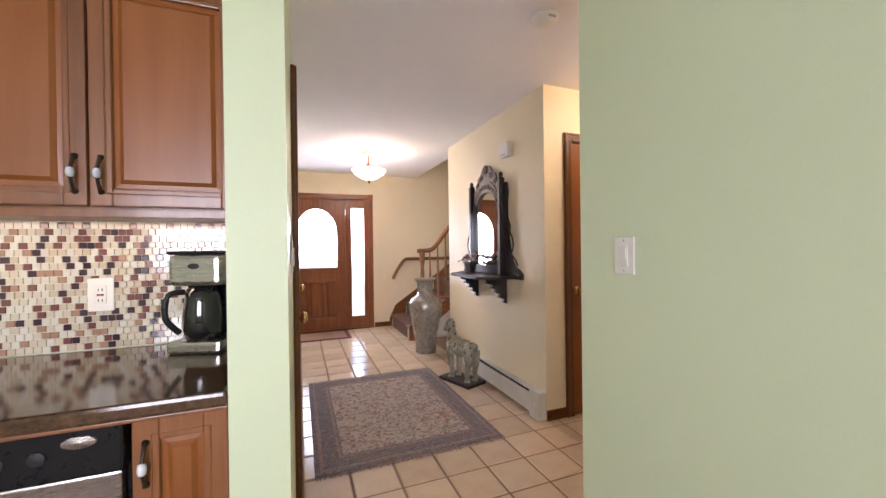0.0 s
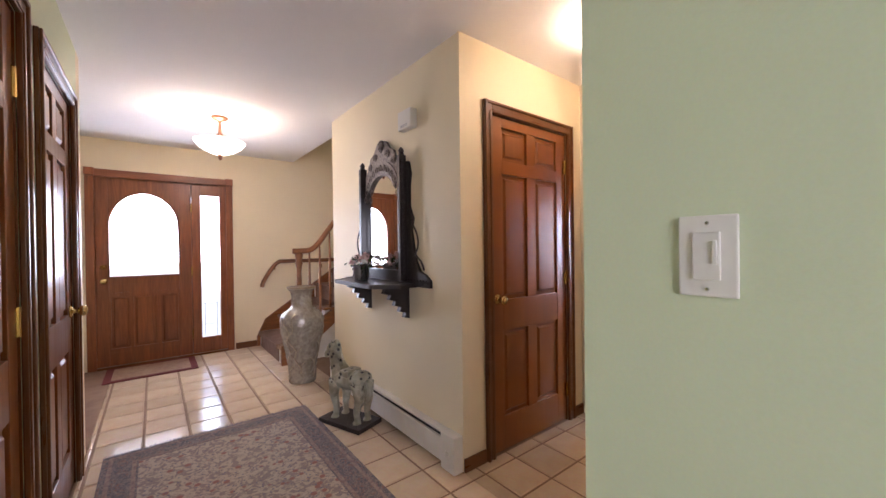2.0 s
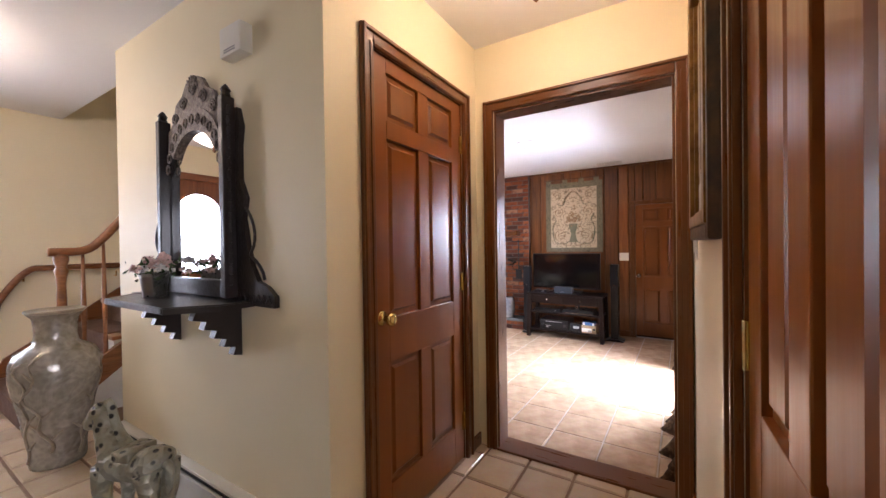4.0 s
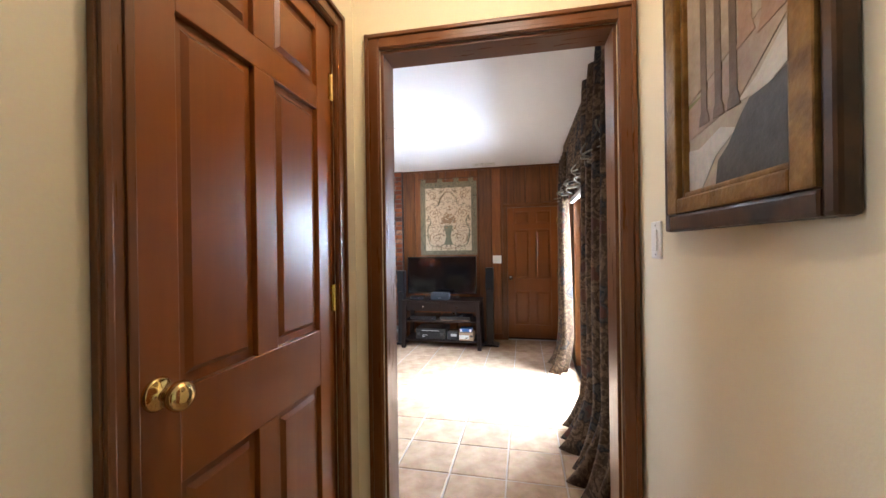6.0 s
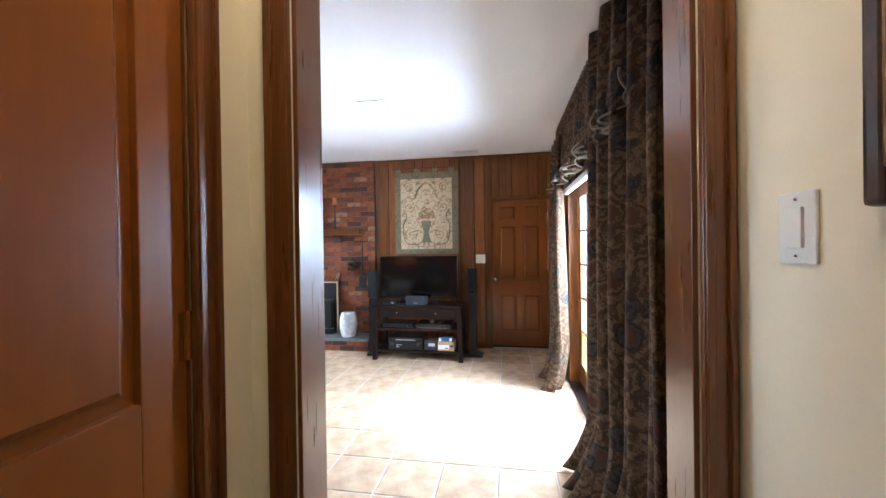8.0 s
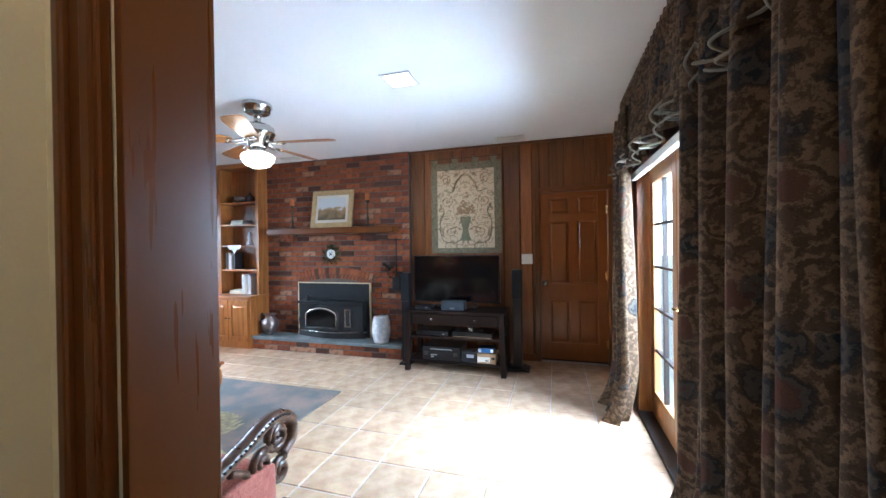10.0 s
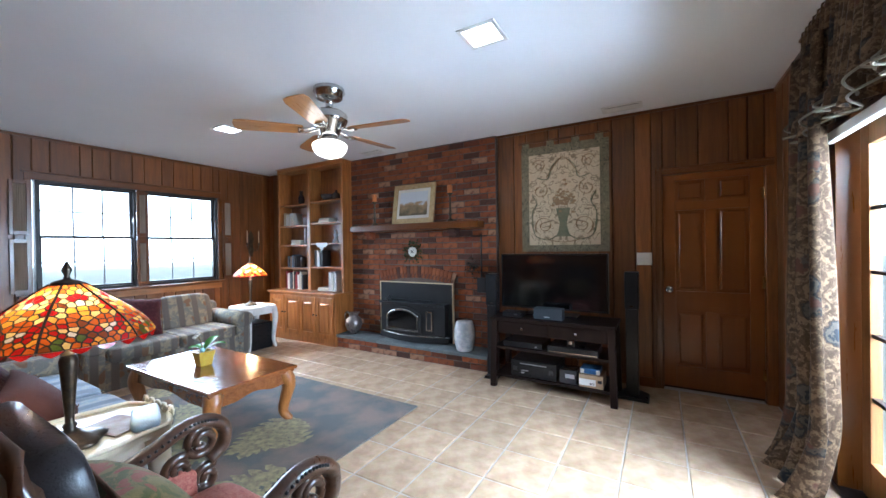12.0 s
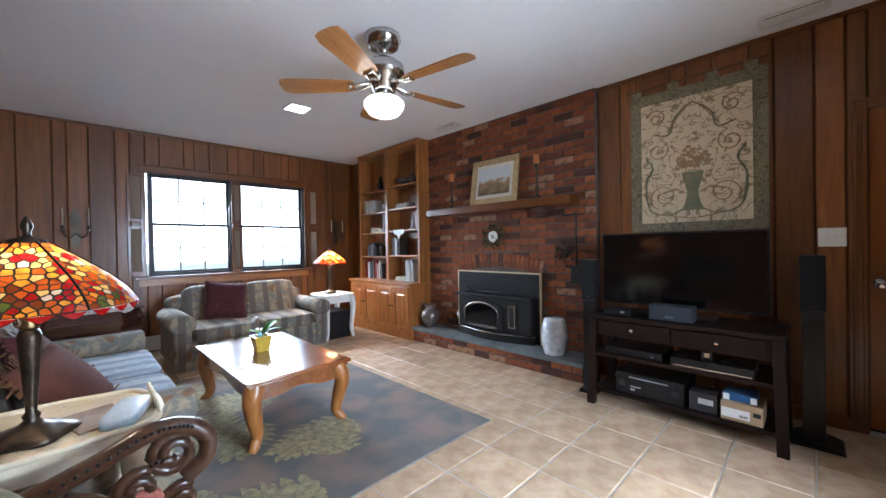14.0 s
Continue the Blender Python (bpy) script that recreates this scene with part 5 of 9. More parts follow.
def device(name, x, y, z, w, d, h, label, category, material=BLACK_PLASTIC, front=()):
    t = thing(name, org @ pose(x, y, z + 0.0008), label, category)
    part("body", boxes((0, 0, 0, w, d, h), bevel=min(0.004, h / 5)), material, t)
    for k, (x0, z0, x1, z1, mat) in enumerate(front):
        part("front_detail", boxes((x0, -0.003, z0, x1, -0.0003, z1)), mat, t)
    return t


GREY_PRINT = surface("pale_print", (0.42, 0.42, 0.44), rough=0.5)
BLUE_CARD = surface("blue_card", (0.05, 0.13, 0.30), rough=0.5)
KRAFT = surface("brown_card", (0.42, 0.29, 0.17), rough=0.7)
DIM = surface("grey_metal_front", (0.06, 0.06, 0.065), rough=0.3, metal=0.5)
device("receiver", 0.18, 0.04, 0.125, 0.43, 0.34, 0.15, "black audio receiver on the lower shelf", "receiver", front=[(0.09, 0.118, 0.34, 0.126, GREY_PRINT), (0.02, 0.05, 0.06, 0.09, DIM), (0.36, 0.05, 0.40, 0.09, DIM), (0.10, 0.055, 0.17, 0.063, GREY_PRINT), (0.10, 0.03, 0.13, 0.045, GREY_PRINT)])
device("disc_player", 0.10, 0.05, 0.395, 0.38, 0.30, 0.05, "black disc player on the upper shelf", "disc player", front=[(0.31, 0.015, 0.33, 0.025, GREY_PRINT)])
device("game_console", 0.535, 0.03, 0.395, 0.43, 0.28, 0.055, "flat black player with a bright silver edge", "player", front=[(0.01, 0.004, 0.42, 0.011, CHROME)])
device("remote_control", 0.80, 0.08, 0.452, 0.05, 0.16, 0.018, "black remote control on the player", "remote control")
device("charger_dock", 0.70, 0.07, 0.452, 0.06, 0.06, 0.065, "small black and silver dock on the player", "dock", front=[(0.015, 0.02, 0.045, 0.05, CHROME)])
device("packing_box", 0.805, 0.03, 0.125, 0.20, 0.20, 0.11, "white and brown cardboard box on the lower shelf", "box", KRAFT, front=[(0.004, 0.02, 0.14, 0.075, PAINT_WHITE), (0.155, 0.05, 0.19, 0.075, IRON), (0.09, 0.03, 0.13, 0.045, IRON)])
device("blue_box", 0.815, 0.06, 0.236, 0.16, 0.15, 0.045, "blue and white card box lying on a carton", "box", BLUE_CARD, front=[(0.0, 0.004, 0.03, 0.04, PAINT_WHITE), (0.13, 0.004, 0.16, 0.04, PAINT_WHITE)])
device("storage_bag", 0.635, 0.05, 0.125, 0.15, 0.16, 0.12, "dark shiny plastic bag with pale print", "bag", surface("dark_film", (0.03, 0.03, 0.035), rough=0.2, grain=25, bump=0.6), front=[(0.05, 0.05, 0.13, 0.085, GREY_PRINT)])
device("centre_speaker", 0.40, 0.06, 0.68, 0.26, 0.12, 0.10, "grey centre loudspeaker on the stand", "loudspeaker", surface("grey_speaker_cloth", (0.035, 0.042, 0.05), rough=0.7, grain=300, bump=0.2), front=[(0.10, 0.02, 0.15, 0.027, GREY_PRINT), (0.252, 0.0, 0.26, 0.10, DIM)])
device("cable_box", 0.09, 0.06, 0.68, 0.19, 0.14, 0.045, "small black cable box on the stand", "cable box", front=[(0.12, 0.02, 0.15, 0.03, GREY_PRINT)])


def tower_speaker(x, y, h, foot, label):
    s = thing("tower_speaker", pose(x, y, LOW, 0, 0, -90), label, "loudspeaker", "tower loudspeakers beside the television")
    part("column", boxes((-0.050, 0.0, 0.02, 0.050, 0.09, h - 0.33), bevel=0.006), BLACK_PLASTIC, s)
    part("head", boxes((-0.056, -0.012, h - 0.33, 0.056, 0.10, h), bevel=0.008), BLACK_PLASTIC, s)
    part("grille", boxes((-0.050, -0.016, h - 0.32, 0.050, -0.0125, h - 0.01), bevel=0.003), surface("black_grille", (0.008, 0.008, 0.009), rough=0.8, grain=400, bump=0.3), s)
    part("badge", boxes((-0.015, -0.018, h - 0.305, 0.015, -0.0165, h - 0.298)), CHROME, s)
    bm = bmesh.new()
    slab(bm, [(-foot, 0), (foot, 0), (foot - 0.01, 0.012), (0.055, 0.03), (-0.055, 0.03), (-foot + 0.01, 0.012)], -0.06, 0.16)
    part("base", bm, BLACK_PLASTIC, s)


tower_speaker(8.17, 3.045, 1.12, 0.13, "slim black tower loudspeaker on a flared base")
tower_speaker(8.08, 4.345, 1.08, 0.07, "slim black tower loudspeaker on a flared base by the bricks")

# tapestry on the wall
TAP_GROUND = (0.60, 0.47, 0.30)
m_, t_, p_ = nodes_of("tapestry_field")
w_ = coords(t_)
sep_ = node(t_, "SeparateXYZ", {0: w_})
fold_ = node(t_, "Math", {0: sep_.outputs[0]})
fold_.operation = "ABSOLUTE"
mir_ = node(t_, "CombineXYZ", {0: fold_.outputs[0], 2: sep_.outputs[2]})
swirl_ = node(t_, "TexNoise", {"Vector": mir_.outputs[0]}, Scale=7.0, Detail=1.5, Distortion=2.2)
fine_ = node(t_, "TexNoise", {"Vector": w_}, Scale=180.0, Detail=2.0)
c_ = mixed(t_, 1.0, TAP_GROUND, (0.24, 0.22, 0.16))
band_ = node(t_, "Math", {0: swirl_.outputs["Fac"]})
band_.operation = "SUBTRACT"
band_.inputs[1].default_value = 0.52
abs_ = node(t_, "Math", {0: band_.outputs[0]})
abs_.operation = "ABSOLUTE"
c_ = mixed(t_, ramp(t_, abs_.outputs[0], 0.035, 0.012), TAP_GROUND, (0.27, 0.20, 0.12))
c_ = mixed(t_, 0.35, c_, fine_.outputs["Fac"], "OVERLAY")
t_.links.new(c_, p_.inputs["Base Color"])
p_.inputs["Roughness"].default_value = 0.95
t_.links.new(node(t_, "Bump", {"Height": fine_.outputs["Fac"]}, Strength=0.4, Distance=0.004).outputs[0], p_.inputs["Normal"])
TAPESTRY = m_
BORDER = cloth("tapestry_border", (0.17, 0.145, 0.09), (0.27, 0.225, 0.14), (0.09, 0.08, 0.055), 22.0)
ORNAMENT = surface("tapestry_ornament", (0.26, 0.155, 0.075), (0.36, 0.24, 0.13), rough=0.95, grain=160, bump=0.3, scale=20)
GREENISH = surface("tapestry_green", (0.15, 0.15, 0.09), (0.22, 0.20, 0.12), rough=0.95, grain=160, bump=0.3, scale=20)
tap = thing("wall_tapestry", pose(RX1 - 0.022, 3.705, 1.10, 0, 0, -90), "beige tapestry with scrolls and an urn in a green border", "tapestry")
TW, TH = 0.45, 1.145
bm = bmesh.new()
n = 36
g = [[bm.verts.new((-TW + 2 * TW * i / n, -0.006 - 0.004 * math.sin(i * 0.55) * math.sin(j * 0.4), TH * j / 30)) for j in range(31)] for i in range(n + 1)]
for i in range(n):
    for j in range(30):
        bm.faces.new((g[i][j], g[i + 1][j], g[i + 1][j + 1], g[i][j + 1]))
part("border", bm, BORDER, tap, "mottled green border", True)
part("field", boxes((-0.365, -0.0135, 0.07, 0.365, -0.0125, 1.055)), TAPESTRY, tap, "beige woven field")
for x in (-0.40, -0.13, 0.13, 0.36):
    part("hanging_tab", boxes((x - 0.04, -0.014, TH - 0.02, x + 0.04, -0.004, TH + 0.065), bevel=0.003), BORDER, tap)
bm = bmesh.new()
tube(bm, [(-0.48, -0.006, TH + 0.055), (0.46, -0.006, TH + 0.055)], 0.010)
part("rod", bm, TRIM_WOOD_X, tap)


def spiral(cx, cz, r, turns, s, start=0.0, n=26):
    return [(cx + s * r * (1 - 0.8 * k / n) * math.cos(start + 2 * math.pi * turns * k / n), -0.015, cz + r * (1 - 0.8 * k / n) * math.sin(start + 2 * math.pi * turns * k / n)) for k in range(n + 1)]


def scrolls(name, material, rows, r=0.008):
    for pts in rows:
        bm = bmesh.new()
        tube(bm, pts, r, 5, 0.35)
        part(name, bm, material, tap)


for s in (-1, 1):
    scrolls("scroll", ORNAMENT, [spiral(s * 0.20, 0.28, 0.105, 1.6, s, -1.2), spiral(s * 0.24, 0.66, 0.085, 1.5, s, 1.8), spiral(s * 0.25, 0.93, 0.075, 1.4, s, 0.3)])
    scrolls("leaf_scroll", GREENISH, [curve_points([(s * 0.07, -0.015, 0.17), (s * 0.16, -0.015, 0.13), (s * 0.30, -0.015, 0.18), (s * 0.33, -0.015, 0.40), (s * 0.28, -0.015, 0.52), (s * 0.33, -0.015, 0.62)], 6), curve_points([(s * 0.04, -0.015, 0.98), (s * 0.12, -0.015, 0.90), (s * 0.16, -0.015, 0.78), (s * 0.27, -0.015, 0.80)], 6)], 0.011)
scrolls("garland", ORNAMENT, [curve_points([(-0.17, -0.015, 0.80), (-0.08, -0.015, 0.93), (0.0, -0.015, 1.0), (0.08, -0.015, 0.93), (0.17, -0.015, 0.80)], 6), curve_points([(-0.22, -0.015, 0.14), (0.0, -0.015, 0.10), (0.22, -0.015, 0.14)], 6)], 0.010)
bm = bmesh.new()
slab(bm, [(-0.075, 0.16), (0.075, 0.16), (0.05, 0.22), (0.035, 0.30), (0.065, 0.42), (0.075, 0.46), (-0.075, 0.46), (-0.065, 0.42), (-0.035, 0.30), (-0.05, 0.22)], -0.0165, -0.014)
part("urn", bm, GREENISH, tap, "olive green woven urn")
bm = bmesh.new()
rng = random.Random(3)
for k in range(46):
    x, z, a = rng.gauss(0, 0.055), 0.56 + rng.gauss(0, 0.06), rng.uniform(0, 6.28)
    slab(bm, [(x + 0.022 * math.cos(a + q), z + 0.014 * math.sin(a + q)) for q in (0, 1.2, 2.4, 3.6, 4.9)], -0.0165 - 0.0004 * (k % 5), -0.0145)
tagged(part("bouquet", bm, ORNAMENT, tap), kind="stuff")

# switches, vents and lamps in the ceiling


def plate(name, m, w, h, label, kind_="rocker", category="light switch"):
    p = thing(name, m, label, category)
    part("plate", boxes((-w / 2, -0.007, -h / 2, w / 2, -0.0005, h / 2), bevel=0.003), PLASTIC_WHITE, p)
    if kind_ == "toggle":
        for x in (-0.023, 0.023):
            part("toggle", boxes((x - 0.005, -0.018, -0.012, x + 0.005, -0.007, 0.004), bevel=0.002), PLASTIC_WHITE, p)
    elif kind_ == "outlet":
        part("socket", boxes((-0.017, -0.010, -0.033, 0.017, -0.0072, 0.033), bevel=0.002), PLASTIC_WHITE, p)
        for z in (-0.021, 0.018):
            part("slot", boxes((-0.007, -0.0108, z - 0.005, -0.0045, -0.0101, z + 0.005), (0.0045, -0.0108, z - 0.005, 0.007, -0.0101, z + 0.005)), IRON, p)
        part("button", boxes((-0.010, -0.0118, -0.004, -0.001, -0.0101, 0.003)), surface("red_button", (0.35, 0.05, 0.04), rough=0.4), p)
        part("button", boxes((0.001, -0.0118, -0.004, 0.010, -0.0101, 0.003)), BLACK_PLASTIC, p)
    else:
        part("rocker", boxes((-0.017, -0.012, -0.034, 0.017, -0.0072, 0.034), bevel=0.002), PLASTIC_WHITE, p)
        if kind_ == "dimmer":
            part("slider", boxes((0.0085, -0.0155, -0.012, 0.0135, -0.0121, 0.022), bevel=0.001), PLASTIC_WHITE, p)
        for z in (-0.047, 0.047):
            bm = bmesh.new()
            lathe(bm, [(0, 0), (0.003, 0), (0.002, 0.0015), (0, 0.0015)], 8, pose(0, -0.0071, z, 90, 0, 0))
            part("screw", bm, CHROME, p)
    return p


plate("switch_plate", pose(RX1 - 0.0135, 2.955, 1.025, 0, 0, -90), 0.13, 0.12, "white double switch plate on the panelling", "toggle")


def vent(x, y, w, d, turn):
    v = thing("ceiling_vent", pose(x, y, CEIL - 0.001, 0, 0, turn), "white metal ceiling vent with dark slots", "vent", "ceiling vents")
    part("frame", boxes((-w / 2, -d / 2, -0.008, w / 2, -d / 2 + 0.025, 0), (-w / 2, d / 2 - 0.025, -0.008, w / 2, d / 2, 0), (-w / 2, -d / 2 + 0.025, -0.008, -w / 2 + 0.03, d / 2 - 0.025, 0), (w / 2 - 0.03, -d / 2 + 0.025, -0.008, w / 2, d / 2 - 0.025, 0), bevel=0.002), PAINT_WHITE, v)
    part("backing", boxes((-w / 2 + 0.03, -d / 2 + 0.025, -0.0015, w / 2 - 0.03, d / 2 - 0.025, 0)), IRON, v)
    for k in range(5):
        y0 = -d / 2 + 0.035 + k * (d - 0.07) / 4.6
        bm = boxes((-w / 2 + 0.03, -0.0045, -0.0005, w / 2 - 0.03, 0.0045, 0.0005))
        part("slat", bm, PAINT_WHITE, v, m=pose(0, y0, -0.007, 35, 0, 0))


vent(8.33, 3.12, 0.34, 0.17, 90)
vent(8.30, 6.12, 0.34, 0.17, 90)
LED_GLOW = glowing("ceiling_panel_light", (0.95, 0.97, 1.0), 7.0)
for x, y in ((6.56, 3.73), (6.74, 6.74)):
    l = thing("ceiling_light", pose(x, y, CEIL - 0.001), "square white panel light flush in the ceiling", "ceiling light", "square ceiling lights")
    part("frame", boxes((-0.12, -0.12, -0.008, 0.12, -0.095, 0), (-0.12, 0.095, -0.008, 0.12, 0.12, 0), (-0.12, -0.095, -0.008, -0.095, 0.095, 0), (0.095, -0.095, -0.008, 0.12, 0.095, 0), bevel=0.002), PAINT_WHITE, l)
    part("diffuser", boxes((-0.095, -0.095, -0.005, 0.095, 0.095, -0.001)), LED_GLOW, l, "glowing white diffuser")

# ceiling fan
fan = thing("ceiling_fan", pose(6.61, 5.09, CEIL), "nickel ceiling fan with five honey wood blades and a glowing bowl", "ceiling fan")
bm = bmesh.new()
lathe(bm, [(0.0, -0.001), (0.118, -0.001), (0.120, -0.018), (0.122, -0.030), (0.108, -0.045), (0.104, -0.075), (0.085, -0.085), (0.045, -0.092), (0.03, -0.10), (0.028, -0.17), (0.06, -0.18), (0.0, -0.181)], 28)
part("canopy", bm, CHROME, fan, smooth=True)
bm = bmesh.new()
lathe(bm, [(0.0, -0.17), (0.07, -0.172), (0.112, -0.185), (0.135, -0.205), (0.140, -0.24), (0.146, -0.25), (0.140, -0.26), (0.125, -0.295), (0.09, -0.325), (0.078, -0.37), (0.05, -0.385), (0.0, -0.386)], 28)
part("motor", bm, CHROME, fan, smooth=True)
BLADE = timber("honey_blade", (0.30, 0.12, 0.03), (0.45, 0.21, 0.06), rough=0.3, coat=0.4, along="x", vary=0.05)
FAN_OFF = -79
for k in range(5):
    a = FAN_OFF + 72 * k
    m = pose(0, 0, -0.335, 0, 0, a) @ pose(0, 0, 0, 11, 0, 0)
    out = [(0.195, -0.052), (0.25, -0.065), (0.62, -0.080), (0.675, -0.068), (0.69, -0.03), (0.69, 0.03), (0.675, 0.068), (0.62, 0.080), (0.25, 0.065), (0.195, 0.052)]
    bm = bmesh.new()
    lo = [bm.verts.new((x, y, -0.003)) for x, y in out]
    hi = [bm.verts.new((x, y, 0.003)) for x, y in out]
    bm.faces.new(list(reversed(lo)))
    bm.faces.new(hi)
    for q in range(len(out)):
        bm.faces.new((lo[q], lo[(q + 1) % len(out)], hi[(q + 1) % len(out)], hi[q]))
    b = part("blade", bm, BLADE, fan, m=m)
    bm = bmesh.new()
    tube(bm, curve_points([(0.07, 0, 0.015), (0.12, 0.02, 0.005), (0.17, 0.03, -0.008), (0.23, 0.025, -0.010)], 5), 0.009, 6)
    tube(bm, curve_points([(0.07, 0, 0.015), (0.12, -0.02, 0.005), (0.17, -0.03, -0.008), (0.23, -0.025, -0.010)], 5), 0.009, 6)
    tube(bm, [(0.225, -0.035, -0.009), (0.225, 0.035, -0.009)], 0.011, 6)
    part("blade_arm", bm, CHROME, b, "nickel blade arm", True)
bm = bmesh.new()
lathe(bm, [(0.0, -0.55), (0.05, -0.546), (0.10, -0.525), (0.130, -0.485), (0.134, -0.452), (0.115, -0.432), (0.08, -0.427), (0.0, -0.426)], 28)
unshadowed(part("bowl", bm, glowing("fan_bowl_glass", (1.0, 0.90, 0.74), 3.5), fan, "glowing white glass bowl", True))
bm = bmesh.new()
lathe(bm, [(0.0, -0.38), (0.05, -0.383), (0.085, -0.412), (0.09, -0.424), (0.0, -0.4245)], 24)
part("light_fitter", bm, CHROME, fan, smooth=True)

# ---- seating, tables and textiles of the family room ----


def cabriole(bm, x, y, h, ox, oy, r=1.0):
    """A curved leg that bows outwards along (ox, oy)."""
    pts = curve_points([(x, y, h), (x + 0.030 * ox * r, y + 0.030 * oy * r, h - 0.08 * h / 0.36), (x + 0.012 * ox * r, y + 0.012 * oy * r, h * 0.50), (x - 0.006 * ox * r, y - 0.006 * oy * r, h * 0.22), (x + 0.030 * ox * r, y + 0.030 * oy * r, 0.02), (x + 0.048 * ox * r, y + 0.048 * oy * r, 0.012)], 5)
    n = len(pts)
    radii = [r * (0.046 * (1 - k / n) ** 1.1 + 0.019 + (0.006 if k > n - 4 else 0)) for k in range(n)]
    return tube(bm, pts, radii, 10)


ct = thing("coffee_table", pose(6.125, 5.955, LOW), "polished cherry coffee table with curved legs on the rug", "coffee table")
TX, TY, TZ = 0.343, 0.615, 0.438
part("top", boxes((-TX, -TY, TZ - 0.026, TX, TY, TZ), bevel=0.010), TABLE_WOOD, ct)
part("under_moulding", boxes((-TX + 0.018, -TY + 0.018, TZ - 0.046, TX - 0.018, TY - 0.018, TZ - 0.0265), bevel=0.006), TABLE_WOOD, ct)


def apron(length, along):
    n = 20
    low = [(-length / 2 + length * k / n, TZ - 0.115 - 0.035 * abs(2 * k / n - 1) ** 3 + 0.012 * math.cos(4 * math.pi * k / n)) for k in range(n + 1)]
    bm = bmesh.new()
    slab(bm, low + [(length / 2, TZ - 0.047), (-length / 2, TZ - 0.047)], -0.012, 0.012)
    return bm


for s in (-1, 1):
    part("apron", apron(2 * TX - 0.12, "x"), TABLE_WOOD, ct, m=pose(0, s * (TY - 0.05), 0))
    part("apron", apron(2 * TY - 0.12, "y"), TABLE_WOOD, ct, m=pose(s * (TX - 0.05), 0, 0, 0, 0, 90))
for sx in (-1, 1):
    for sy in (-1, 1):
        bm = bmesh.new()
        cabriole(bm, sx * (TX - 0.075), sy * (TY - 0.075), TZ - 0.047, sx * 0.9, sy * 0.9, 1.0)
        part("leg", bm, HONEY, ct, smooth=True)

# orchid in a yellow pot, and a note on the table
orchid = thing("orchid_pot", pose(6.10, 6.02, LOW + TZ + 0.0008), "yellow glazed square pot with a small orchid", "potted plant")
bm = bmesh.new()
a = [bm.verts.new((sx * 0.042, sy * 0.042, 0)) for sx, sy in ((-1, -1), (1, -1), (1, 1), (-1, 1))]
b = [bm.verts.new((sx * 0.062, sy * 0.062, 0.115)) for sx, sy in ((-1, -1), (1, -1), (1, 1), (-1, 1))]
c = [bm.verts.new((sx * 0.054, sy * 0.054, 0.115)) for sx, sy in ((-1, -1), (1, -1), (1, 1), (-1, 1))]
d = [bm.verts.new((sx * 0.05, sy * 0.05, 0.095)) for sx, sy in ((-1, -1), (1, -1), (1, 1), (-1, 1))]
for p, q in ((a, b), (b, c), (c, d)):
    for k in range(4):
        bm.faces.new((p[k], p[(k + 1) % 4], q[(k + 1) % 4], q[k]))
bm.faces.new(list(reversed(a)))
bm.faces.new(d)
part("pot", bm, surface("yellow_glaze", (0.62, 0.44, 0.06), (0.50, 0.34, 0.05), rough=0.2, scale=20, coat=0.5), orchid)
GREEN_LEAF = surface("fresh_green_leaf", (0.07, 0.20, 0.035), (0.10, 0.26, 0.05), rough=0.35, bump=0.1)
for ang, ln, lift in ((20, 0.17, 0.10), (75, 0.14, 0.05), (-40, 0.16, 0.07), (160, 0.10, 0.06)):
    bm = bmesh.new()
    n = 8
    ring = []
    for k in range(n + 1):
        u = k / n
        w = 0.036 * math.sin(math.pi * min(1, u * 0.92 + 0.08)) ** 0.8
        z = 0.11 + lift * math.sin(1.9 * u) - 0.02 * u
        ring.append([bm.verts.new((ln * u, s * w, z + 0.010 * abs(s))) for s in (-1, 0, 1)])
    for p, q in zip(ring, ring[1:]):
        for k in range(2):
            bm.faces.new((p[k], p[k + 1], q[k + 1], q[k]))
    part("leaf", bm, GREEN_LEAF, orchid, smooth=True, m=pose(0, 0, 0, 0, 0, ang))
bm = bmesh.new()
tube(bm, curve_points([(0, 0, 0.10), (-0.01, 0.01, 0.18), (-0.035, 0.02, 0.25), (-0.05, 0.0, 0.26)], 5), 0.0035, 6)
part("stem", bm, surface("brown_stem", (0.16, 0.10, 0.04), rough=0.6), orchid, smooth=True)
bm = bmesh.new()
for k in range(3):
    lathe(bm, [(0, -0.012), (0.014, -0.004), (0.016, 0.006), (0.0, 0.012)], 8, pose(-0.035 - 0.012 * k, 0.005 * k, 0.255 - 0.012 * k))
part("blossom", bm, surface("pale_blossom", (0.66, 0.64, 0.55), rough=0.6), orchid, smooth=True)
bm = bmesh.new()
lathe(bm, [(0, 0), (0.016, 0.006), (0.02, 0.02), (0.012, 0.034), (0, 0.04)], 10, pose(-0.015, -0.02, 0.105))
part("glass_ball", bm, surface("blue_glass_ball", (0.20, 0.42, 0.50), rough=0.15, coat=0.5), orchid, smooth=True)
one("paper_note", boxes((0, 0, 0, 0.10, 0.14, 0.003)), PAINT_WHITE, "small white card lying on the coffee table", "card", pose(5.88, 5.56, LOW + TZ + 0.0008, 0, 0, 12))

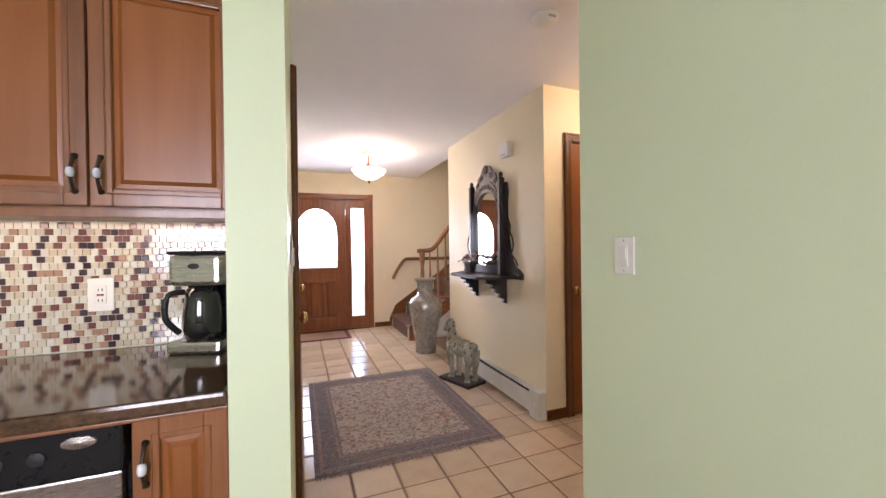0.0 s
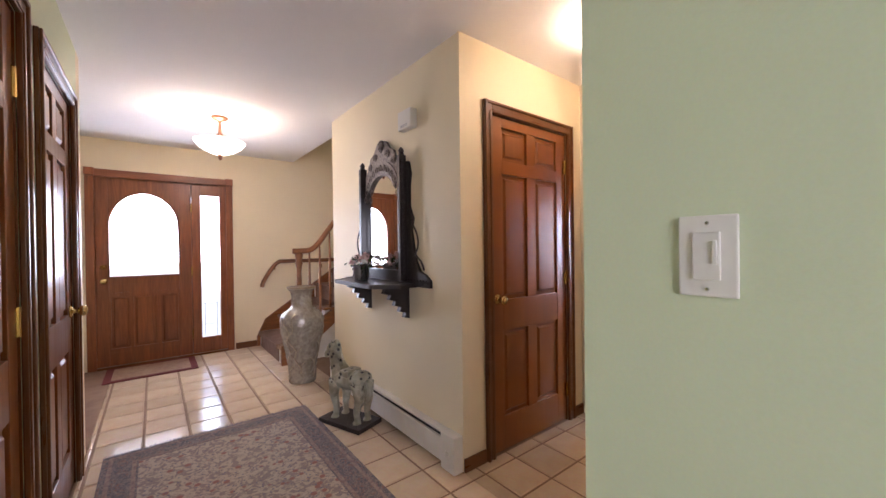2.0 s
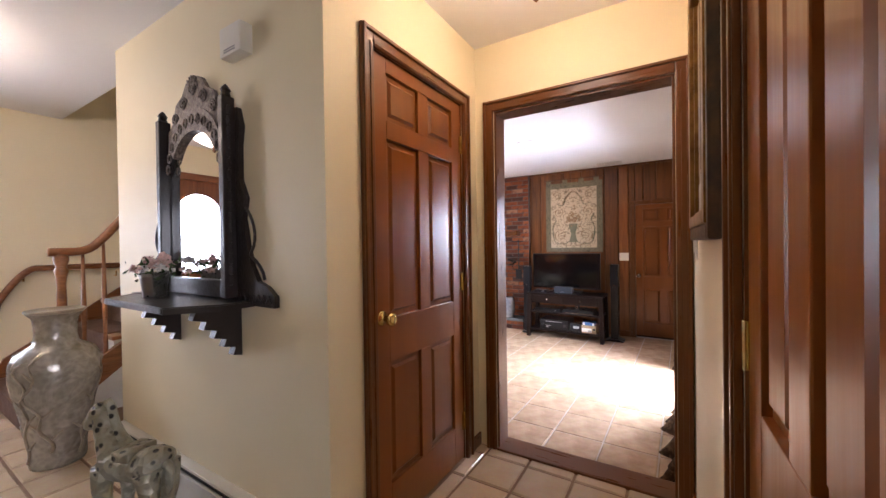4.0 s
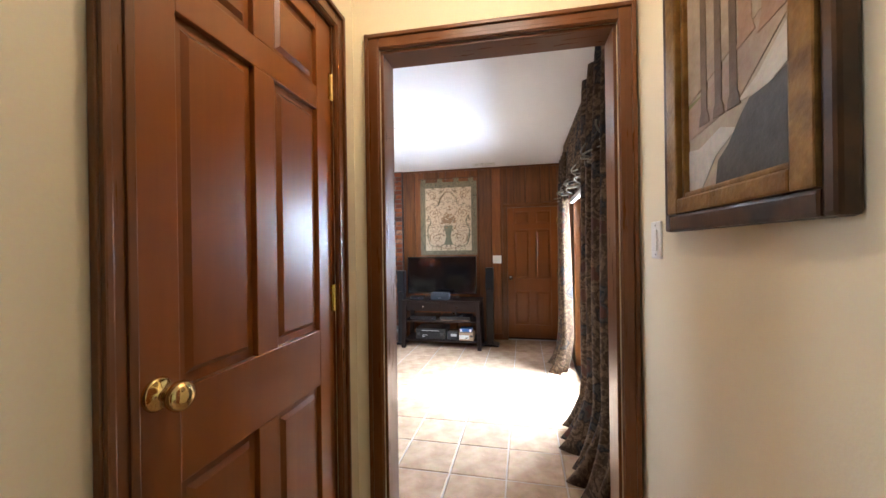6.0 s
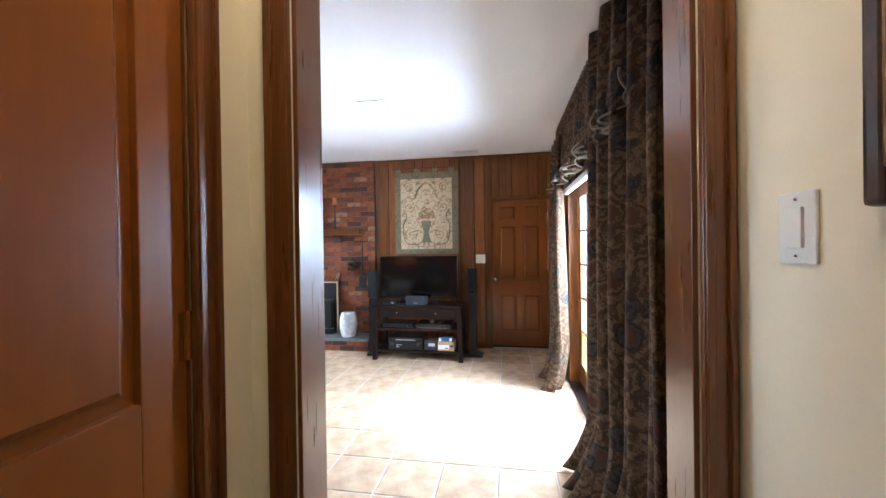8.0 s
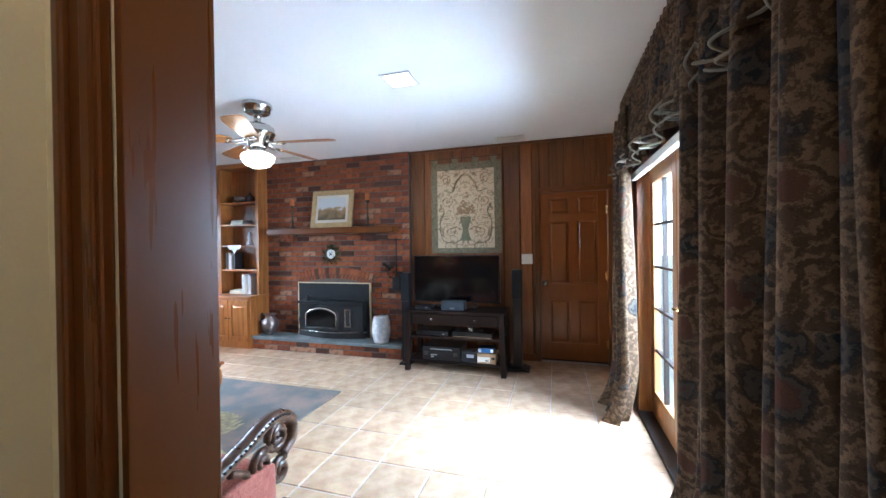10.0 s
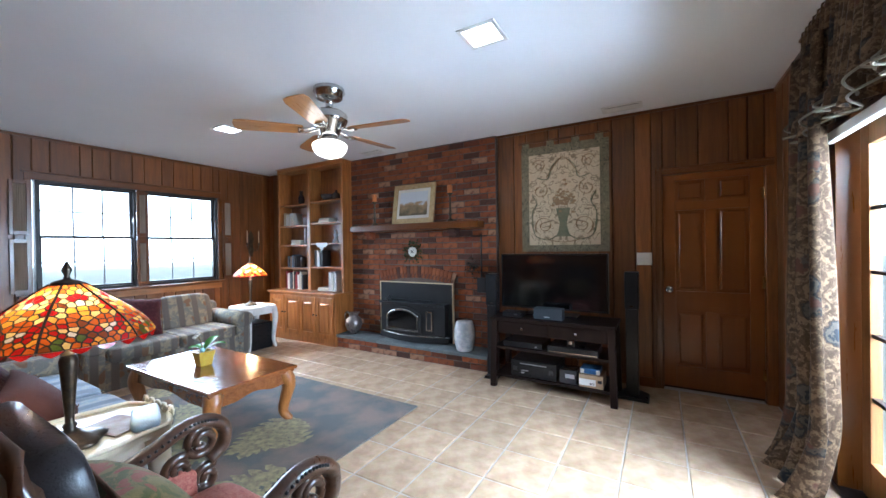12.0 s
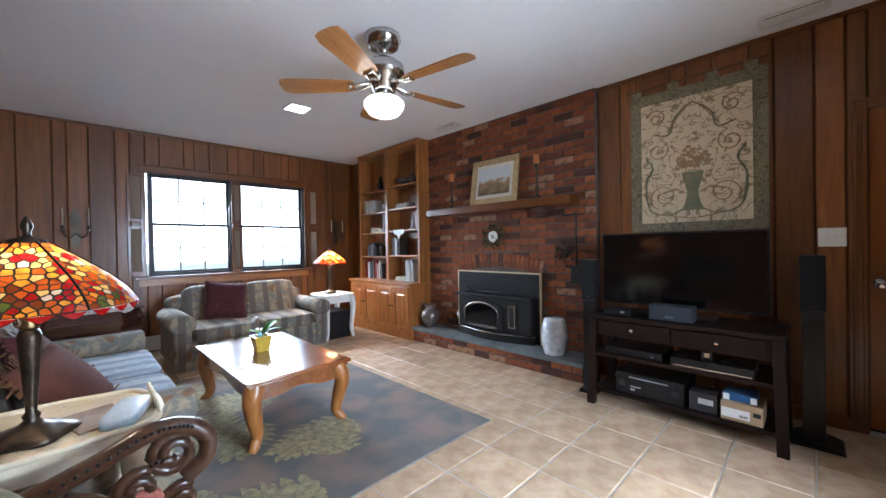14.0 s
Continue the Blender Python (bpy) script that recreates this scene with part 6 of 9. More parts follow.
# rug
m_, t_, p_ = nodes_of("leaf_pattern_rug")
w_ = coords(t_)
fine_ = node(t_, "TexNoise", {"Vector": w_}, Scale=170.0, Detail=2.0)
ground_ = node(t_, "TexNoise", {"Vector": w_}, Scale=3.0, Detail=5.0)
c_ = mixed(t_, ramp(t_, ground_.outputs["Fac"], 0.42, 0.60), (0.12, 0.125, 0.12), (0.22, 0.165, 0.135))
c_ = mixed(t_, 0.35, c_, fine_.outputs["Fac"], "OVERLAY")
t_.links.new(c_, p_.inputs["Base Color"])
p_.inputs["Roughness"].default_value = 0.95
t_.links.new(node(t_, "Bump", {"Height": fine_.outputs["Fac"]}, Strength=0.5, Distance=0.006).outputs[0], p_.inputs["Normal"])
RUG_GREY = m_
RUG_LEAF = surface("rug_leaf_yarn", (0.38, 0.34, 0.18), (0.20, 0.175, 0.125), rough=0.95, scale=22, grain=160, bump=0.5, mottled=0.28)
rug = thing("area_rug", pose(5.00, 4.62, LOW), "grey area rug with large pale yellow leaves", "rug")
part("rug_body", boxes((0, 0, 0.0005, 2.11, 2.55, 0.012), bevel=0.004), RUG_GREY, rug)


def rug_leaf(x, y, size, turn, seed):
    rng = random.Random(seed)
    bm = bmesh.new()
    spine = [(0, 0), (0.0, size)]
    for k in range(9):
        base = size * (0.02 + 0.1 * k)
        ln = size * (0.52 - 0.35 * abs(k / 8 - 0.35))
        for s in (-1, 1):
            a = math.radians(62 - 5.2 * k) * s
            dx, dy = math.sin(a), math.cos(a)
            nx, ny = dy, -dx
            w = size * 0.060
            steps = 7
            L, R = [], []
            for j in range(steps + 1):
                u = j / steps
                ww = w * (math.sin(math.pi * (0.12 + 0.88 * u)) ** 0.7) * (1.0 + 0.35 * math.sin(j * 2.4 + k)) + 0.001
                cx, cy = dx * ln * u + nx * 0.10 * ln * s * u * u, base + dy * ln * u + ny * 0.10 * ln * s * u * u
                L.append(bm.verts.new((cx - nx * ww, cy - ny * ww, 0.0003 * (2 * k + (s > 0)))))
                R.append(bm.verts.new((cx + nx * ww, cy + ny * ww, 0.0003 * (2 * k + (s > 0)))))
            for j in range(steps):
                bm.faces.new((L[j], R[j], R[j + 1], L[j + 1]))
    part("leaf_motif", bm, RUG_LEAF, rug, "pale yellow woven leaf", m=pose(x, y, 0.0128 + 0.0001 * seed, 0, 0, turn))


for k, (x, y, s, a) in enumerate(((0.95, 0.10, 0.62, 70), (1.45, 0.72, 0.55, 100), (0.60, 0.95, 0.60, -20), (1.25, 1.50, 0.60, 60), (0.75, 1.90, 0.55, 10), (1.62, 1.95, 0.5, 120), (0.35, 0.30, 0.5, 30), (1.15, 0.40, 0.45, -30), (0.15, 1.35, 0.5, -10), (0.95, 1.15, 0.45, 150), (0.30, 2.05, 0.5, 40), (0.05, 0.75, 0.45, -50), (0.55, 0.55, 0.4, 120), (1.05, 2.25, 0.42, -60))):
    rug_leaf(x, y, s, a, k)


def sofa(name, m, width, label, seat_cloth, body_cloth, depth=0.92, arm=0.20):
    """A sofa with its front towards -y and its middle at the origin."""
    s = thing(name, m, label, "sofa")
    hw = width / 2
    part("base", soft(-hw + 0.05, 0.06, 0.03, hw - 0.05, depth - 0.03, 0.30, power=0.12), body_cloth, s, smooth=True)
    bm = bmesh.new()
    n = 60
    lo = [bm.verts.new((-hw + 0.04 + (2 * hw - 0.08) * k / n, 0.05 - 0.006 * math.sin(k * 1.7), 0.004)) for k in range(n + 1)]
    hi = [bm.verts.new((-hw + 0.04 + (2 * hw - 0.08) * k / n, 0.055, 0.20)) for k in range(n + 1)]
    for k in range(n):
        bm.faces.new((lo[k], lo[k + 1], hi[k + 1], hi[k]))
    part("skirt", bm, body_cloth, s, smooth=True)
    inner = hw - arm
    for k in (0, 1):
        x0, x1 = -inner + inner * k + 0.004, -inner + inner * (k + 1) - 0.004
        c = part("seat_cushion", soft(x0, 0.0, 0.265, x1, depth - 0.24, 0.43, power=0.22), seat_cloth, s, smooth=True)
        bm = bmesh.new()
        tube(bm, [(x0 + 0.02, 0.012, 0.40), (x1 - 0.02, 0.012, 0.40)], 0.006, 6)
        part("piping", bm, body_cloth, c, smooth=True)
        part("back_cushion", soft(x0, 0, 0, x1, 0.20, 0.46, power=0.30, m=pose(0, depth - 0.40, 0.38, -14, 0, 0)), body_cloth, s, smooth=True)
    part("back", soft(-hw + 0.06, depth - 0.20, 0.05, hw - 0.06, depth, 0.72, power=0.18), body_cloth, s, smooth=True)
    for sg in (-1, 1):
        bm = bmesh.new()
        x = sg * (hw - arm / 2)
        puffed(bm, x - arm / 2 + 0.02, 0.03, 0.03, x + arm / 2 - 0.02, depth - 0.05, 0.50, power=0.15)
        n = 20
        rings = []
        for y in (0.015, 0.03, depth - 0.10, depth - 0.07):
            r = arm / 2 + (0.015 if 0.02 < y < depth - 0.08 else -0.01)
            rings.append([bm.verts.new((x + r * math.cos(2 * math.pi * q / n), y, 0.475 + 0.85 * r * math.sin(2 * math.pi * q / n))) for q in range(n)])
        for p, q in zip(rings, rings[1:]):
            for j in range(n):
                bm.faces.new((p[j], p[(j + 1) % n], q[(j + 1) % n], q[j]))
        bm.faces.new(rings[0])
        bm.faces.new(list(reversed(rings[-1])))
        part("arm", bm, body_cloth, s, smooth=True)
    return s


sofa("loveseat", pose(6.58, 7.40, LOW), 1.66, "striped tapestry loveseat below the windows", SOFA_CLOTH, SOFA_CLOTH)
sofa("sofa", pose(5.52, 6.10, LOW, 0, 0, 90), 1.98, "blue grey striped sofa with fringed throw pillows", SOFA_BLUE, SOFA_CLOTH, 0.98, 0.16)


def throw_pillow(name, m, size, thick, material, label, fringe=None):
    p = thing(name, m, label, "pillow")
    bm = bmesh.new()
    n = 16
    top = [[None] * (n + 1) for _ in range(n + 1)]
    bot = [[None] * (n + 1) for _ in range(n + 1)]
    for i in range(n + 1):
        for j in range(n + 1):
            u, v = 2 * i / n - 1, 2 * j / n - 1
            pin = 1 - 0.07 * (1 - u * u) * abs(v) ** 2
            pin2 = 1 - 0.07 * (1 - v * v) * abs(u) ** 2
            h = thick / 2 * ((1 - u * u) * (1 - v * v)) ** 0.42
            x, z = size / 2 * u * pin2, size / 2 * v * pin
            top[i][j] = bm.verts.new((x, -h - 0.003, z))
            bot[i][j] = bm.verts.new((x, h + 0.003, z))
    for g in (top, bot):
        for i in range(n):
            for j in range(n):
                bm.faces.new((g[i][j], g[i + 1][j], g[i + 1][j + 1], g[i][j + 1]))
    part("cover", bm, material, p, smooth=True)
    if fringe:
        bm = bmesh.new()
        rng = random.Random(5)
        for k in range(260):
            e, u = k % 4, rng.uniform(-1, 1)
            q = size / 2 * 0.95
            x, z = ((u * q, q), (u * q, -q), (q, u * q), (-q, u * q))[e]
            ox, oz = ((0, 1), (0, -1), (1, 0), (-1, 0))[e]
            ln = rng.uniform(0.03, 0.055)
            y = rng.uniform(-0.012, 0.012)
            a, b = Vector((x, y, z)), Vector((x + ox * ln + rng.gauss(0, 0.01), y + rng.gauss(0, 0.012), z + oz * ln + rng.gauss(0, 0.01)))
            sd = Vector((oz, 0.3, -ox)) * 0.006
            bm.faces.new([bm.verts.new(a - sd), bm.verts.new(a + sd), bm.verts.new(b + 0.5 * sd), bm.verts.new(b - 0.5 * sd)])
        part("fringe", bm, fringe, p, "thick brown fringe")
    else:
        bm = bmesh.new()
        q = size / 2 * 0.985
        tube(bm, [(-q, 0, -q), (q, 0, -q), (q, 0, q), (-q, 0, q), (-q, 0, -q)], 0.007, 6)
        part("piping", bm, FRINGE, p, smooth=True)


throw_pillow("throw_pillow", pose(6.33, 7.80, LOW + 0.635, -22, 8, 0), 0.44, 0.16, MAROON, "dark maroon throw pillow with brown piping on the loveseat")
throw_pillow("throw_pillow", pose(4.98, 5.72, LOW + 0.64, -28, 6, 80), 0.42, 0.16, MAROON, "maroon throw pillow with a thick brown fringe", FRINGE)
throw_pillow("throw_pillow", pose(5.06, 5.47, LOW + 0.60, -38, -8, 70), 0.38, 0.15, surface("tan_pillow_cloth", (0.11, 0.040, 0.026), (0.07, 0.024, 0.018), rough=0.9, grain=150, bump=0.3), "reddish brown throw pillow with a thick fringe", FRINGE)

# carved armchair
ch = thing("carved_armchair", pose(5.385, 4.13, LOW, 0, 0, 90), "carved dark wood armchair with rose seat and leather back", "armchair")
# front towards -y, middle at the origin, back at y = 0.8
part("seat", soft(-0.285, 0.0, 0.22, 0.285, 0.56, 0.43, power=0.25), ROSE_SEAT, ch, "rose red woven seat", True)
bm = bmesh.new()
rng = random.Random(2)
for k in range(120):
    x = rng.uniform(-0.28, 0.28)
    bm.faces.new([bm.verts.new(c) for c in ((x - 0.006, 0.015, 0.37), (x + 0.006, 0.015, 0.37), (x + 0.004 + rng.gauss(0, 0.006), -0.015, 0.325), (x - 0.004, -0.012, 0.325))])
part("seat_fringe", bm, ROSE_SEAT, ch)
part("seat_rail", boxes((-0.34, 0.03, 0.15, 0.34, 0.08, 0.25), (-0.34, 0.08, 0.15, -0.29, 0.58, 0.25), (0.29, 0.08, 0.15, 0.34, 0.58, 0.25), bevel=0.012), CHAIR_WOOD, ch)
part("back", soft(-0.29, 0.0, 0.0, 0.29, 0.11, 0.80, power=0.2, m=pose(0, 0.47, 0.20, -9, 0, 0)), LEATHER, ch, "smooth dark leather back", True)
bm = bmesh.new()
tube(bm, [(-0.31, 0.56, 0.2), (-0.31, 0.69, 0.92), (-0.25, 0.70, 0.975), (0.0, 0.71, 0.985), (0.25, 0.70, 0.975), (0.31, 0.69, 0.92), (0.31, 0.56, 0.2)], 0.022, 8)
part("back_frame", bm, CHAIR_WOOD, ch, smooth=True)
for s in (-1, 1):
    x = s * 0.33
    rail = curve_points([(x, 0.60, 0.62), (x, 0.44, 0.57), (x, 0.27, 0.61), (x, 0.13, 0.66), (x, 0.04, 0.65), (x, -0.015, 0.60), (x, -0.01, 0.53), (x, 0.05, 0.49)], 7)
    bm = bmesh.new()
    tube(bm, rail, 0.031, 12, 0.9)
    arm = part("arm", bm, CHAIR_WOOD, ch, "carved dark wooden arm with a scroll", True)
    bm = bmesh.new()
    for turn_, cy, cz, r0 in ((1.75, 0.075, 0.575, 0.066), (1.5, 0.165, 0.50, 0.056), (1.4, 0.06, 0.42, 0.055), (1.3, 0.13, 0.34, 0.040)):
        pts = [(x, cy + r0 * (1 - 0.75 * k / 26) * math.cos(2.2 - 2 * math.pi * turn_ * k / 26), cz + r0 * (1 - 0.75 * k / 26) * math.sin(2.2 - 2 * math.pi * turn_ * k / 26)) for k in range(27)]
        tube(bm, pts, 0.017, 7)
    tube(bm, curve_points([(x, 0.32, 0.55), (x, 0.24, 0.50), (x, 0.21, 0.40), (x, 0.12, 0.30), (x, 0.06, 0.24)], 6), 0.016, 7)
    part("carved_scroll", bm, CHAIR_WOOD, arm, "pierced spiral carving", True)
    bm = bmesh.new()
    for k in range(26):
        p = rail[4 + k] if 4 + k < len(rail) else rail[-1]
        for sx in (-1, 1):
            lathe(bm, [(0, -0.006), (0.006, -0.003), (0.006, 0.003), (0, 0.006)], 6, pose(p[0] + sx * 0.032, p[1], p[2] + 0.008))
    tagged(part("bead_row", bm, IRON, arm, "row of small dark beads", True), kind="stuff")
    part("side_pad", soft(x - 0.02, 0.10, 0.25, x + 0.02, 0.58, 0.50, power=0.2), ROSE_SEAT, ch, smooth=True)
    bm = bmesh.new()
    tube(bm, curve_points([(x, 0.05, 0.25), (x, 0.0, 0.17), (x, 0.03, 0.08), (x, -0.01, 0.02), (x, -0.03, 0.012)], 5), [0.04, 0.042, 0.044, 0.042, 0.04, 0.038, 0.036, 0.033, 0.03, 0.028, 0.026, 0.024, 0.024, 0.025, 0.026, 0.027, 0.028, 0.029, 0.028, 0.026, 0.024][:21], 8)
    part("leg", bm, CHAIR_WOOD, ch, smooth=True)
    part("leg", boxes((x - 0.025, 0.54, 0.0, x + 0.025, 0.59, 0.2), bevel=0.006), CHAIR_WOOD, ch)
throw_pillow("throw_pillow", pose(5.00, 4.10, LOW + 0.58, -34, 6, 84), 0.42, 0.17, PATTERN, "flowered olive and red throw pillow on the armchair")

# cream end table with the stained glass lamp
et = thing("end_table", pose(4.955, 4.83, LOW), "cream lacquered end table with a carved edge", "end table")
outline = [(0.365 * math.copysign(abs(math.cos(a)) ** 0.55, math.cos(a)) * (1 + 0.02 * math.cos(8 * a)), 0.245 * math.copysign(abs(math.sin(a)) ** 0.55, math.sin(a)) * (1 + 0.03 * math.cos(8 * a))) for a in (2 * math.pi * k / 64 for k in range(64))]


def disc(out, z0, z1):
    bm = bmesh.new()
    lo = [bm.verts.new((x, y, z0)) for x, y in out]
    hi = [bm.verts.new((x, y, z1)) for x, y in out]
    bm.faces.new(list(reversed(lo)))
    bm.faces.new(hi)
    for k in range(len(out)):
        bm.faces.new((lo[k], lo[(k + 1) % len(out)], hi[(k + 1) % len(out)], hi[k]))
    return bm


part("top", disc(outline, 0.603, 0.63), CREAM, et)
bm = bmesh.new()
tube(bm, [(x * 0.985, y * 0.985, 0.635) for x, y in outline] + [(outline[0][0] * 0.985, outline[0][1] * 0.985, 0.635)], 0.011, 6)
part("carved_rim", bm, CREAM, et, smooth=True)
bm = bmesh.new()
for k in range(5):
    y = -0.12 + 0.06 * k
    pts = [(0.352, y + 0.026 * (1 - 0.8 * j / 14) * math.cos(4.2 * math.pi * j / 14), 0.651 + 0.026 * (1 - 0.8 * j / 14) * math.sin(4.2 * math.pi * j / 14)) for j in range(15)]
    tube(bm, pts, 0.006, 6)
part("carved_crest", bm, CREAM, et, smooth=True)
part("apron", boxes((-0.29, -0.18, 0.533, 0.29, -0.165, 0.602), (-0.29, 0.165, 0.533, 0.29, 0.18, 0.602), (-0.29, -0.165, 0.533, -0.275, 0.165, 0.602), (0.275, -0.165, 0.533, 0.29, 0.165, 0.602), bevel=0.004), CREAM, et)
for sx in (-1, 1):
    for sy in (-1, 1):
        bm = bmesh.new()
        cabriole(bm, sx * 0.27, sy * 0.16, 0.59, sx * 0.7, sy * 0.7, 0.75)
        part("leg", bm, CREAM, et, smooth=True)
one("paper_booklet", boxes((0, 0, 0, 0.15, 0.21, 0.006)), surface("brown_booklet", (0.20, 0.12, 0.08), (0.45, 0.38, 0.30), rough=0.6, scale=9), "brown printed booklet on the cream end table", "booklet", pose(5.10, 4.68, LOW + 0.6312, 0, 0, 15))
bm = bmesh.new()
puffed(bm, -0.05, -0.12, 0, 0.05, 0.12, 0.045, 0.4)
one("tissue_pack", bm, surface("pale_blue_film", (0.42, 0.50, 0.55), rough=0.4, grain=20, bump=0.5), "crumpled pale blue packet on the end table", "packet", pose(5.22, 4.73, LOW + 0.6312, 0, 0, -20), True)


def stained(name, colour):
    """Coloured glass that lets the bulb's light through."""
    m, t, p = nodes_of(name)
    swirl = node(t, "TexNoise", {"Vector": coords(t)}, Scale=45.0, Detail=3.0)
    col = mixed(t, 0.35, colour, swirl.outputs["Fac"], "OVERLAY")
    through_ = node(t, "BsdfTranslucent", {"Color": col})
    gloss = node(t, "BsdfGlossy", Color=(1, 1, 1, 1), Roughness=0.12)
    mix = node(t, "MixShader", {1: through_.outputs[0], 2: gloss.outputs[0]})
    mix.inputs[0].default_value = 0.05
    t.links.new(mix.outputs[0], t.nodes["Material Output"].inputs[0])
    return m


GLASS_TINTS = {"red": (0.26, 0.006, 0.006), "orange": (0.33, 0.070, 0.006), "amber": (0.46, 0.20, 0.018), "cream": (0.48, 0.33, 0.12), "white": (0.42, 0.38, 0.34), "green": (0.06, 0.085, 0.02), "brown": (0.13, 0.032, 0.008)}
GLASSES = {k: stained("lit_" + k + "_glass", c) for k, c in GLASS_TINTS.items()}
CAME = surface("dark_lamp_came", (0.02, 0.016, 0.012), rough=0.45, metal=0.6)


def clipped(poly, px, py, nx, ny):
    """The part of a polygon on the near side of a line through (px, py) with the outward normal (nx, ny)."""
    out = []
    for (ax, ay), (bx, by) in zip(poly, poly[1:] + poly[:1]):
        da, db = (ax - px) * nx + (ay - py) * ny, (bx - px) * nx + (by - py) * ny
        if da <= 0:
            out.append((ax, ay))
        if da * db < 0:
            k = da / (da - db)
            out.append((ax + (bx - ax) * k, ay + (by - ay) * k))
    return out


def shade_cells(gap, seed):
    """Cells of one shade panel, mirrored about its middle: (polygon, centre), with x from -0.5 to 0.5 at the rim and y from 0 to 1."""
    rng = random.Random(seed)
    seeds = []
    tries = 0
    while tries < 4000:
        tries += 1
        y = rng.uniform(0.0, 1.0)
        half = 0.5 - 0.40 * y
        x = rng.uniform(0.0, half)
        if x < gap * 0.5:
            x = 0.0
        if all((x - a) ** 2 + (1.15 * (y - b)) ** 2 > gap * gap for a, b in seeds):
            seeds.append((x, y))
    seeds += [(-a, b) for a, b in seeds if a > 0]
    cells = []
    for a, b in seeds:
        poly = [(-0.5, 0.0), (0.5, 0.0), (0.10, 1.0), (-0.10, 1.0)]
        for c, d in seeds:
            if (c, d) != (a, b) and abs(c - a) < 4 * gap and abs(d - b) < 4 * gap:
                poly = clipped(poly, (a + c) / 2, (b + d) / 2, c - a, d - b)
                if len(poly) < 3:
                    break
        if len(poly) > 2:
            cells.append((poly, (a, b)))
    return cells


def tint_at(x, y, rng):
    """Flower pattern of a panel: red ribs, a pale lily high up, an amber belt and pale lozenges below."""
    half = 0.5 - 0.40 * y
    side = abs(x) / half
    if y > 0.86:
        return rng.choice(["red", "orange", "amber"])
    if side > 0.84:
        return rng.choice(["red", "red", "orange"]) if y > 0.25 else rng.choice(["orange", "brown", "amber"])
    if y > 0.56:
        r = math.hypot(x * 1.6, y - 0.66)
        return "white" if r < 0.075 else "red" if r < 0.13 else rng.choice(["amber", "cream", "brown", "cream"])
    if y > 0.38:
        return rng.choice(["amber", "amber", "cream", "orange", "orange"])
    if y > 0.12:
        r = math.hypot(abs(x) - 0.16, (y - 0.24) * 1.4)
        return rng.choice(["white", "cream"]) if r < 0.10 else rng.choice(["orange", "orange", "amber", "brown", "red", "green"])
    return rng.choice(["cream", "red", "orange", "amber", "green", "orange"])


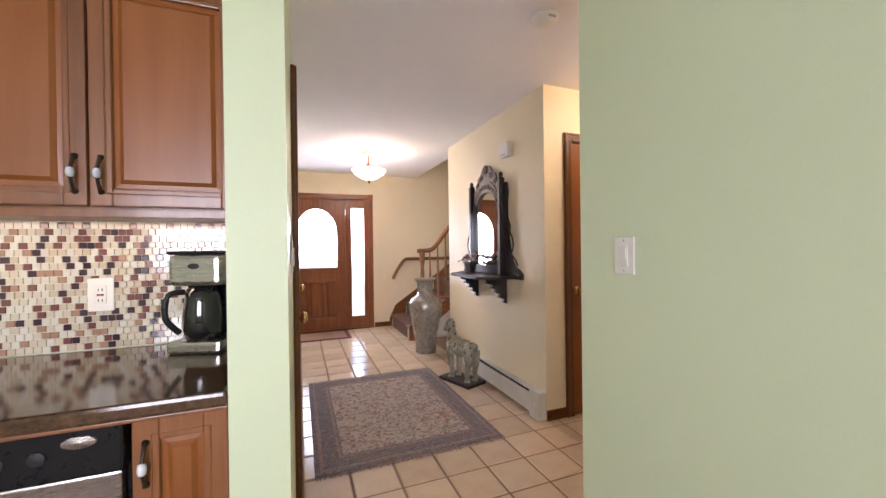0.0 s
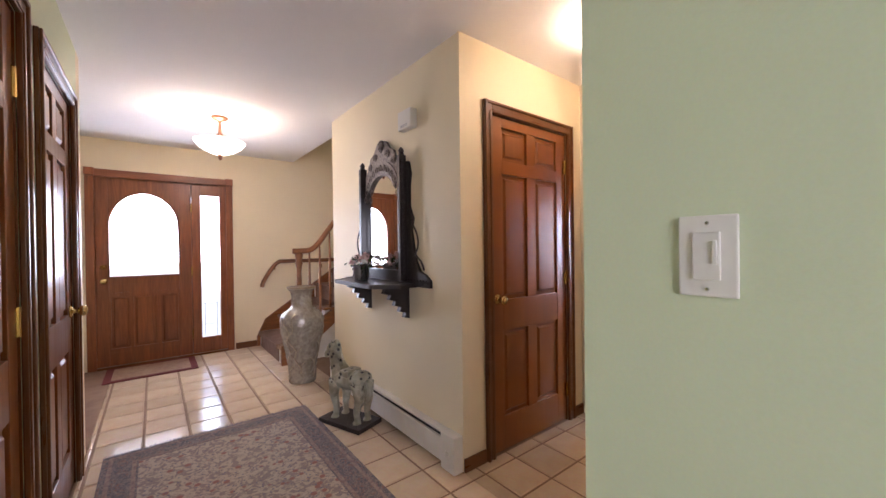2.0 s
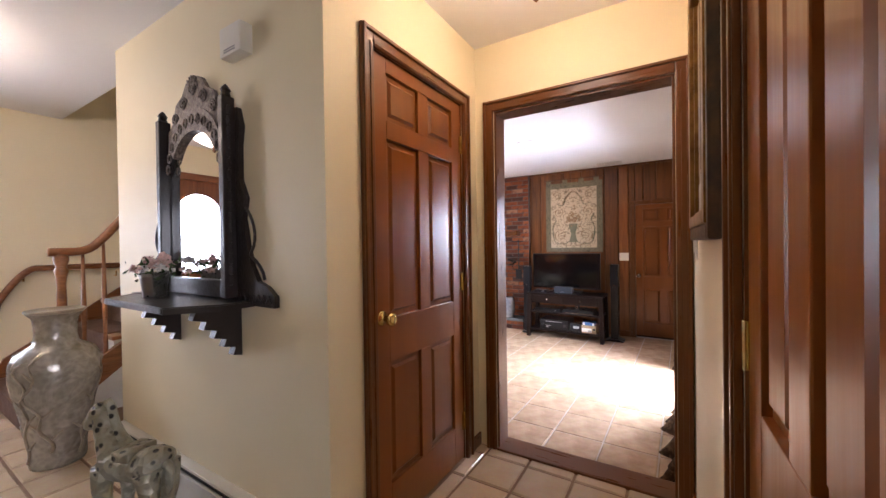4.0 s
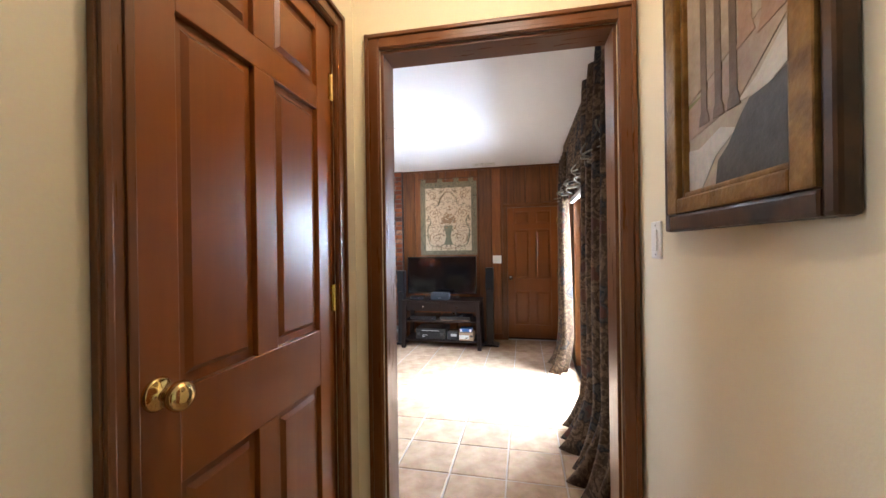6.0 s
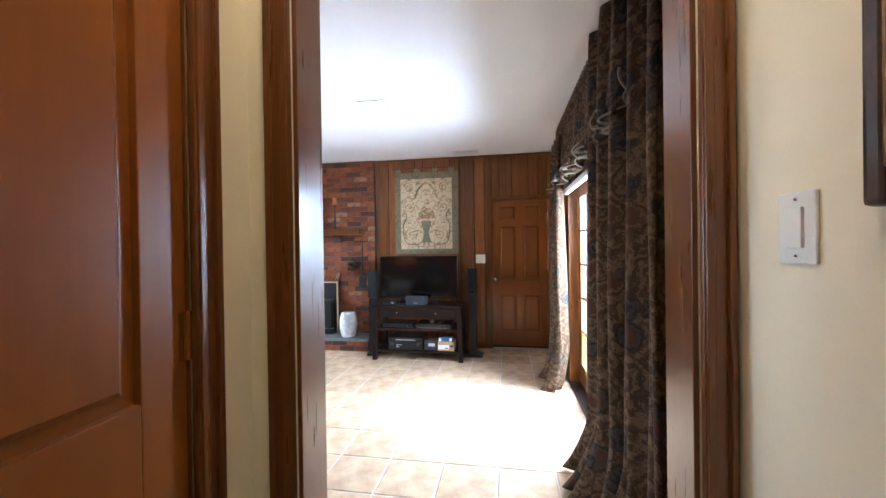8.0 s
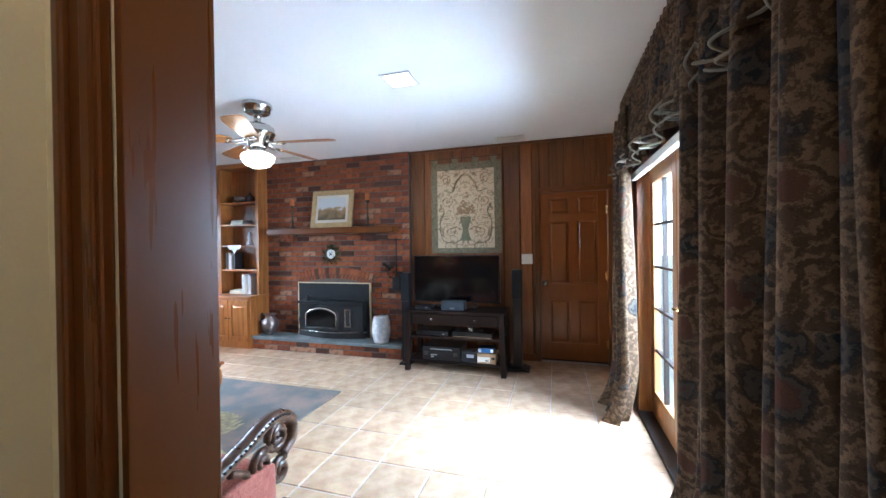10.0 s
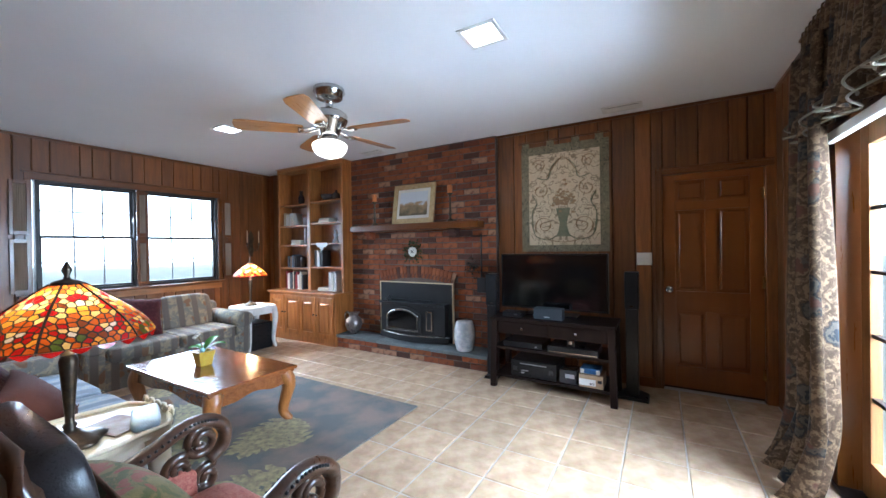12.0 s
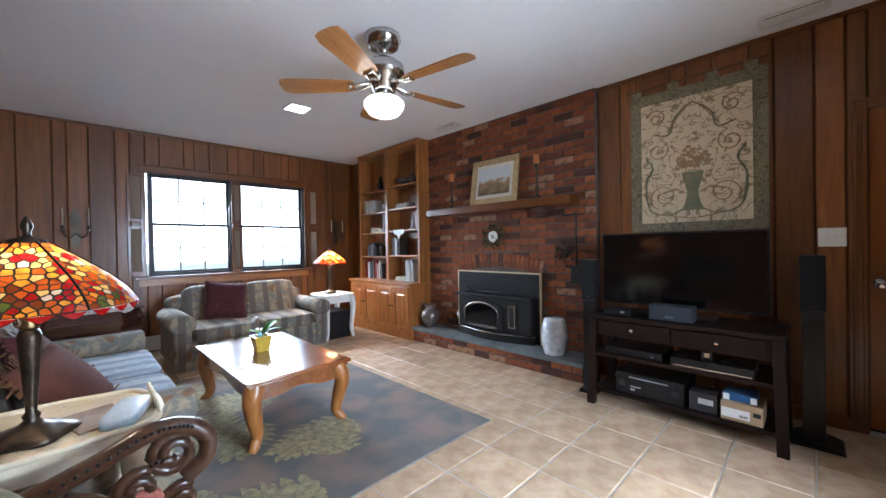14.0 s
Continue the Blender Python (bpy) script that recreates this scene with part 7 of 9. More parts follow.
def glass_lamp(name, m, r, shade_z, shade_h, total, label, gap=0.085):
    l = thing(name, m, label, "table lamp", "stained glass table lamps")
    k = r / 0.28
    bm = bmesh.new()
    lathe(bm, [(0.0, 0.0), (0.104 * k, 0.0), (0.110 * k, 0.010), (0.092 * k, 0.022), (0.060 * k, 0.034), (0.034 * k, 0.044), (0.018 * k, 0.060), (0.023 * k, 0.072), (0.014 * k, 0.084), (0.015 * k, 0.11), (0.021 * k, shade_z * 0.48), (0.028 * k, shade_z * 0.70), (0.030 * k, shade_z * 0.78), (0.024 * k, shade_z * 0.83), (0.0, shade_z * 0.835)], 24)
    for v in bm.verts:
        a = math.atan2(v.co.y, v.co.x)
        f = 1 + (0.10 * math.cos(5 * a) if v.co.z < 0.03 else 0.04 * math.cos(8 * a) if v.co.z < 0.05 else 0)
        v.co.x, v.co.y = v.co.x * f, v.co.y * f
    part("base", bm, BRONZE, l, "dark cast bronze base", True)
    bm = bmesh.new()
    lathe(bm, [(0.0, shade_z * 0.836), (0.022 * k, shade_z * 0.836), (0.026 * k, shade_z * 0.86), (0.015 * k, shade_z * 0.89), (0.026 * k, shade_z * 0.93), (0.028 * k, shade_z * 0.98), (0.014 * k, shade_z * 1.0), (0.012 * k, shade_z * 1.1), (0.0, shade_z * 1.1)], 16)
    part("collar", bm, surface("aged_brass_collar", (0.42, 0.30, 0.14), (0.20, 0.13, 0.06), rough=0.3, metal=0.9, scale=30), l, "aged brass collar", True)
    for q in range(4):
        bm = bmesh.new()
        a = math.pi / 4 + math.pi / 2 * q
        c, s_ = math.cos(a), math.sin(a)
        tube(bm, curve_points([(0.012 * c, 0.012 * s_, shade_z * 0.90), (0.035 * k * c, 0.035 * k * s_, shade_z * 0.87), (0.045 * k * c, 0.045 * k * s_, shade_z * 0.93)], 4), 0.004 * k, 6)
        part("collar_arm", bm, BRONZE, l, smooth=True)
    bm = bmesh.new()
    tube(bm, [(0, 0, shade_z * 1.1), (0, 0, shade_z + shade_h)], 0.004, 6)
    part("stem", bm, BRONZE, l)
    sides = 6
    top_r = 0.050 * k

    def at(u, v):
        """u: round the shade, 0 to 1; v: 0 at the rim to 1 at the crown."""
        a = 2 * math.pi * u
        ph = (a % (2 * math.pi / sides)) - math.pi / sides
        rr = (r + (top_r - r) * v) * (1 + 0.10 * math.sin(math.pi * v)) * (0.93 + 0.07 / max(0.6, math.cos(ph)) * math.cos(math.pi / sides))
        return Vector((rr * math.cos(a), rr * math.sin(a), shade_z + shade_h * max(v, 0.0) ** 0.9))

    came = bmesh.new()
    panes = {key: bmesh.new() for key in GLASSES}
    rng = random.Random(21)
    cells = [(poly, tint_at(*mid, rng)) for poly, mid in shade_cells(gap, 7)]
    for sd in range(sides):
        for poly, tint in cells:
            pts = [at((sd + 0.5 + min(0.499, max(-0.499, x / (1 - 0.80 * y) * 0.998))) / sides, y) for x, y in poly]
            mid = sum(pts, Vector()) / len(pts)
            inner = []
            for c in pts:
                d = mid - c
                inner.append(c + d * min(0.45, 0.0034 * k / max(1e-4, d.length)))
            panes[tint].faces.new([panes[tint].verts.new(c) for c in inner])
            ov, iv = [came.verts.new(c) for c in pts], [came.verts.new(c) for c in inner]
            for q in range(len(pts)):
                came.faces.new((ov[q], ov[(q + 1) % len(pts)], iv[(q + 1) % len(pts)], iv[q]))
        n = 4
        for q in range(n):
            u0, u1 = (sd + q / n) / sides, (sd + (q + 1) / n) / sides
            um = (u0 + u1) / 2
            drop = Vector((0, 0, -0.022 * k))
            b = panes["red"]
            b.faces.new([b.verts.new(c) for c in (at(u0 + 0.003, 0.0) - Vector((0, 0, 0.002)), at(u0 + 0.012, 0) + drop * 0.7, at(um, 0.0) + drop, at(u1 - 0.012, 0) + drop * 0.7, at(u1 - 0.003, 0.0) - Vector((0, 0, 0.002)))])
        tube(came, [at(sd / sides, v / 10) for v in range(11)], 0.0045 * k, 5)
    shade = part("shade", came, CAME, l, "leaded shade of many coloured panes")
    for key, b in panes.items():
        tagged(part(key + "_glass", b, GLASSES[key], shade, key + " glass pieces"), kind="stuff")
    bm = bmesh.new()
    z = shade_z + shade_h
    lathe(bm, [(0.0, z - 0.01), (top_r * 1.1, z - 0.008), (top_r * 0.9, z + 0.008), (0.012, z + 0.018), (0.008, z + 0.03), (0.016, z + 0.05), (0.010, z + 0.07), (0.0, total)], 14)
    part("finial", bm, BRONZE, l, smooth=True)
    return l


glass_lamp("table_lamp", pose(4.995, 4.775, LOW + 0.6312), 0.268, 0.41, 0.205, 0.70, "large lit stained glass lamp on the cream end table", 0.072)

# white side table with the smaller lamp
wt = thing("side_table", pose(7.60, 7.72, LOW), "white painted side table with curved legs", "side table")
part("top", disc([(0.24 * math.copysign(abs(math.cos(a)) ** 0.5, math.cos(a)), 0.27 * math.copysign(abs(math.sin(a)) ** 0.5, math.sin(a))) for a in (2 * math.pi * k / 48 for k in range(48))], 0.565, 0.59), PAINT_WHITE, wt)
part("apron", boxes((-0.19, -0.22, 0.48, 0.19, -0.205, 0.564), (-0.19, 0.205, 0.48, 0.19, 0.22, 0.564), (-0.19, -0.205, 0.48, -0.175, 0.205, 0.564), (0.175, -0.205, 0.48, 0.19, 0.205, 0.564), bevel=0.004), PAINT_WHITE, wt)
for sx in (-1, 1):
    for sy in (-1, 1):
        bm = bmesh.new()
        cabriole(bm, sx * 0.18, sy * 0.20, 0.55, sx * 0.7, sy * 0.7, 0.72)
        part("leg", bm, PAINT_WHITE, wt, smooth=True)
glass_lamp("table_lamp", pose(7.60, 7.76, LOW + 0.5908), 0.215, 0.42, 0.16, 0.68, "lit amber stained glass lamp on the white side table", 0.14)
one("subwoofer", boxes((-0.16, -0.17, 0.0, 0.16, 0.17, 0.36), (-0.15, -0.178, 0.012, 0.15, -0.1702, 0.348), bevel=0.006), BLACK_PLASTIC, "black box subwoofer under the side table", "subwoofer", pose(7.62, 7.72, LOW))
one("coaster_dish", disc([(0.05 * math.cos(a), 0.05 * math.sin(a)) for a in (2 * math.pi * k / 20 for k in range(20))], 0, 0.012), PAINT_WHITE, "small white dish on the side table", "dish", pose(7.68, 7.53, LOW + 0.5908))

# dark chest with a lace cloth in the corner
bomb = thing("bombe_chest", pose(5.17, 8.66, LOW, 0, 0, 0), "dark polished chest with swelling front", "chest")
bm = bmesh.new()
prof = [(0.40, 0.06), (0.36, 0.12), (0.37, 0.25), (0.44, 0.40), (0.47, 0.50), (0.44, 0.58), (0.42, 0.60)]
rings = [[bm.verts.new((sx * w, yy * (w + 0.05), z)) for sx, yy in ((-1, 0.0), (-1, -0.8), (-0.6, -1.05), (0.6, -1.05), (1, -0.8), (1, 0.0))] for w, z in prof]
for a, b in zip(rings, rings[1:]):
    for k in range(6):
        bm.faces.new((a[k], a[(k + 1) % 6], b[(k + 1) % 6], b[k]))
bm.faces.new(rings[0])
bm.faces.new(rings[-1])
DARK_MAHOGANY = timber("dark_mahogany", (0.035, 0.012, 0.008), (0.075, 0.025, 0.014), rough=0.2, coat=0.6, along="x")
part("body", bm, DARK_MAHOGANY, bomb, smooth=False)
part("top", boxes((-0.46, -0.50, 0.60, 0.46, -0.002, 0.625), bevel=0.008), DARK_MAHOGANY, bomb)
for x in (-0.33, 0.33):
    part("foot", boxes((x - 0.04, -0.36, 0.0, x + 0.04, -0.28, 0.062), (x - 0.04, -0.06, 0.0, x + 0.04, -0.01, 0.062), bevel=0.01), DARK_MAHOGANY, bomb)
bm = bmesh.new()
tube(bm, curve_points([(0.10, -0.50, 0.50), (0.16, -0.53, 0.485), (0.22, -0.53, 0.485), (0.28, -0.50, 0.50)], 4), 0.006, 6)
part("handle", bm, BRASS, bomb, smooth=True)
bm = bmesh.new()
slab(bm, [(-0.22, 0.0), (0.22, 0.0), (0.22, -0.03), (0.15, -0.06), (0.10, -0.05), (0.0, -0.15), (-0.10, -0.05), (-0.15, -0.06), (-0.22, -0.03)], -0.502, -0.504)
box(bm, -0.22, -0.503, 0.0, 0.22, -0.05, 0.002)
one("lace_runner", bm, surface("ivory_lace", (0.62, 0.60, 0.54), (0.40, 0.38, 0.34), rough=0.9, scale=60, grain=120, bump=0.5, mottled=0.1), "white lace runner hanging over the chest edge", "runner", pose(5.32, 8.66, LOW + 0.6255))

# wall sconces with candles


def sconce(x, z, label):
    s = thing("candle_sconce", pose(x, RY1 - 0.013, z), label, "sconce", "candle sconces on the panelling")
    bm = bmesh.new()
    slab(bm, [(-0.02, -0.20), (0.02, -0.20), (0.045, -0.10), (0.03, 0.0), (0.05, 0.10), (0.03, 0.18), (0.0, 0.23), (-0.03, 0.18), (-0.05, 0.10), (-0.03, 0.0), (-0.045, -0.10)], -0.015, -0.001)
    part("backplate", bm, BRONZE, s)
    for sg in (-1, 1):
        bm = bmesh.new()
        tube(bm, curve_points([(0, -0.015, -0.05), (sg * 0.05, -0.05, -0.10), (sg * 0.09, -0.07, -0.06), (sg * 0.10, -0.07, 0.0)], 5), 0.006, 6)
        lathe(bm, [(0, 0.0), (0.022, 0.004), (0.012, 0.012), (0.012, 0.03), (0, 0.03)], 10, pose(sg * 0.10, -0.07, 0.0))
        a = part("arm", bm, BRONZE, s, smooth=True)
        bm = bmesh.new()
        lathe(bm, [(0, 0.03), (0.009, 0.03), (0.008, 0.22), (0, 0.225)], 8, pose(sg * 0.10, -0.07, 0.0))
        part("candle", bm, surface("ivory_wax", (0.62, 0.52, 0.36), rough=0.5), a, "thin ivory candle", True)
        bm = bmesh.new()
        for q in range(5):
            lathe(bm, [(0, -0.03), (0.007, -0.01), (0.004, 0.0), (0, 0.002)], 6, pose(sg * 0.10 + 0.02 * math.cos(q * 1.26), -0.07 + 0.02 * math.sin(q * 1.26), -0.005))
        part("crystal_drops", bm, CHROME, a, "small hanging crystal drops")


sconce(8.20, 1.25, "bronze double candle sconce beside the windows")
sconce(5.12, 1.27, "bronze double candle sconce in the dark corner")
tagged(part("baseboard_heater_room", boxes((5.6, RY1 - 0.075, LOW + 0.02, 8.1, RY1 - 0.03, LOW + 0.19), bevel=0.005), PAINT_WHITE), "low white baseboard heater below the windows", "heater", kind="structure")

# curtains


def drape(name, m, width, height, folds, depth, label, spread=0.0, seed=1, bell=1.0, lean=0.0, puddle=0.05):
    """A gathered curtain that hangs along x; bell: how it narrows at mid height."""
    c = thing(name, m, label, "curtain", "tapestry curtains at the french doors")
    rng = random.Random(seed)
    phase = [rng.uniform(-0.6, 0.6) for _ in range(40)]
    bm = bmesh.new()
    n, rows = folds * 12, 30
    g = []
    for i in range(n + 1):
        u = i / n
        col = []
        for j in range(rows + 1):
            v = j / rows
            w = width * (1 - (1 - bell) * math.sin(math.pi * v ** 0.8))
            a = 2 * math.pi * folds * u + phase[int(u * folds) % 40] * (0.3 + v) + 0.5 * math.sin(3 * v + 5 * u)
            d = depth * (0.30 + 0.70 * v ** 0.5) * math.sin(a) + 0.35 * depth * math.sin(0.5 * a + 2.0 * v)
            x = (u - 0.5) * (w + spread * v) + 0.012 * math.sin(7 * v + 9 * u) + lean * v
            z = height * (1 - v)
            if v > 0.82:
                d += puddle * ((v - 0.82) / 0.18) ** 1.6 * (0.65 + 0.35 * math.sin(a * 0.7))
            if v > 0.93:
                z = max(z, 0.006 + 0.012 * (0.5 + 0.5 * math.sin(a)))
            col.append(bm.verts.new((x, d, z)))
        g.append(col)
    for i in range(n):
        for j in range(rows):
            bm.faces.new((g[i][j], g[i + 1][j], g[i + 1][j + 1], g[i][j + 1]))
    ob = part("cloth", bm, CURTAIN, c, smooth=True)
    mod = ob.modifiers.new("thick", "SOLIDIFY")
    mod.thickness = 0.006
    return c


drape("curtain", pose(7.34, 2.09, LOW), 0.42, 2.45, 5, 0.055, "brown tapestry curtain gathered beside the french doors", 0.20, 3, 0.9, 0.0, 0.16)
drape("curtain", pose(5.27, 2.085, LOW), 1.06, 2.625, 9, 0.06, "brown tapestry curtain gathered near the doorway", 0.10, 6, 0.92, 0.0, 0.20)
val = thing("valance", pose(6.32, 2.06, 1.70), "ruffled brown tapestry valance over the french doors", "valance")
bm = bmesh.new()
n, rows = 260, 14
L = 2.50
g = []
for i in range(n + 1):
    u = i / n
    s = 5 * u
    sag = abs(math.sin(math.pi * s)) ** 0.7
    col = []
    for j in range(rows + 1):
        v = j / rows
        z = 0.72 - (0.52 + 0.16 * sag) * v
        d = 0.030 * math.sin(2 * math.pi * 38 * u + 2 * math.sin(6 * u)) * (0.4 + 0.8 * v) + 0.05 * v * math.sin(math.pi * s) ** 2 + (0.03 * math.sin(90 * u + 3 * v) if v > 0.85 else 0)
        col.append(bm.verts.new((-L / 2 + L * u, d, z)))
    g.append(col)
for i in range(n):
    for j in range(rows):
        bm.faces.new((g[i][j], g[i + 1][j], g[i + 1][j + 1], g[i][j + 1]))
vc = part("cloth", bm, CURTAIN, val, smooth=True)
vc.modifiers.new("thick", "SOLIDIFY").thickness = 0.005
bm = bmesh.new()
for off in (0.0, 0.035):
    pts = [Vector(g0) for g0 in [(-L / 2 + L * i / n, 0.015 + off + 0.045 * math.sin(90 * i / n + off * 40) + 0.05 * math.sin(math.pi * 5 * i / n) ** 2, 0.72 - (0.53 + 0.16 * abs(math.sin(math.pi * 5 * i / n)) ** 0.7) + off * 0.9) for i in range(n + 1)]]
    tube(bm, pts, 0.006, 5)
part("ruffle_edge", bm, surface("pale_piping", (0.22, 0.19, 0.14), rough=0.8), val, "pale ruffled edge", True)
bm = bmesh.new()
tube(bm, [(-L / 2 - 0.03, 0.0, 0.70), (L / 2 + 0.03, 0.0, 0.70)], 0.014)
part("rod", bm, TRIM_WOOD_X, val)

# ---- kitchen corner ----
SITE = Matrix()
plate("dimmer_switch", pose(2.3465, 1.69, 1.237, 0, 0, -90), 0.073, 0.116, "white dimmer switch on the green wall", "dimmer")
plate("hall_switch", pose(HX0 + 0.0005, 2.30, 1.24, 0, 0, 90), 0.078, 0.12, "white rocker switch on the hall wall")
plate("passage_switch", SKEW @ pose(1.728, 0.0005, 1.22, 0, 0, 180), 0.075, 0.12, "white rocker switch beside the doorway")
plate("wall_outlet", pose(0.717, 2.5525, 1.11), 0.078, 0.122, "white safety outlet on the mosaic backsplash", "outlet", "outlet")
GRANITE = surface("brown_granite", (0.13, 0.070, 0.035), (0.030, 0.020, 0.015), rough=0.08, scale=55, grain=140, bump=0.01, coat=0.4, mottled=0.5)
STEEL = surface("brushed_steel", (0.52, 0.50, 0.47), (0.44, 0.42, 0.40), rough=0.28, metal=1.0, stretch=(1, 1, 30), bump=0.02)
CAB_GLAZE = timber("cabinet_frame_wood", (0.20, 0.075, 0.026), (0.28, 0.110, 0.042), rough=0.35, coat=0.3, streak=0.15, bump=0.01)


def cabinet_door(parent, x0, x1, z0, z1, y, handle_x, handle_z):
    f = 0.055
    d = part("door", boxes((x0, y - 0.02, z0, x0 + f, y, z1), (x1 - f, y - 0.02, z0, x1, y, z1), (x0 + f, y - 0.02, z0, x1 - f, y, z0 + f), (x0 + f, y - 0.02, z1 - f, x1 - f, y, z1), bevel=0.004), CAB_GLAZE, parent)
    for k in range(3):
        o = f - 0.016 + 0.007 * k
        bm = bmesh.new()
        tube(bm, [(x0 + o, y - 0.019 + 0.003 * k, z0 + o), (x1 - o, y - 0.019 + 0.003 * k, z0 + o), (x1 - o, y - 0.019 + 0.003 * k, z1 - o), (x0 + o, y - 0.019 + 0.003 * k, z1 - o), (x0 + o, y - 0.019 + 0.003 * k, z0 + o)], 0.0035, 5)
        part("rope_moulding", bm, CAB_GLAZE, d)
    part("panel", raised_panel(x1 - x0 - 2 * f, z1 - z0 - 2 * f, 0.012, 0.028), CABINET, d, m=pose(x0 + f, y - 0.006, z0 + f))
    bm = bmesh.new()
    tube(bm, curve_points([(handle_x, y - 0.022, handle_z + 0.055), (handle_x, y - 0.030, handle_z + 0.045), (handle_x, y - 0.045, handle_z + 0.012), (handle_x, y - 0.045, handle_z - 0.012), (handle_x, y - 0.030, handle_z - 0.045), (handle_x, y - 0.022, handle_z - 0.055)], 4), 0.005, 7)
    for s in (-1, 1):
        lathe(bm, [(0, 0), (0.009, 0.0), (0.007, 0.006), (0, 0.007)], 10, pose(handle_x, y - 0.0205, handle_z + s * 0.052, 90, 0, 0))
    h = part("handle", bm, BRONZE, d, "antique metal handle", True)
    bm = bmesh.new()
    lathe(bm, [(0, -0.016), (0.009, -0.012), (0.011, 0.0), (0.009, 0.012), (0, 0.016)], 12, pose(handle_x, y - 0.046, handle_z))
    part("grip", bm, PORCELAIN, h, "white porcelain grip", True)
    return d


up = thing("upper_cabinet", pose(0, 0, 0), "maple upper kitchen cabinet with raised panel doors", "cabinet")
part("body", boxes((0.40, 2.25, 1.38, 1.224, 2.558, 2.30), bevel=0.003), CAB_GLAZE, up)
part("light_rail", boxes((0.40, 2.235, 1.372, 1.224, 2.262, 1.40), bevel=0.003), CAB_GLAZE, up)
cabinet_door(up, 0.412, 0.814, 1.405, 2.12, 2.2485, 0.787, 1.50)
cabinet_door(up, 0.820, 1.218, 1.405, 2.12, 2.2485, 0.848, 1.50)
part("crown", boxes((0.40, 2.20, 2.13, 1.224, 2.249, 2.20), (0.40, 2.18, 2.20, 1.224, 2.249, 2.30), bevel=0.01), CAB_GLAZE, up)
up2 = thing("upper_cabinet", pose(0, 0, 0), "maple upper kitchen cabinet beside another", "cabinet")
part("body", boxes((-0.55, 2.25, 1.38, 0.398, 2.558, 2.30), bevel=0.003), CAB_GLAZE, up2)
cabinet_door(up2, -0.54, -0.08, 1.405, 2.12, 2.2485, -0.11, 1.50)
cabinet_door(up2, -0.07, 0.392, 1.405, 2.12, 2.2485, -0.04, 1.50)
base = thing("base_cabinet", pose(0, 0, 0), "narrow maple base cabinet with a raised panel door", "cabinet")
part("body", boxes((1.008, 1.955, 0.10, 1.224, 2.558, 0.868), bevel=0.002), CAB_GLAZE, base)
cabinet_door(base, 1.014, 1.219, 0.13, 0.855, 1.953, 1.042, 0.745)
part("toe_kick", boxes((1.008, 2.01, 0.0, 1.224, 2.03, 0.099)), IRON, base)
base2 = thing("base_cabinet", pose(0, 0, 0), "maple base cabinet beside the dishwasher", "cabinet")
part("body", boxes((-0.55, 1.955, 0.10, 0.398, 2.558, 0.868), bevel=0.002), CAB_GLAZE, base2)
cabinet_door(base2, -0.54, 0.39, 0.13, 0.855, 1.953, 0.34, 0.745)
dwm = thing("dishwasher", pose(0, 0, 0), "steel dishwasher with a black control panel", "dishwasher")
part("body", boxes((0.405, 1.975, 0.0, 1.003, 2.55, 0.866)), BLACK_PLASTIC, dwm)
part("front", boxes((0.405, 1.945, 0.10, 0.990, 1.974, 0.735), bevel=0.006), STEEL, dwm, "brushed steel door front")
part("control_panel", boxes((0.405, 1.935, 0.737, 0.998, 1.974, 0.862), bevel=0.008), BLACK_PLASTIC, dwm, "glossy black control panel")
bm = bmesh.new()
lathe(bm, [(0, 0), (0.034, 0.0), (0.033, 0.004), (0, 0.006)], 24, pose(0.915, 1.935, 0.823, 90, 0, 0) @ Matrix.Diagonal((1.0, 0.42, 1.0, 1.0)))
part("badge", bm, STEEL, dwm, "oval silver badge")
for x in (0.70, 0.77, 0.84):
    bm = bmesh.new()
    lathe(bm, [(0, 0), (0.017, 0.0), (0.016, 0.006), (0, 0.008)], 16, pose(x, 1.935, 0.80, 90, 0, 0))
    part("button", bm, DIM, dwm)
one("countertop", boxes((-0.55, 1.90, 0.8685, 1.2245, 2.556, 0.908), bevel=0.010), GRANITE, "polished brown granite countertop with a rounded edge", "countertop")
part("edge_trim", boxes((0.40, 1.912, 0.8575, 1.2235, 1.934, 0.8682), bevel=0.003), CAB_GLAZE, base2)

cm = thing("coffee_maker", pose(1.085, 2.415, 0.909, 0, 0, -18), "steel and black drip coffee maker with a glass jug", "coffee maker")
part("base", boxes((-0.09, -0.10, 0.0, 0.09, 0.095, 0.045), bevel=0.012), STEEL, cm)
part("tower", boxes((-0.086, 0.012, 0.0455, 0.086, 0.092, 0.345), bevel=0.012), BLACK_PLASTIC, cm)
part("head", boxes((-0.086, -0.09, 0.235, 0.086, 0.0118, 0.345), bevel=0.016), STEEL, cm, "brushed steel brew head")
part("lid", boxes((-0.088, -0.094, 0.3455, 0.088, 0.094, 0.358), bevel=0.006), BLACK_PLASTIC, cm)
bm = bmesh.new()
lathe(bm, [(0, 0.046), (0.050, 0.046), (0.060, 0.075), (0.062, 0.13), (0.054, 0.19), (0.046, 0.228), (0.0, 0.228)], 24, pose(0.008, -0.052, 0))
jug = part("jug", bm, surface("dark_jug_glass", (0.010, 0.010, 0.012), rough=0.04, coat=1.0, bump=0), cm, "dark glass jug", True)
bm = bmesh.new()
tube(bm, curve_points([(-0.040, -0.075, 0.215), (-0.070, -0.115, 0.205), (-0.075, -0.12, 0.13), (-0.045, -0.095, 0.075)], 5), 0.010, 8)
part("handle", bm, BLACK_PLASTIC, jug, smooth=True)
bm = bmesh.new()
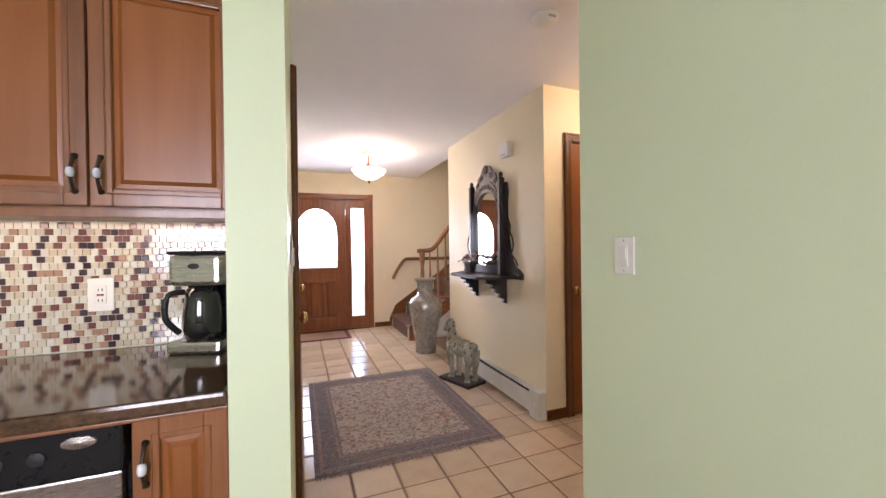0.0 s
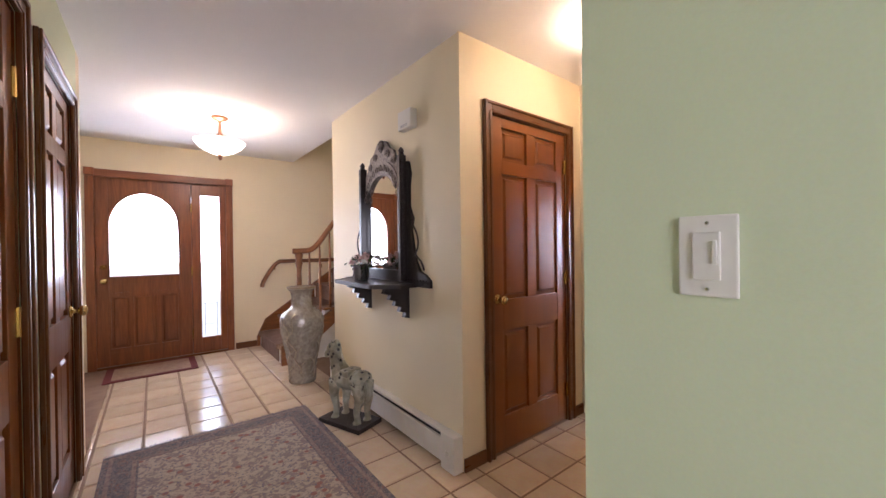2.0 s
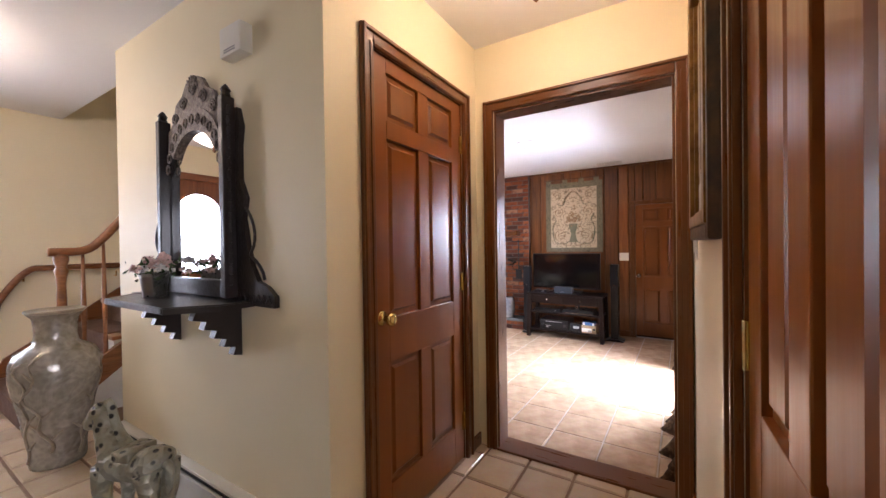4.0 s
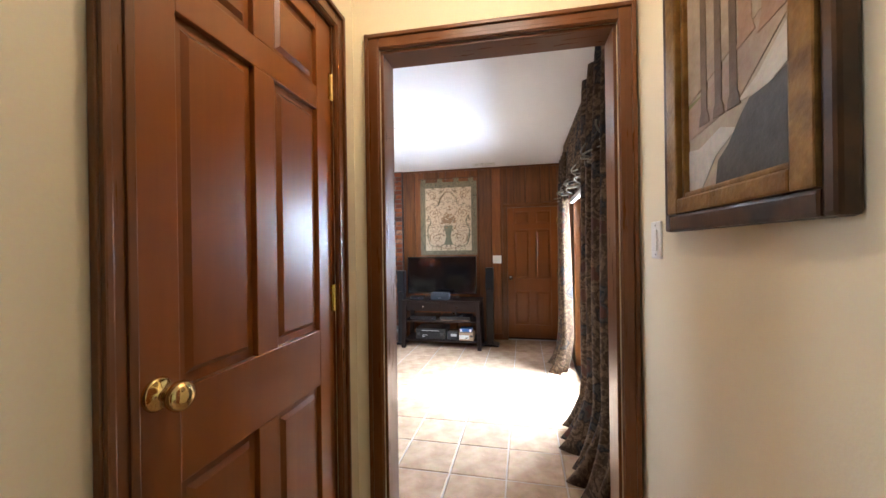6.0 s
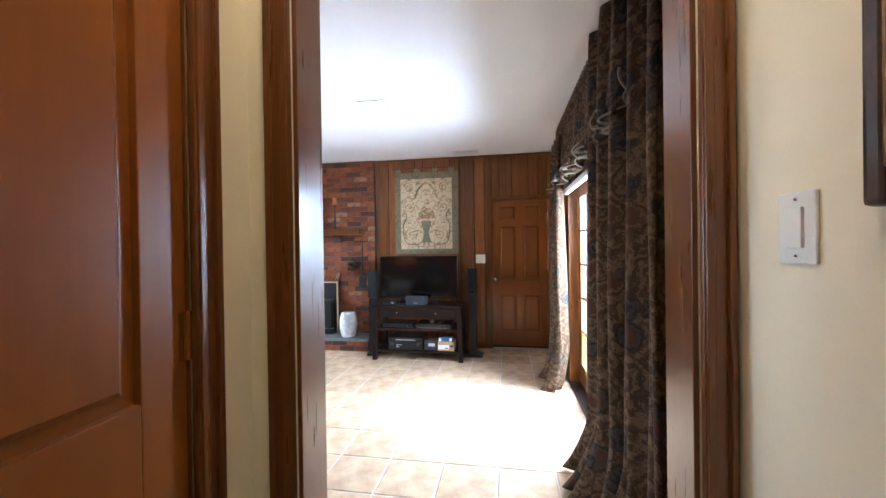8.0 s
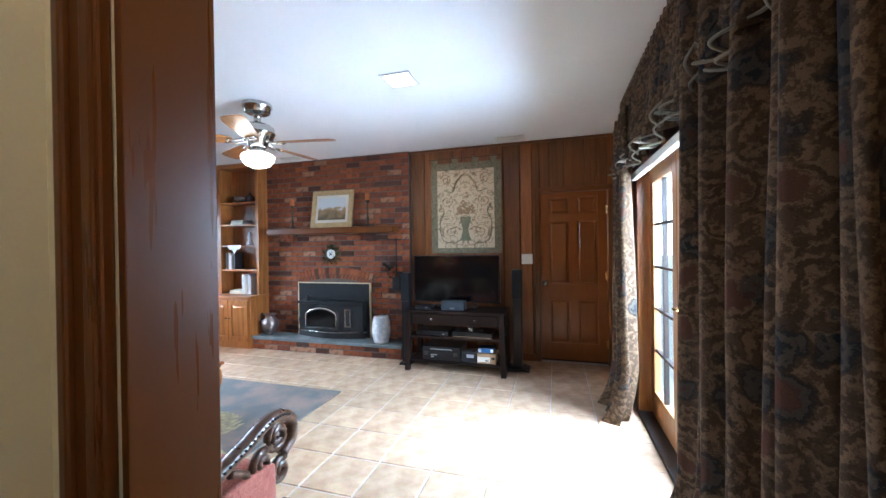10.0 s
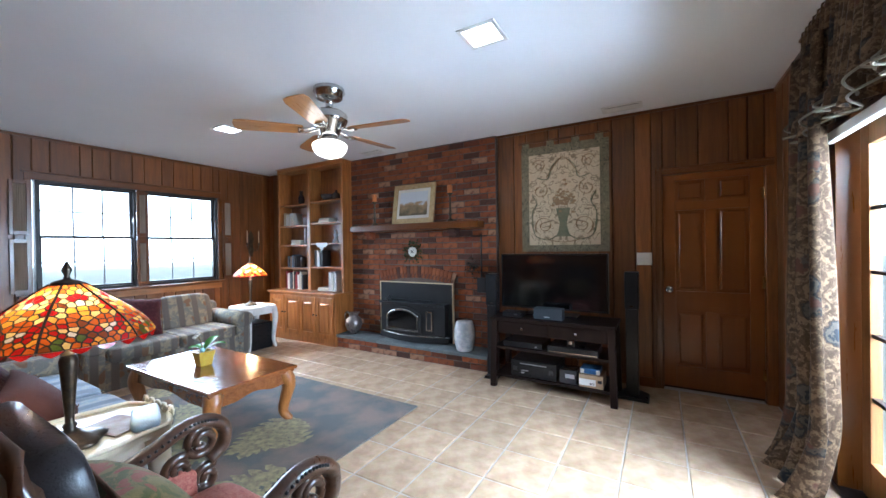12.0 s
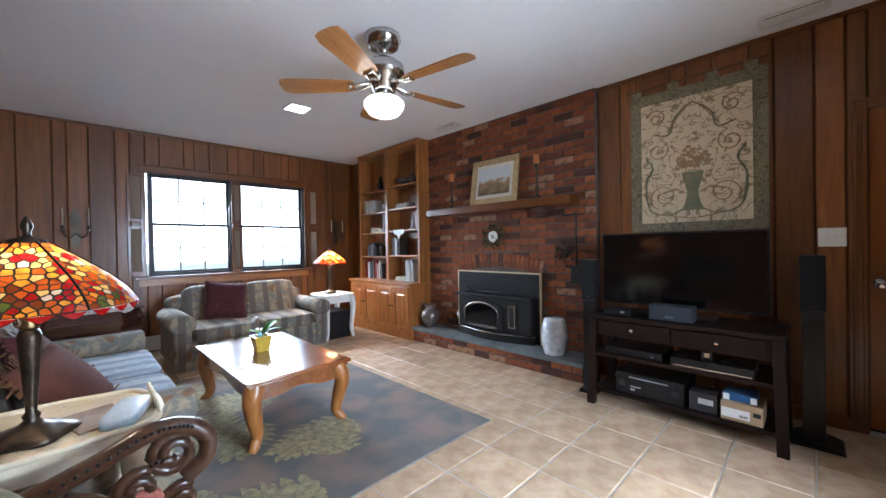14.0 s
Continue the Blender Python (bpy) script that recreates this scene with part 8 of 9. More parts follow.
lathe(bm, [(0, 0), (0.02, 0), (0.018, 0.003), (0, 0.004)], 16, pose(0, -0.09, 0.305, 90, 0, 0) @ Matrix.Diagonal((1.0, 0.5, 1.0, 1.0)))
part("badge", bm, DIM, cm)

# ---- hall and foyer ----
HEATER = surface("white_heater_enamel", (0.72, 0.70, 0.64), (0.66, 0.63, 0.56), rough=0.4, scale=6, bump=0.03)
ht = thing("baseboard_heater", pose(HX1, 3.075, 0.0, 0, 0, 90), "low white baseboard heater along the mirror wall", "heater")
part("cover", boxes((0.0, 0.045, 0.03, 1.80, 0.060, 0.165), (0.0, 0.001, 0.185, 1.80, 0.050, 0.20), (0.0, 0.001, 0.02, 1.80, 0.02, 0.185), bevel=0.004), HEATER, ht)
part("slot", boxes((0.02, 0.022, 0.163, 1.78, 0.042, 0.183)), IRON, ht, "dark air slot")
part("end_cap", boxes((-0.012, 0.001, 0.0, 0.11, 0.066, 0.205), bevel=0.006), HEATER, ht)
bm = bmesh.new()
lathe(bm, [(0, 0), (0.016, 0.0), (0.014, 0.014), (0, 0.016)], 14, pose(0.05, 0.066, 0.10, -90, 0, 0))
part("knob", bm, HEATER, ht, smooth=True)

# mirror with its shelf; front towards -y of its own frame, middle at the origin
mir = thing("carved_mirror", pose(HX1, 3.88, 0.0, 0, 0, -90), "carved black wooden mirror with a crest and a shelf", "mirror")
half = [(0.55, 1.0), (0.55, 1.045), (0.50, 1.08), (0.44, 1.10), (0.40, 1.16), (0.37, 1.25), (0.345, 1.36), (0.365, 1.44), (0.325, 1.52), (0.325, 1.66), (0.34, 1.74), (0.315, 1.82)]
bm = bmesh.new()
slab(bm, half + [(-x, z) for x, z in reversed(half)], -0.022, -0.001)
part("backboard", bm, CARVED, mir)
for s in (-1, 1):
    bm = bmesh.new()
    tube(bm, [(s * (0.46 - 0.04 * k / 10) + 0.04 * (1 - k / 26) * s * math.cos(0.55 * k), -0.028, 1.11 + 0.017 * k + 0.02 * math.sin(0.55 * k)) for k in range(22)], 0.006, 6)
    for k in range(7):
        x = s * (0.30 + 0.034 * k)
        tube(bm, [(x, -0.026, 1.015), (x + s * 0.017, -0.026, 1.045), (x + s * 0.034, -0.026, 1.015)], 0.005, 5)
    part("relief_carving", bm, CARVED, mir, smooth=True)
for s in (-1, 1):
    bm = bmesh.new()
    box(bm, s * 0.285 - 0.018, -0.075, 1.03, s * 0.285 + 0.018, -0.0225, 1.86, 0.005)
    for k in range(17):
        lathe(bm, [(0, -0.022), (0.009, -0.016), (0.012, 0.0), (0.009, 0.016), (0, 0.022)], 8, pose(s * 0.285 + s * 0.016, -0.05, 1.10 + 0.044 * k))
    lathe(bm, [(0, 0), (0.020, 0.004), (0.016, 0.018), (0.021, 0.028), (0.010, 0.045), (0, 0.055)], 10, pose(s * 0.285, -0.05, 1.859))
    part("post", bm, CARVED, mir)
arch_o = [(-0.258 * math.cos(math.pi * k / 20), 1.60 + 0.27 * math.sin(math.pi * k / 20)) for k in range(3, 18)]
arch_i = [(-0.205 * math.cos(math.pi * k / 20), 1.58 + 0.19 * math.sin(math.pi * k / 20)) for k in range(3, 18)]
bm = bmesh.new()
lo = [[bm.verts.new((x, y, z)) for x, z in pts] for pts, y in ((arch_o, -0.05), (arch_i, -0.05), (arch_i, -0.0225), (arch_o, -0.0225))]
for a, b in zip(lo, lo[1:] + lo[:1]):
    for k in range(len(a) - 1):
        bm.faces.new((a[k], a[k + 1], b[k + 1], b[k]))
part("arch_band", bm, SILVERED, mir, "silvered carved arch band")
bm = bmesh.new()
for k in range(13):
    a = math.pi * (k + 0.5) / 13
    cx, cz = -0.232 * math.cos(a), 1.59 + 0.23 * math.sin(a)
    tube(bm, [(cx + 0.016 * math.cos(q), -0.052, cz + 0.022 * math.sin(q)) for q in (2 * math.pi * j / 8 for j in range(9))], 0.004, 5)
part("arch_relief", bm, SILVERED, mir, smooth=True)
crest = [(-0.255, 1.70), (-0.25, 1.80), (-0.20, 1.84), (-0.17, 1.92), (-0.11, 1.95), (-0.07, 2.0), (0.0, 2.025), (0.07, 2.0), (0.11, 1.95), (0.17, 1.92), (0.20, 1.84), (0.25, 1.80), (0.255, 1.70)]
bm = bmesh.new()
slab(bm, crest + [(0.258 * math.cos(math.pi * k / 12), 1.60 + 0.262 * math.sin(math.pi * k / 12)) for k in range(2, 11)], -0.04, -0.0225)
part("crest", bm, SILVERED, mir, "silvered carved crest")
bm = bmesh.new()
for cx, cz, r, s in ((0.0, 1.965, 0.040, 1), (-0.09, 1.91, 0.032, 1), (0.09, 1.91, 0.032, -1), (-0.17, 1.85, 0.028, 1), (0.17, 1.85, 0.028, -1)):
    tube(bm, [(cx + s * r * (1 - 0.04 * j) * math.cos(0.6 * j), -0.044, cz + r * (1 - 0.04 * j) * math.sin(0.6 * j)) for j in range(22)], 0.005, 5)
for k in range(5):
    a = math.radians(50 + 20 * k)
    tube(bm, [(0, -0.044, 1.955), (0.06 * math.cos(a), -0.046, 1.955 + 0.065 * math.sin(a))], 0.006, 5)
part("crest_relief", bm, SILVERED, mir, smooth=True)
bm = bmesh.new()
slab(bm, [(-0.257, 1.07)] + [(-0.257, 1.58)] + [(-0.215 * math.cos(math.pi * k / 20), 1.58 + 0.20 * math.sin(math.pi * k / 20)) for k in range(1, 20)] + [(0.257, 1.58), (0.257, 1.07)], -0.030, -0.024)
part("glass", bm, MIRROR, mir, "clear mirror glass")
part("lower_rail", boxes((-0.258, -0.05, 1.025, 0.258, -0.0225, 1.10), bevel=0.006), CARVED, mir)
shelf = [(-0.40, -0.002), (-0.40, -0.14), (-0.28, -0.29), (0.28, -0.29), (0.40, -0.14), (0.40, -0.002)]
bm = bmesh.new()
lo, hi = [bm.verts.new((x, y, 0.995)) for x, y in shelf], [bm.verts.new((x, y, 1.022)) for x, y in shelf]
bm.faces.new(lo)
bm.faces.new(list(reversed(hi)))
for k in range(6):
    bm.faces.new((lo[k], hi[k], hi[(k + 1) % 6], lo[(k + 1) % 6]))
bmesh.ops.bevel(bm, geom=bm.edges[:], offset=0.005, segments=2, affect="EDGES")
part("shelf", bm, CARVED, mir)
for s in (-1, 1):
    bm = bmesh.new()
    steps = [(-0.002, 0.78)] + [(-0.04 - 0.038 * k + 0.012 * q, 0.79 + 0.042 * k + 0.030 * q) for k in range(5) for q in (0, 1)] + [(-0.235, 0.994), (-0.002, 0.994)]
    vs = slab(bm, steps, -0.02, 0.02)
    bmesh.ops.transform(bm, matrix=pose(s * 0.27, 0, 0, 0, 0, 90), verts=vs)
    part("bracket", bm, CARVED, mir, "scalloped black bracket")

pot = thing("flower_pot", pose(HX1 - 0.155, 4.01, 1.0232), "small silver grey pot with pink and white flowers", "flower pot")
bm = bmesh.new()
lathe(bm, [(0, 0), (0.042, 0), (0.044, 0.01), (0.052, 0.08), (0.060, 0.105), (0.055, 0.105), (0.047, 0.08), (0, 0.075)], 20)
part("pot", bm, SHINY_POT, pot, smooth=True)
rng = random.Random(9)
PINK = surface("pink_petal", (0.60, 0.36, 0.32), (0.66, 0.50, 0.44), rough=0.7, scale=30, bump=0.2)
PALE = surface("white_petal", (0.68, 0.66, 0.62), rough=0.7, scale=30, bump=0.2)
for k in range(15):
    x, y, z = rng.gauss(0, 0.045), rng.gauss(-0.03, 0.07), rng.uniform(0.11, 0.19)
    bm = bmesh.new()
    for q in range(16):
        m = pose(x, y, z, rng.uniform(-60, 60), rng.uniform(-60, 60), 40 * q)
        bm.faces.new([bm.verts.new(m @ Vector(c)) for c in ((0, 0, 0), (0.010, 0.012, 0.006), (0.004, 0.027, 0.004), (-0.008, 0.018, 0.007))])
    part("flower", bm, PINK if k % 3 else PALE, pot, "pink flower" if k % 3 else "white flower")
bm = bmesh.new()
for k in range(70):
    m = pose(rng.gauss(0, 0.05), rng.gauss(-0.03, 0.055), rng.uniform(0.08, 0.16), rng.uniform(0, 360), rng.uniform(0, 360), rng.uniform(0, 360))
    bm.faces.new([bm.verts.new(m @ Vector(c)) for c in ((0, 0, 0), (0.008, 0.012, 0), (0, 0.034, 0.003), (-0.008, 0.012, 0))])
tagged(part("leaves", bm, LEAF, pot), kind="stuff")
tumbler = thing("glass_tumbler", pose(HX1 - 0.17, 3.90, 1.0232), "clear cut glass tumbler on the mirror shelf", "glass")
bm = bmesh.new()
lathe(bm, [(0, 0), (0.026, 0), (0.027, 0.008), (0.036, 0.115), (0.038, 0.118), (0.034, 0.115), (0.025, 0.012), (0, 0.011)], 18)
part("wall", bm, clear_glass("cut_glass", (0.86, 0.88, 0.88)), tumbler, smooth=True)
one("metal_scoop", boxes((-0.03, -0.05, 0, 0.03, 0.05, 0.006), bevel=0.002), SILVERED, "small carved silver tray on the mirror shelf", "tray", pose(HX1 - 0.12, 4.20, 1.0232, 0, 0, 20))

# vase and horse
vz, vt, vp = nodes_of("silver_relief_ceramic")
vw = coords(vt)
vn = node(vt, "TexNoise", {"Vector": vw}, Scale=7.0, Detail=3.0, Distortion=2.5)
vf = node(vt, "TexVoronoi", {"Vector": vw}, Scale=38.0)
vc = mixed(vt, ramp(vt, vn.outputs["Fac"], 0.42, 0.58), (0.40, 0.37, 0.32), (0.30, 0.27, 0.22))
vc = mixed(vt, 0.18, vc, vf.outputs["Distance"], "OVERLAY")
vt.links.new(vc, vp.inputs["Base Color"])
vp.inputs["Roughness"].default_value, vp.inputs["Metallic"].default_value = 0.25, 0.35
vb = mixed(vt, 0.5, vn.outputs["Fac"], vf.outputs["Distance"])
vt.links.new(node(vt, "Bump", {"Height": vb}, Strength=0.3, Distance=0.012).outputs[0], vp.inputs["Normal"])
VASE = vz
floor_vase = thing("floor_vase", pose(2.825, 5.12, 0.001), "tall silver grey ceramic floor vase with branch relief", "vase")
bm = bmesh.new()
lathe(bm, [(0, 0), (0.120, 0.0), (0.124, 0.02), (0.124, 0.10), (0.136, 0.20), (0.160, 0.32), (0.186, 0.44), (0.196, 0.53), (0.192, 0.60), (0.170, 0.65), (0.125, 0.68), (0.098, 0.70), (0.092, 0.74), (0.092, 0.80), (0.100, 0.845), (0.122, 0.872), (0.130, 0.886), (0.118, 0.884), (0.088, 0.84), (0.082, 0.74), (0.0, 0.70)], 40)
part("body", bm, VASE, floor_vase, smooth=True)
RELIEF = surface("dull_gold_branch", (0.24, 0.20, 0.15), (0.33, 0.29, 0.23), rough=0.35, metal=0.4, scale=20, bump=0.2)


def vase_radius(z):
    pts = [(0.0, 0.120), (0.10, 0.124), (0.20, 0.136), (0.32, 0.160), (0.44, 0.186), (0.53, 0.196), (0.60, 0.192), (0.65, 0.170), (0.68, 0.125), (0.70, 0.098)]
    for (z0, r0), (z1, r1) in zip(pts, pts[1:]):
        if z <= z1:
            return r0 + (r1 - r0) * (z - z0) / (z1 - z0)
    return 0.09


for start, lean_, z0, z1 in ((3.2, 0.9, 0.04, 0.66), (4.3, -0.8, 0.10, 0.62), (5.2, 0.7, 0.05, 0.60), (1.0, 0.8, 0.05, 0.62)):
    bm = bmesh.new()
    pts = []
    for k in range(24):
        z = z0 + (z1 - z0) * k / 23
        a = start + lean_ * (k / 23) + 0.12 * math.sin(0.8 * k)
        r = vase_radius(z) + 0.001
        pts.append((r * math.cos(a), r * math.sin(a), z))
    tube(bm, pts, [0.010 - 0.0002 * k for k in range(24)], 6)
    for k in range(3, 22, 3):
        p = Vector(pts[k])
        q = Vector(pts[min(k + 2, 23)])
        side = Vector((-p.y, p.x, 0)).normalized() * (0.05 if k % 2 else -0.05)
        e = p * 1.0 + side + Vector((0, 0, 0.05))
        rr = vase_radius(e.z) + 0.001
        f = rr / max(0.01, math.hypot(e.x, e.y))
        tube(bm, [p, (p + e) / 2 * 1.01, Vector((e.x * f, e.y * f, e.z))], [0.007, 0.006, 0.004], 5)
    part("branch_relief", bm, RELIEF, floor_vase, "raised branch relief", True)
bm = bmesh.new()
lathe(bm, [(0.1225, 0.872), (0.133, 0.884), (0.129, 0.892), (0.117, 0.886)], 40)
part("rim", bm, RELIEF, floor_vase, smooth=True)

bm = bmesh.new()
box(bm, -0.115, -0.20, 0.0, 0.115, 0.20, 0.03, 0.005)
hb = one("statue_plinth", bm, CARVED, "low black wooden plinth under the horse figure", "plinth", pose(2.82, 4.03, 0.001, 0, 0, 20))
hz, htr, hp = nodes_of("pierced_patina")
hw = coords(htr)
hv = node(htr, "TexVoronoi", {"Vector": hw}, Scale=26.0)
hn = node(htr, "TexNoise", {"Vector": hw}, Scale=9.0, Detail=4.0)
hcol = mixed(htr, ramp(htr, hn.outputs["Fac"], 0.4, 0.6), (0.36, 0.35, 0.27), (0.27, 0.24, 0.16))
sepz = node(htr, "SeparateXYZ", {0: hw})
hol = mixed(htr, ramp(htr, hv.outputs["Distance"], 0.34, 0.22), (0, 0, 0), (1, 1, 1))
holes = mixed(htr, ramp(htr, sepz.outputs[2], 0.26, 0.30), (0, 0, 0), hol)
hcol = mixed(htr, holes, hcol, (0.02, 0.018, 0.015))
htr.links.new(hcol, hp.inputs["Base Color"])
hp.inputs["Roughness"].default_value, hp.inputs["Metallic"].default_value = 0.45, 0.2
inv = node(htr, "Math", {0: hv.outputs["Distance"]})
htr.links.new(node(htr, "Bump", {"Height": inv.outputs[0]}, Strength=0.8, Distance=0.02).outputs[0], hp.inputs["Normal"])
bm = bmesh.new()
tube(bm, curve_points([(0, -0.175, 0.36), (0, -0.13, 0.375), (0, -0.03, 0.36), (0, 0.07, 0.37), (0, 0.125, 0.40)], 5), [0.045, 0.060, 0.072, 0.080, 0.083, 0.084, 0.083, 0.081, 0.080, 0.080, 0.080, 0.082, 0.084, 0.086, 0.086, 0.085, 0.083, 0.080, 0.075, 0.068, 0.060], 16)
tube(bm, curve_points([(0, 0.09, 0.40), (0, 0.13, 0.48), (0, 0.155, 0.56), (0, 0.165, 0.61), (0, 0.20, 0.625)], 5), [0.075, 0.072, 0.068, 0.064, 0.060, 0.057, 0.055, 0.053, 0.051, 0.049, 0.048, 0.047, 0.046, 0.045, 0.044, 0.043, 0.042, 0.041, 0.040, 0.038, 0.036], 14)
tube(bm, curve_points([(0, 0.165, 0.622), (0, 0.20, 0.60), (0, 0.235, 0.555), (0, 0.255, 0.52)], 5), [0.040, 0.043, 0.044, 0.043, 0.041, 0.039, 0.036, 0.034, 0.032, 0.031, 0.031, 0.031, 0.030, 0.028, 0.025, 0.02], 12)
for sx, y, bend in ((-0.045, 0.105, 0.015), (0.045, 0.09, -0.01), (-0.045, -0.13, -0.02), (0.045, -0.145, -0.01)):
    tube(bm, curve_points([(sx, y, 0.36), (sx, y + bend, 0.24), (sx, y - bend * 0.5, 0.13), (sx, y, 0.06), (sx, y + 0.008, 0.032)], 4), [0.052, 0.050, 0.046, 0.042, 0.038, 0.034, 0.030, 0.027, 0.025, 0.024, 0.023, 0.023, 0.024, 0.026, 0.030, 0.033, 0.034], 10)
tube(bm, curve_points([(0, -0.17, 0.39), (0, -0.205, 0.36), (0, -0.205, 0.28), (0, -0.19, 0.22)], 4), [0.02, 0.022, 0.022, 0.021, 0.02, 0.019, 0.018, 0.017, 0.016, 0.015, 0.013, 0.011, 0.008], 8)
for s in (-1, 1):
    lathe(bm, [(0.012, 0), (0.013, 0.012), (0.0, 0.032)], 8, pose(s * 0.022, 0.165, 0.642, 0, s * 12, 0))
tube(bm, curve_points([(0, 0.06, 0.47), (0, 0.10, 0.56), (0, 0.12, 0.64), (0, 0.15, 0.668)], 5), 0.018, 8)
box(bm, -0.07, -0.06, 0.40, 0.07, 0.04, 0.452, 0.012)
bmesh.ops.transform(bm, matrix=Matrix.Diagonal((0.95, 0.92, 0.85, 1.0)) @ pose(0, 0, -0.0), verts=bm.verts)
one("horse_statue", bm, hz, "pierced metal horse figure standing on a black plinth", "statue", pose(2.82, 4.03, 0.001, 0, 0, 20), True)

# hall rug and door mat
rm, rt, rp = nodes_of("persian_field")
rw = coords(rt)
rv = node(rt, "TexVoronoi", {"Vector": rw}, Scale=15.0)
rv2 = node(rt, "TexVoronoi", {"Vector": rw}, Scale=36.0)
rn = node(rt, "TexNoise", {"Vector": rw}, Scale=24.0, Detail=5.0, Distortion=1.5)
rf = node(rt, "TexNoise", {"Vector": rw}, Scale=220.0, Detail=2.0)
rc = mixed(rt, ramp(rt, rn.outputs["Fac"], 0.47, 0.55), (0.40, 0.33, 0.25), (0.24, 0.19, 0.17))
rc = mixed(rt, ramp(rt, rv.outputs["Distance"], 0.28, 0.20), rc, (0.26, 0.12, 0.10))
rc = mixed(rt, ramp(rt, rv2.outputs["Distance"], 0.22, 0.14), rc, (0.12, 0.12, 0.17))
rc = mixed(rt, 0.35, rc, rf.outputs["Fac"], "OVERLAY")
rt.links.new(rc, rp.inputs["Base Color"])
rp.inputs["Roughness"].default_value = 0.95
rt.links.new(node(rt, "Bump", {"Height": rf.outputs["Fac"]}, Strength=0.5, Distance=0.004).outputs[0], rp.inputs["Normal"])
PERSIAN = rm
PERSIAN_EDGE = cloth("persian_border", (0.11, 0.10, 0.115), (0.25, 0.20, 0.17), (0.22, 0.12, 0.10), 24.0, flowers=0.5)
GUARD = surface("persian_guard_stripe", (0.32, 0.25, 0.20), (0.18, 0.12, 0.12), rough=0.95, scale=60, grain=150, bump=0.3)
pr = thing("persian_rug", pose(2.06, 3.745, 0.0), "faded persian rug with a dark blue floral border", "rug")
RW, RL = 0.595, 0.765
part("border", boxes((-RW, -RL, 0.002, RW, RL, 0.009), bevel=0.002), PERSIAN_EDGE, pr, "dark blue floral border")
part("field", boxes((-RW + 0.17, -RL + 0.17, 0.0092, RW - 0.17, RL - 0.17, 0.0105)), PERSIAN, pr, "faded floral field")
for o in (0.03, 0.14):
    part("guard_stripe", boxes((-RW + o, -RL + o, 0.0092, RW - o, -RL + o + 0.02, 0.0102), (-RW + o, RL - o - 0.02, 0.0092, RW - o, RL - o, 0.0102), (-RW + o, -RL + o + 0.0201, 0.0092, -RW + o + 0.02, RL - o - 0.0201, 0.0102), (RW - o - 0.02, -RL + o + 0.0201, 0.0092, RW - o, RL - o - 0.0201, 0.0102)), GUARD, pr)
bm = bmesh.new()
rng = random.Random(14)
for k in range(170):
    x = -RW + 2 * RW * k / 169
    for s in (-1, 1):
        e = rng.gauss(0, 0.008)
        bm.faces.new([bm.verts.new(c) for c in ((x - 0.003, s * RL, 0.006), (x + 0.003, s * RL, 0.006), (x + 0.002 + e, s * (RL + rng.uniform(0.025, 0.045)), 0.003), (x - 0.002 + e, s * (RL + 0.03), 0.003))])
tagged(part("fringe", bm, GUARD, pr, "pale fringe"), kind="stuff")
mat_ = thing("door_mat", pose(1.70, 6.47, 0.0), "beige door mat with a dark red border", "door mat")
part("border", boxes((-0.38, -0.28, 0.001, 0.38, 0.27, 0.009), bevel=0.002), surface("dark_red_mat", (0.16, 0.03, 0.03), rough=0.95, grain=150, bump=0.4), mat_, "dark red woven border")
part("field", boxes((-0.32, -0.22, 0.0092, 0.32, 0.21, 0.0105)), surface("beige_mat", (0.36, 0.24, 0.16), (0.28, 0.17, 0.11), rough=0.95, scale=25, grain=150, bump=0.4), mat_, "beige woven field")

# ceiling lamps


def pendant(name, m, r, drop, label):
    p = thing(name, m, label, "ceiling lamp", "glass bowl ceiling lamps")
    bm = bmesh.new()
    lathe(bm, [(0, -0.001), (0.068, -0.001), (0.070, -0.012), (0.052, -0.028), (0.018, -0.036), (0.013, -0.05), (0.013, -drop + 0.09), (0.026, -drop + 0.075), (0.026, -drop + 0.06), (0, -drop + 0.058)], 20)
    part("canopy", bm, COPPER, p, "antique copper canopy", True)
    for k in range(3):
        bm = bmesh.new()
        a = 2 * math.pi * k / 3 + 0.4
        c, s = math.cos(a), math.sin(a)
        tube(bm, curve_points([(0.02 * c, 0.02 * s, -drop + 0.075), (0.06 * c, 0.06 * s, -drop + 0.05), (0.09 * c, 0.09 * s, -drop - 0.01)], 4), 0.006, 6)
        part("arm", bm, COPPER, p, smooth=True)
    bm = bmesh.new()
    lathe(bm, [(0.0, -drop - 0.105), (0.05, -drop - 0.100), (0.11 * r / 0.2, -drop - 0.075), (r * 0.85, -drop - 0.035), (r, -drop + 0.005), (r * 1.02, -drop + 0.012), (r * 0.97, -drop + 0.006), (r * 0.8, -drop - 0.028), (0.0, -drop - 0.09)], 32)
    unshadowed(part("bowl", bm, BOWL, p, "glowing alabaster glass bowl", True))
    bm = bmesh.new()
    lathe(bm, [(0, -drop - 0.155), (0.010, -drop - 0.145), (0.018, -drop - 0.13), (0.010, -drop - 0.12), (0.022, -drop - 0.106), (0, -drop - 0.104)], 12)
    part("finial", bm, COPPER, p, smooth=True)


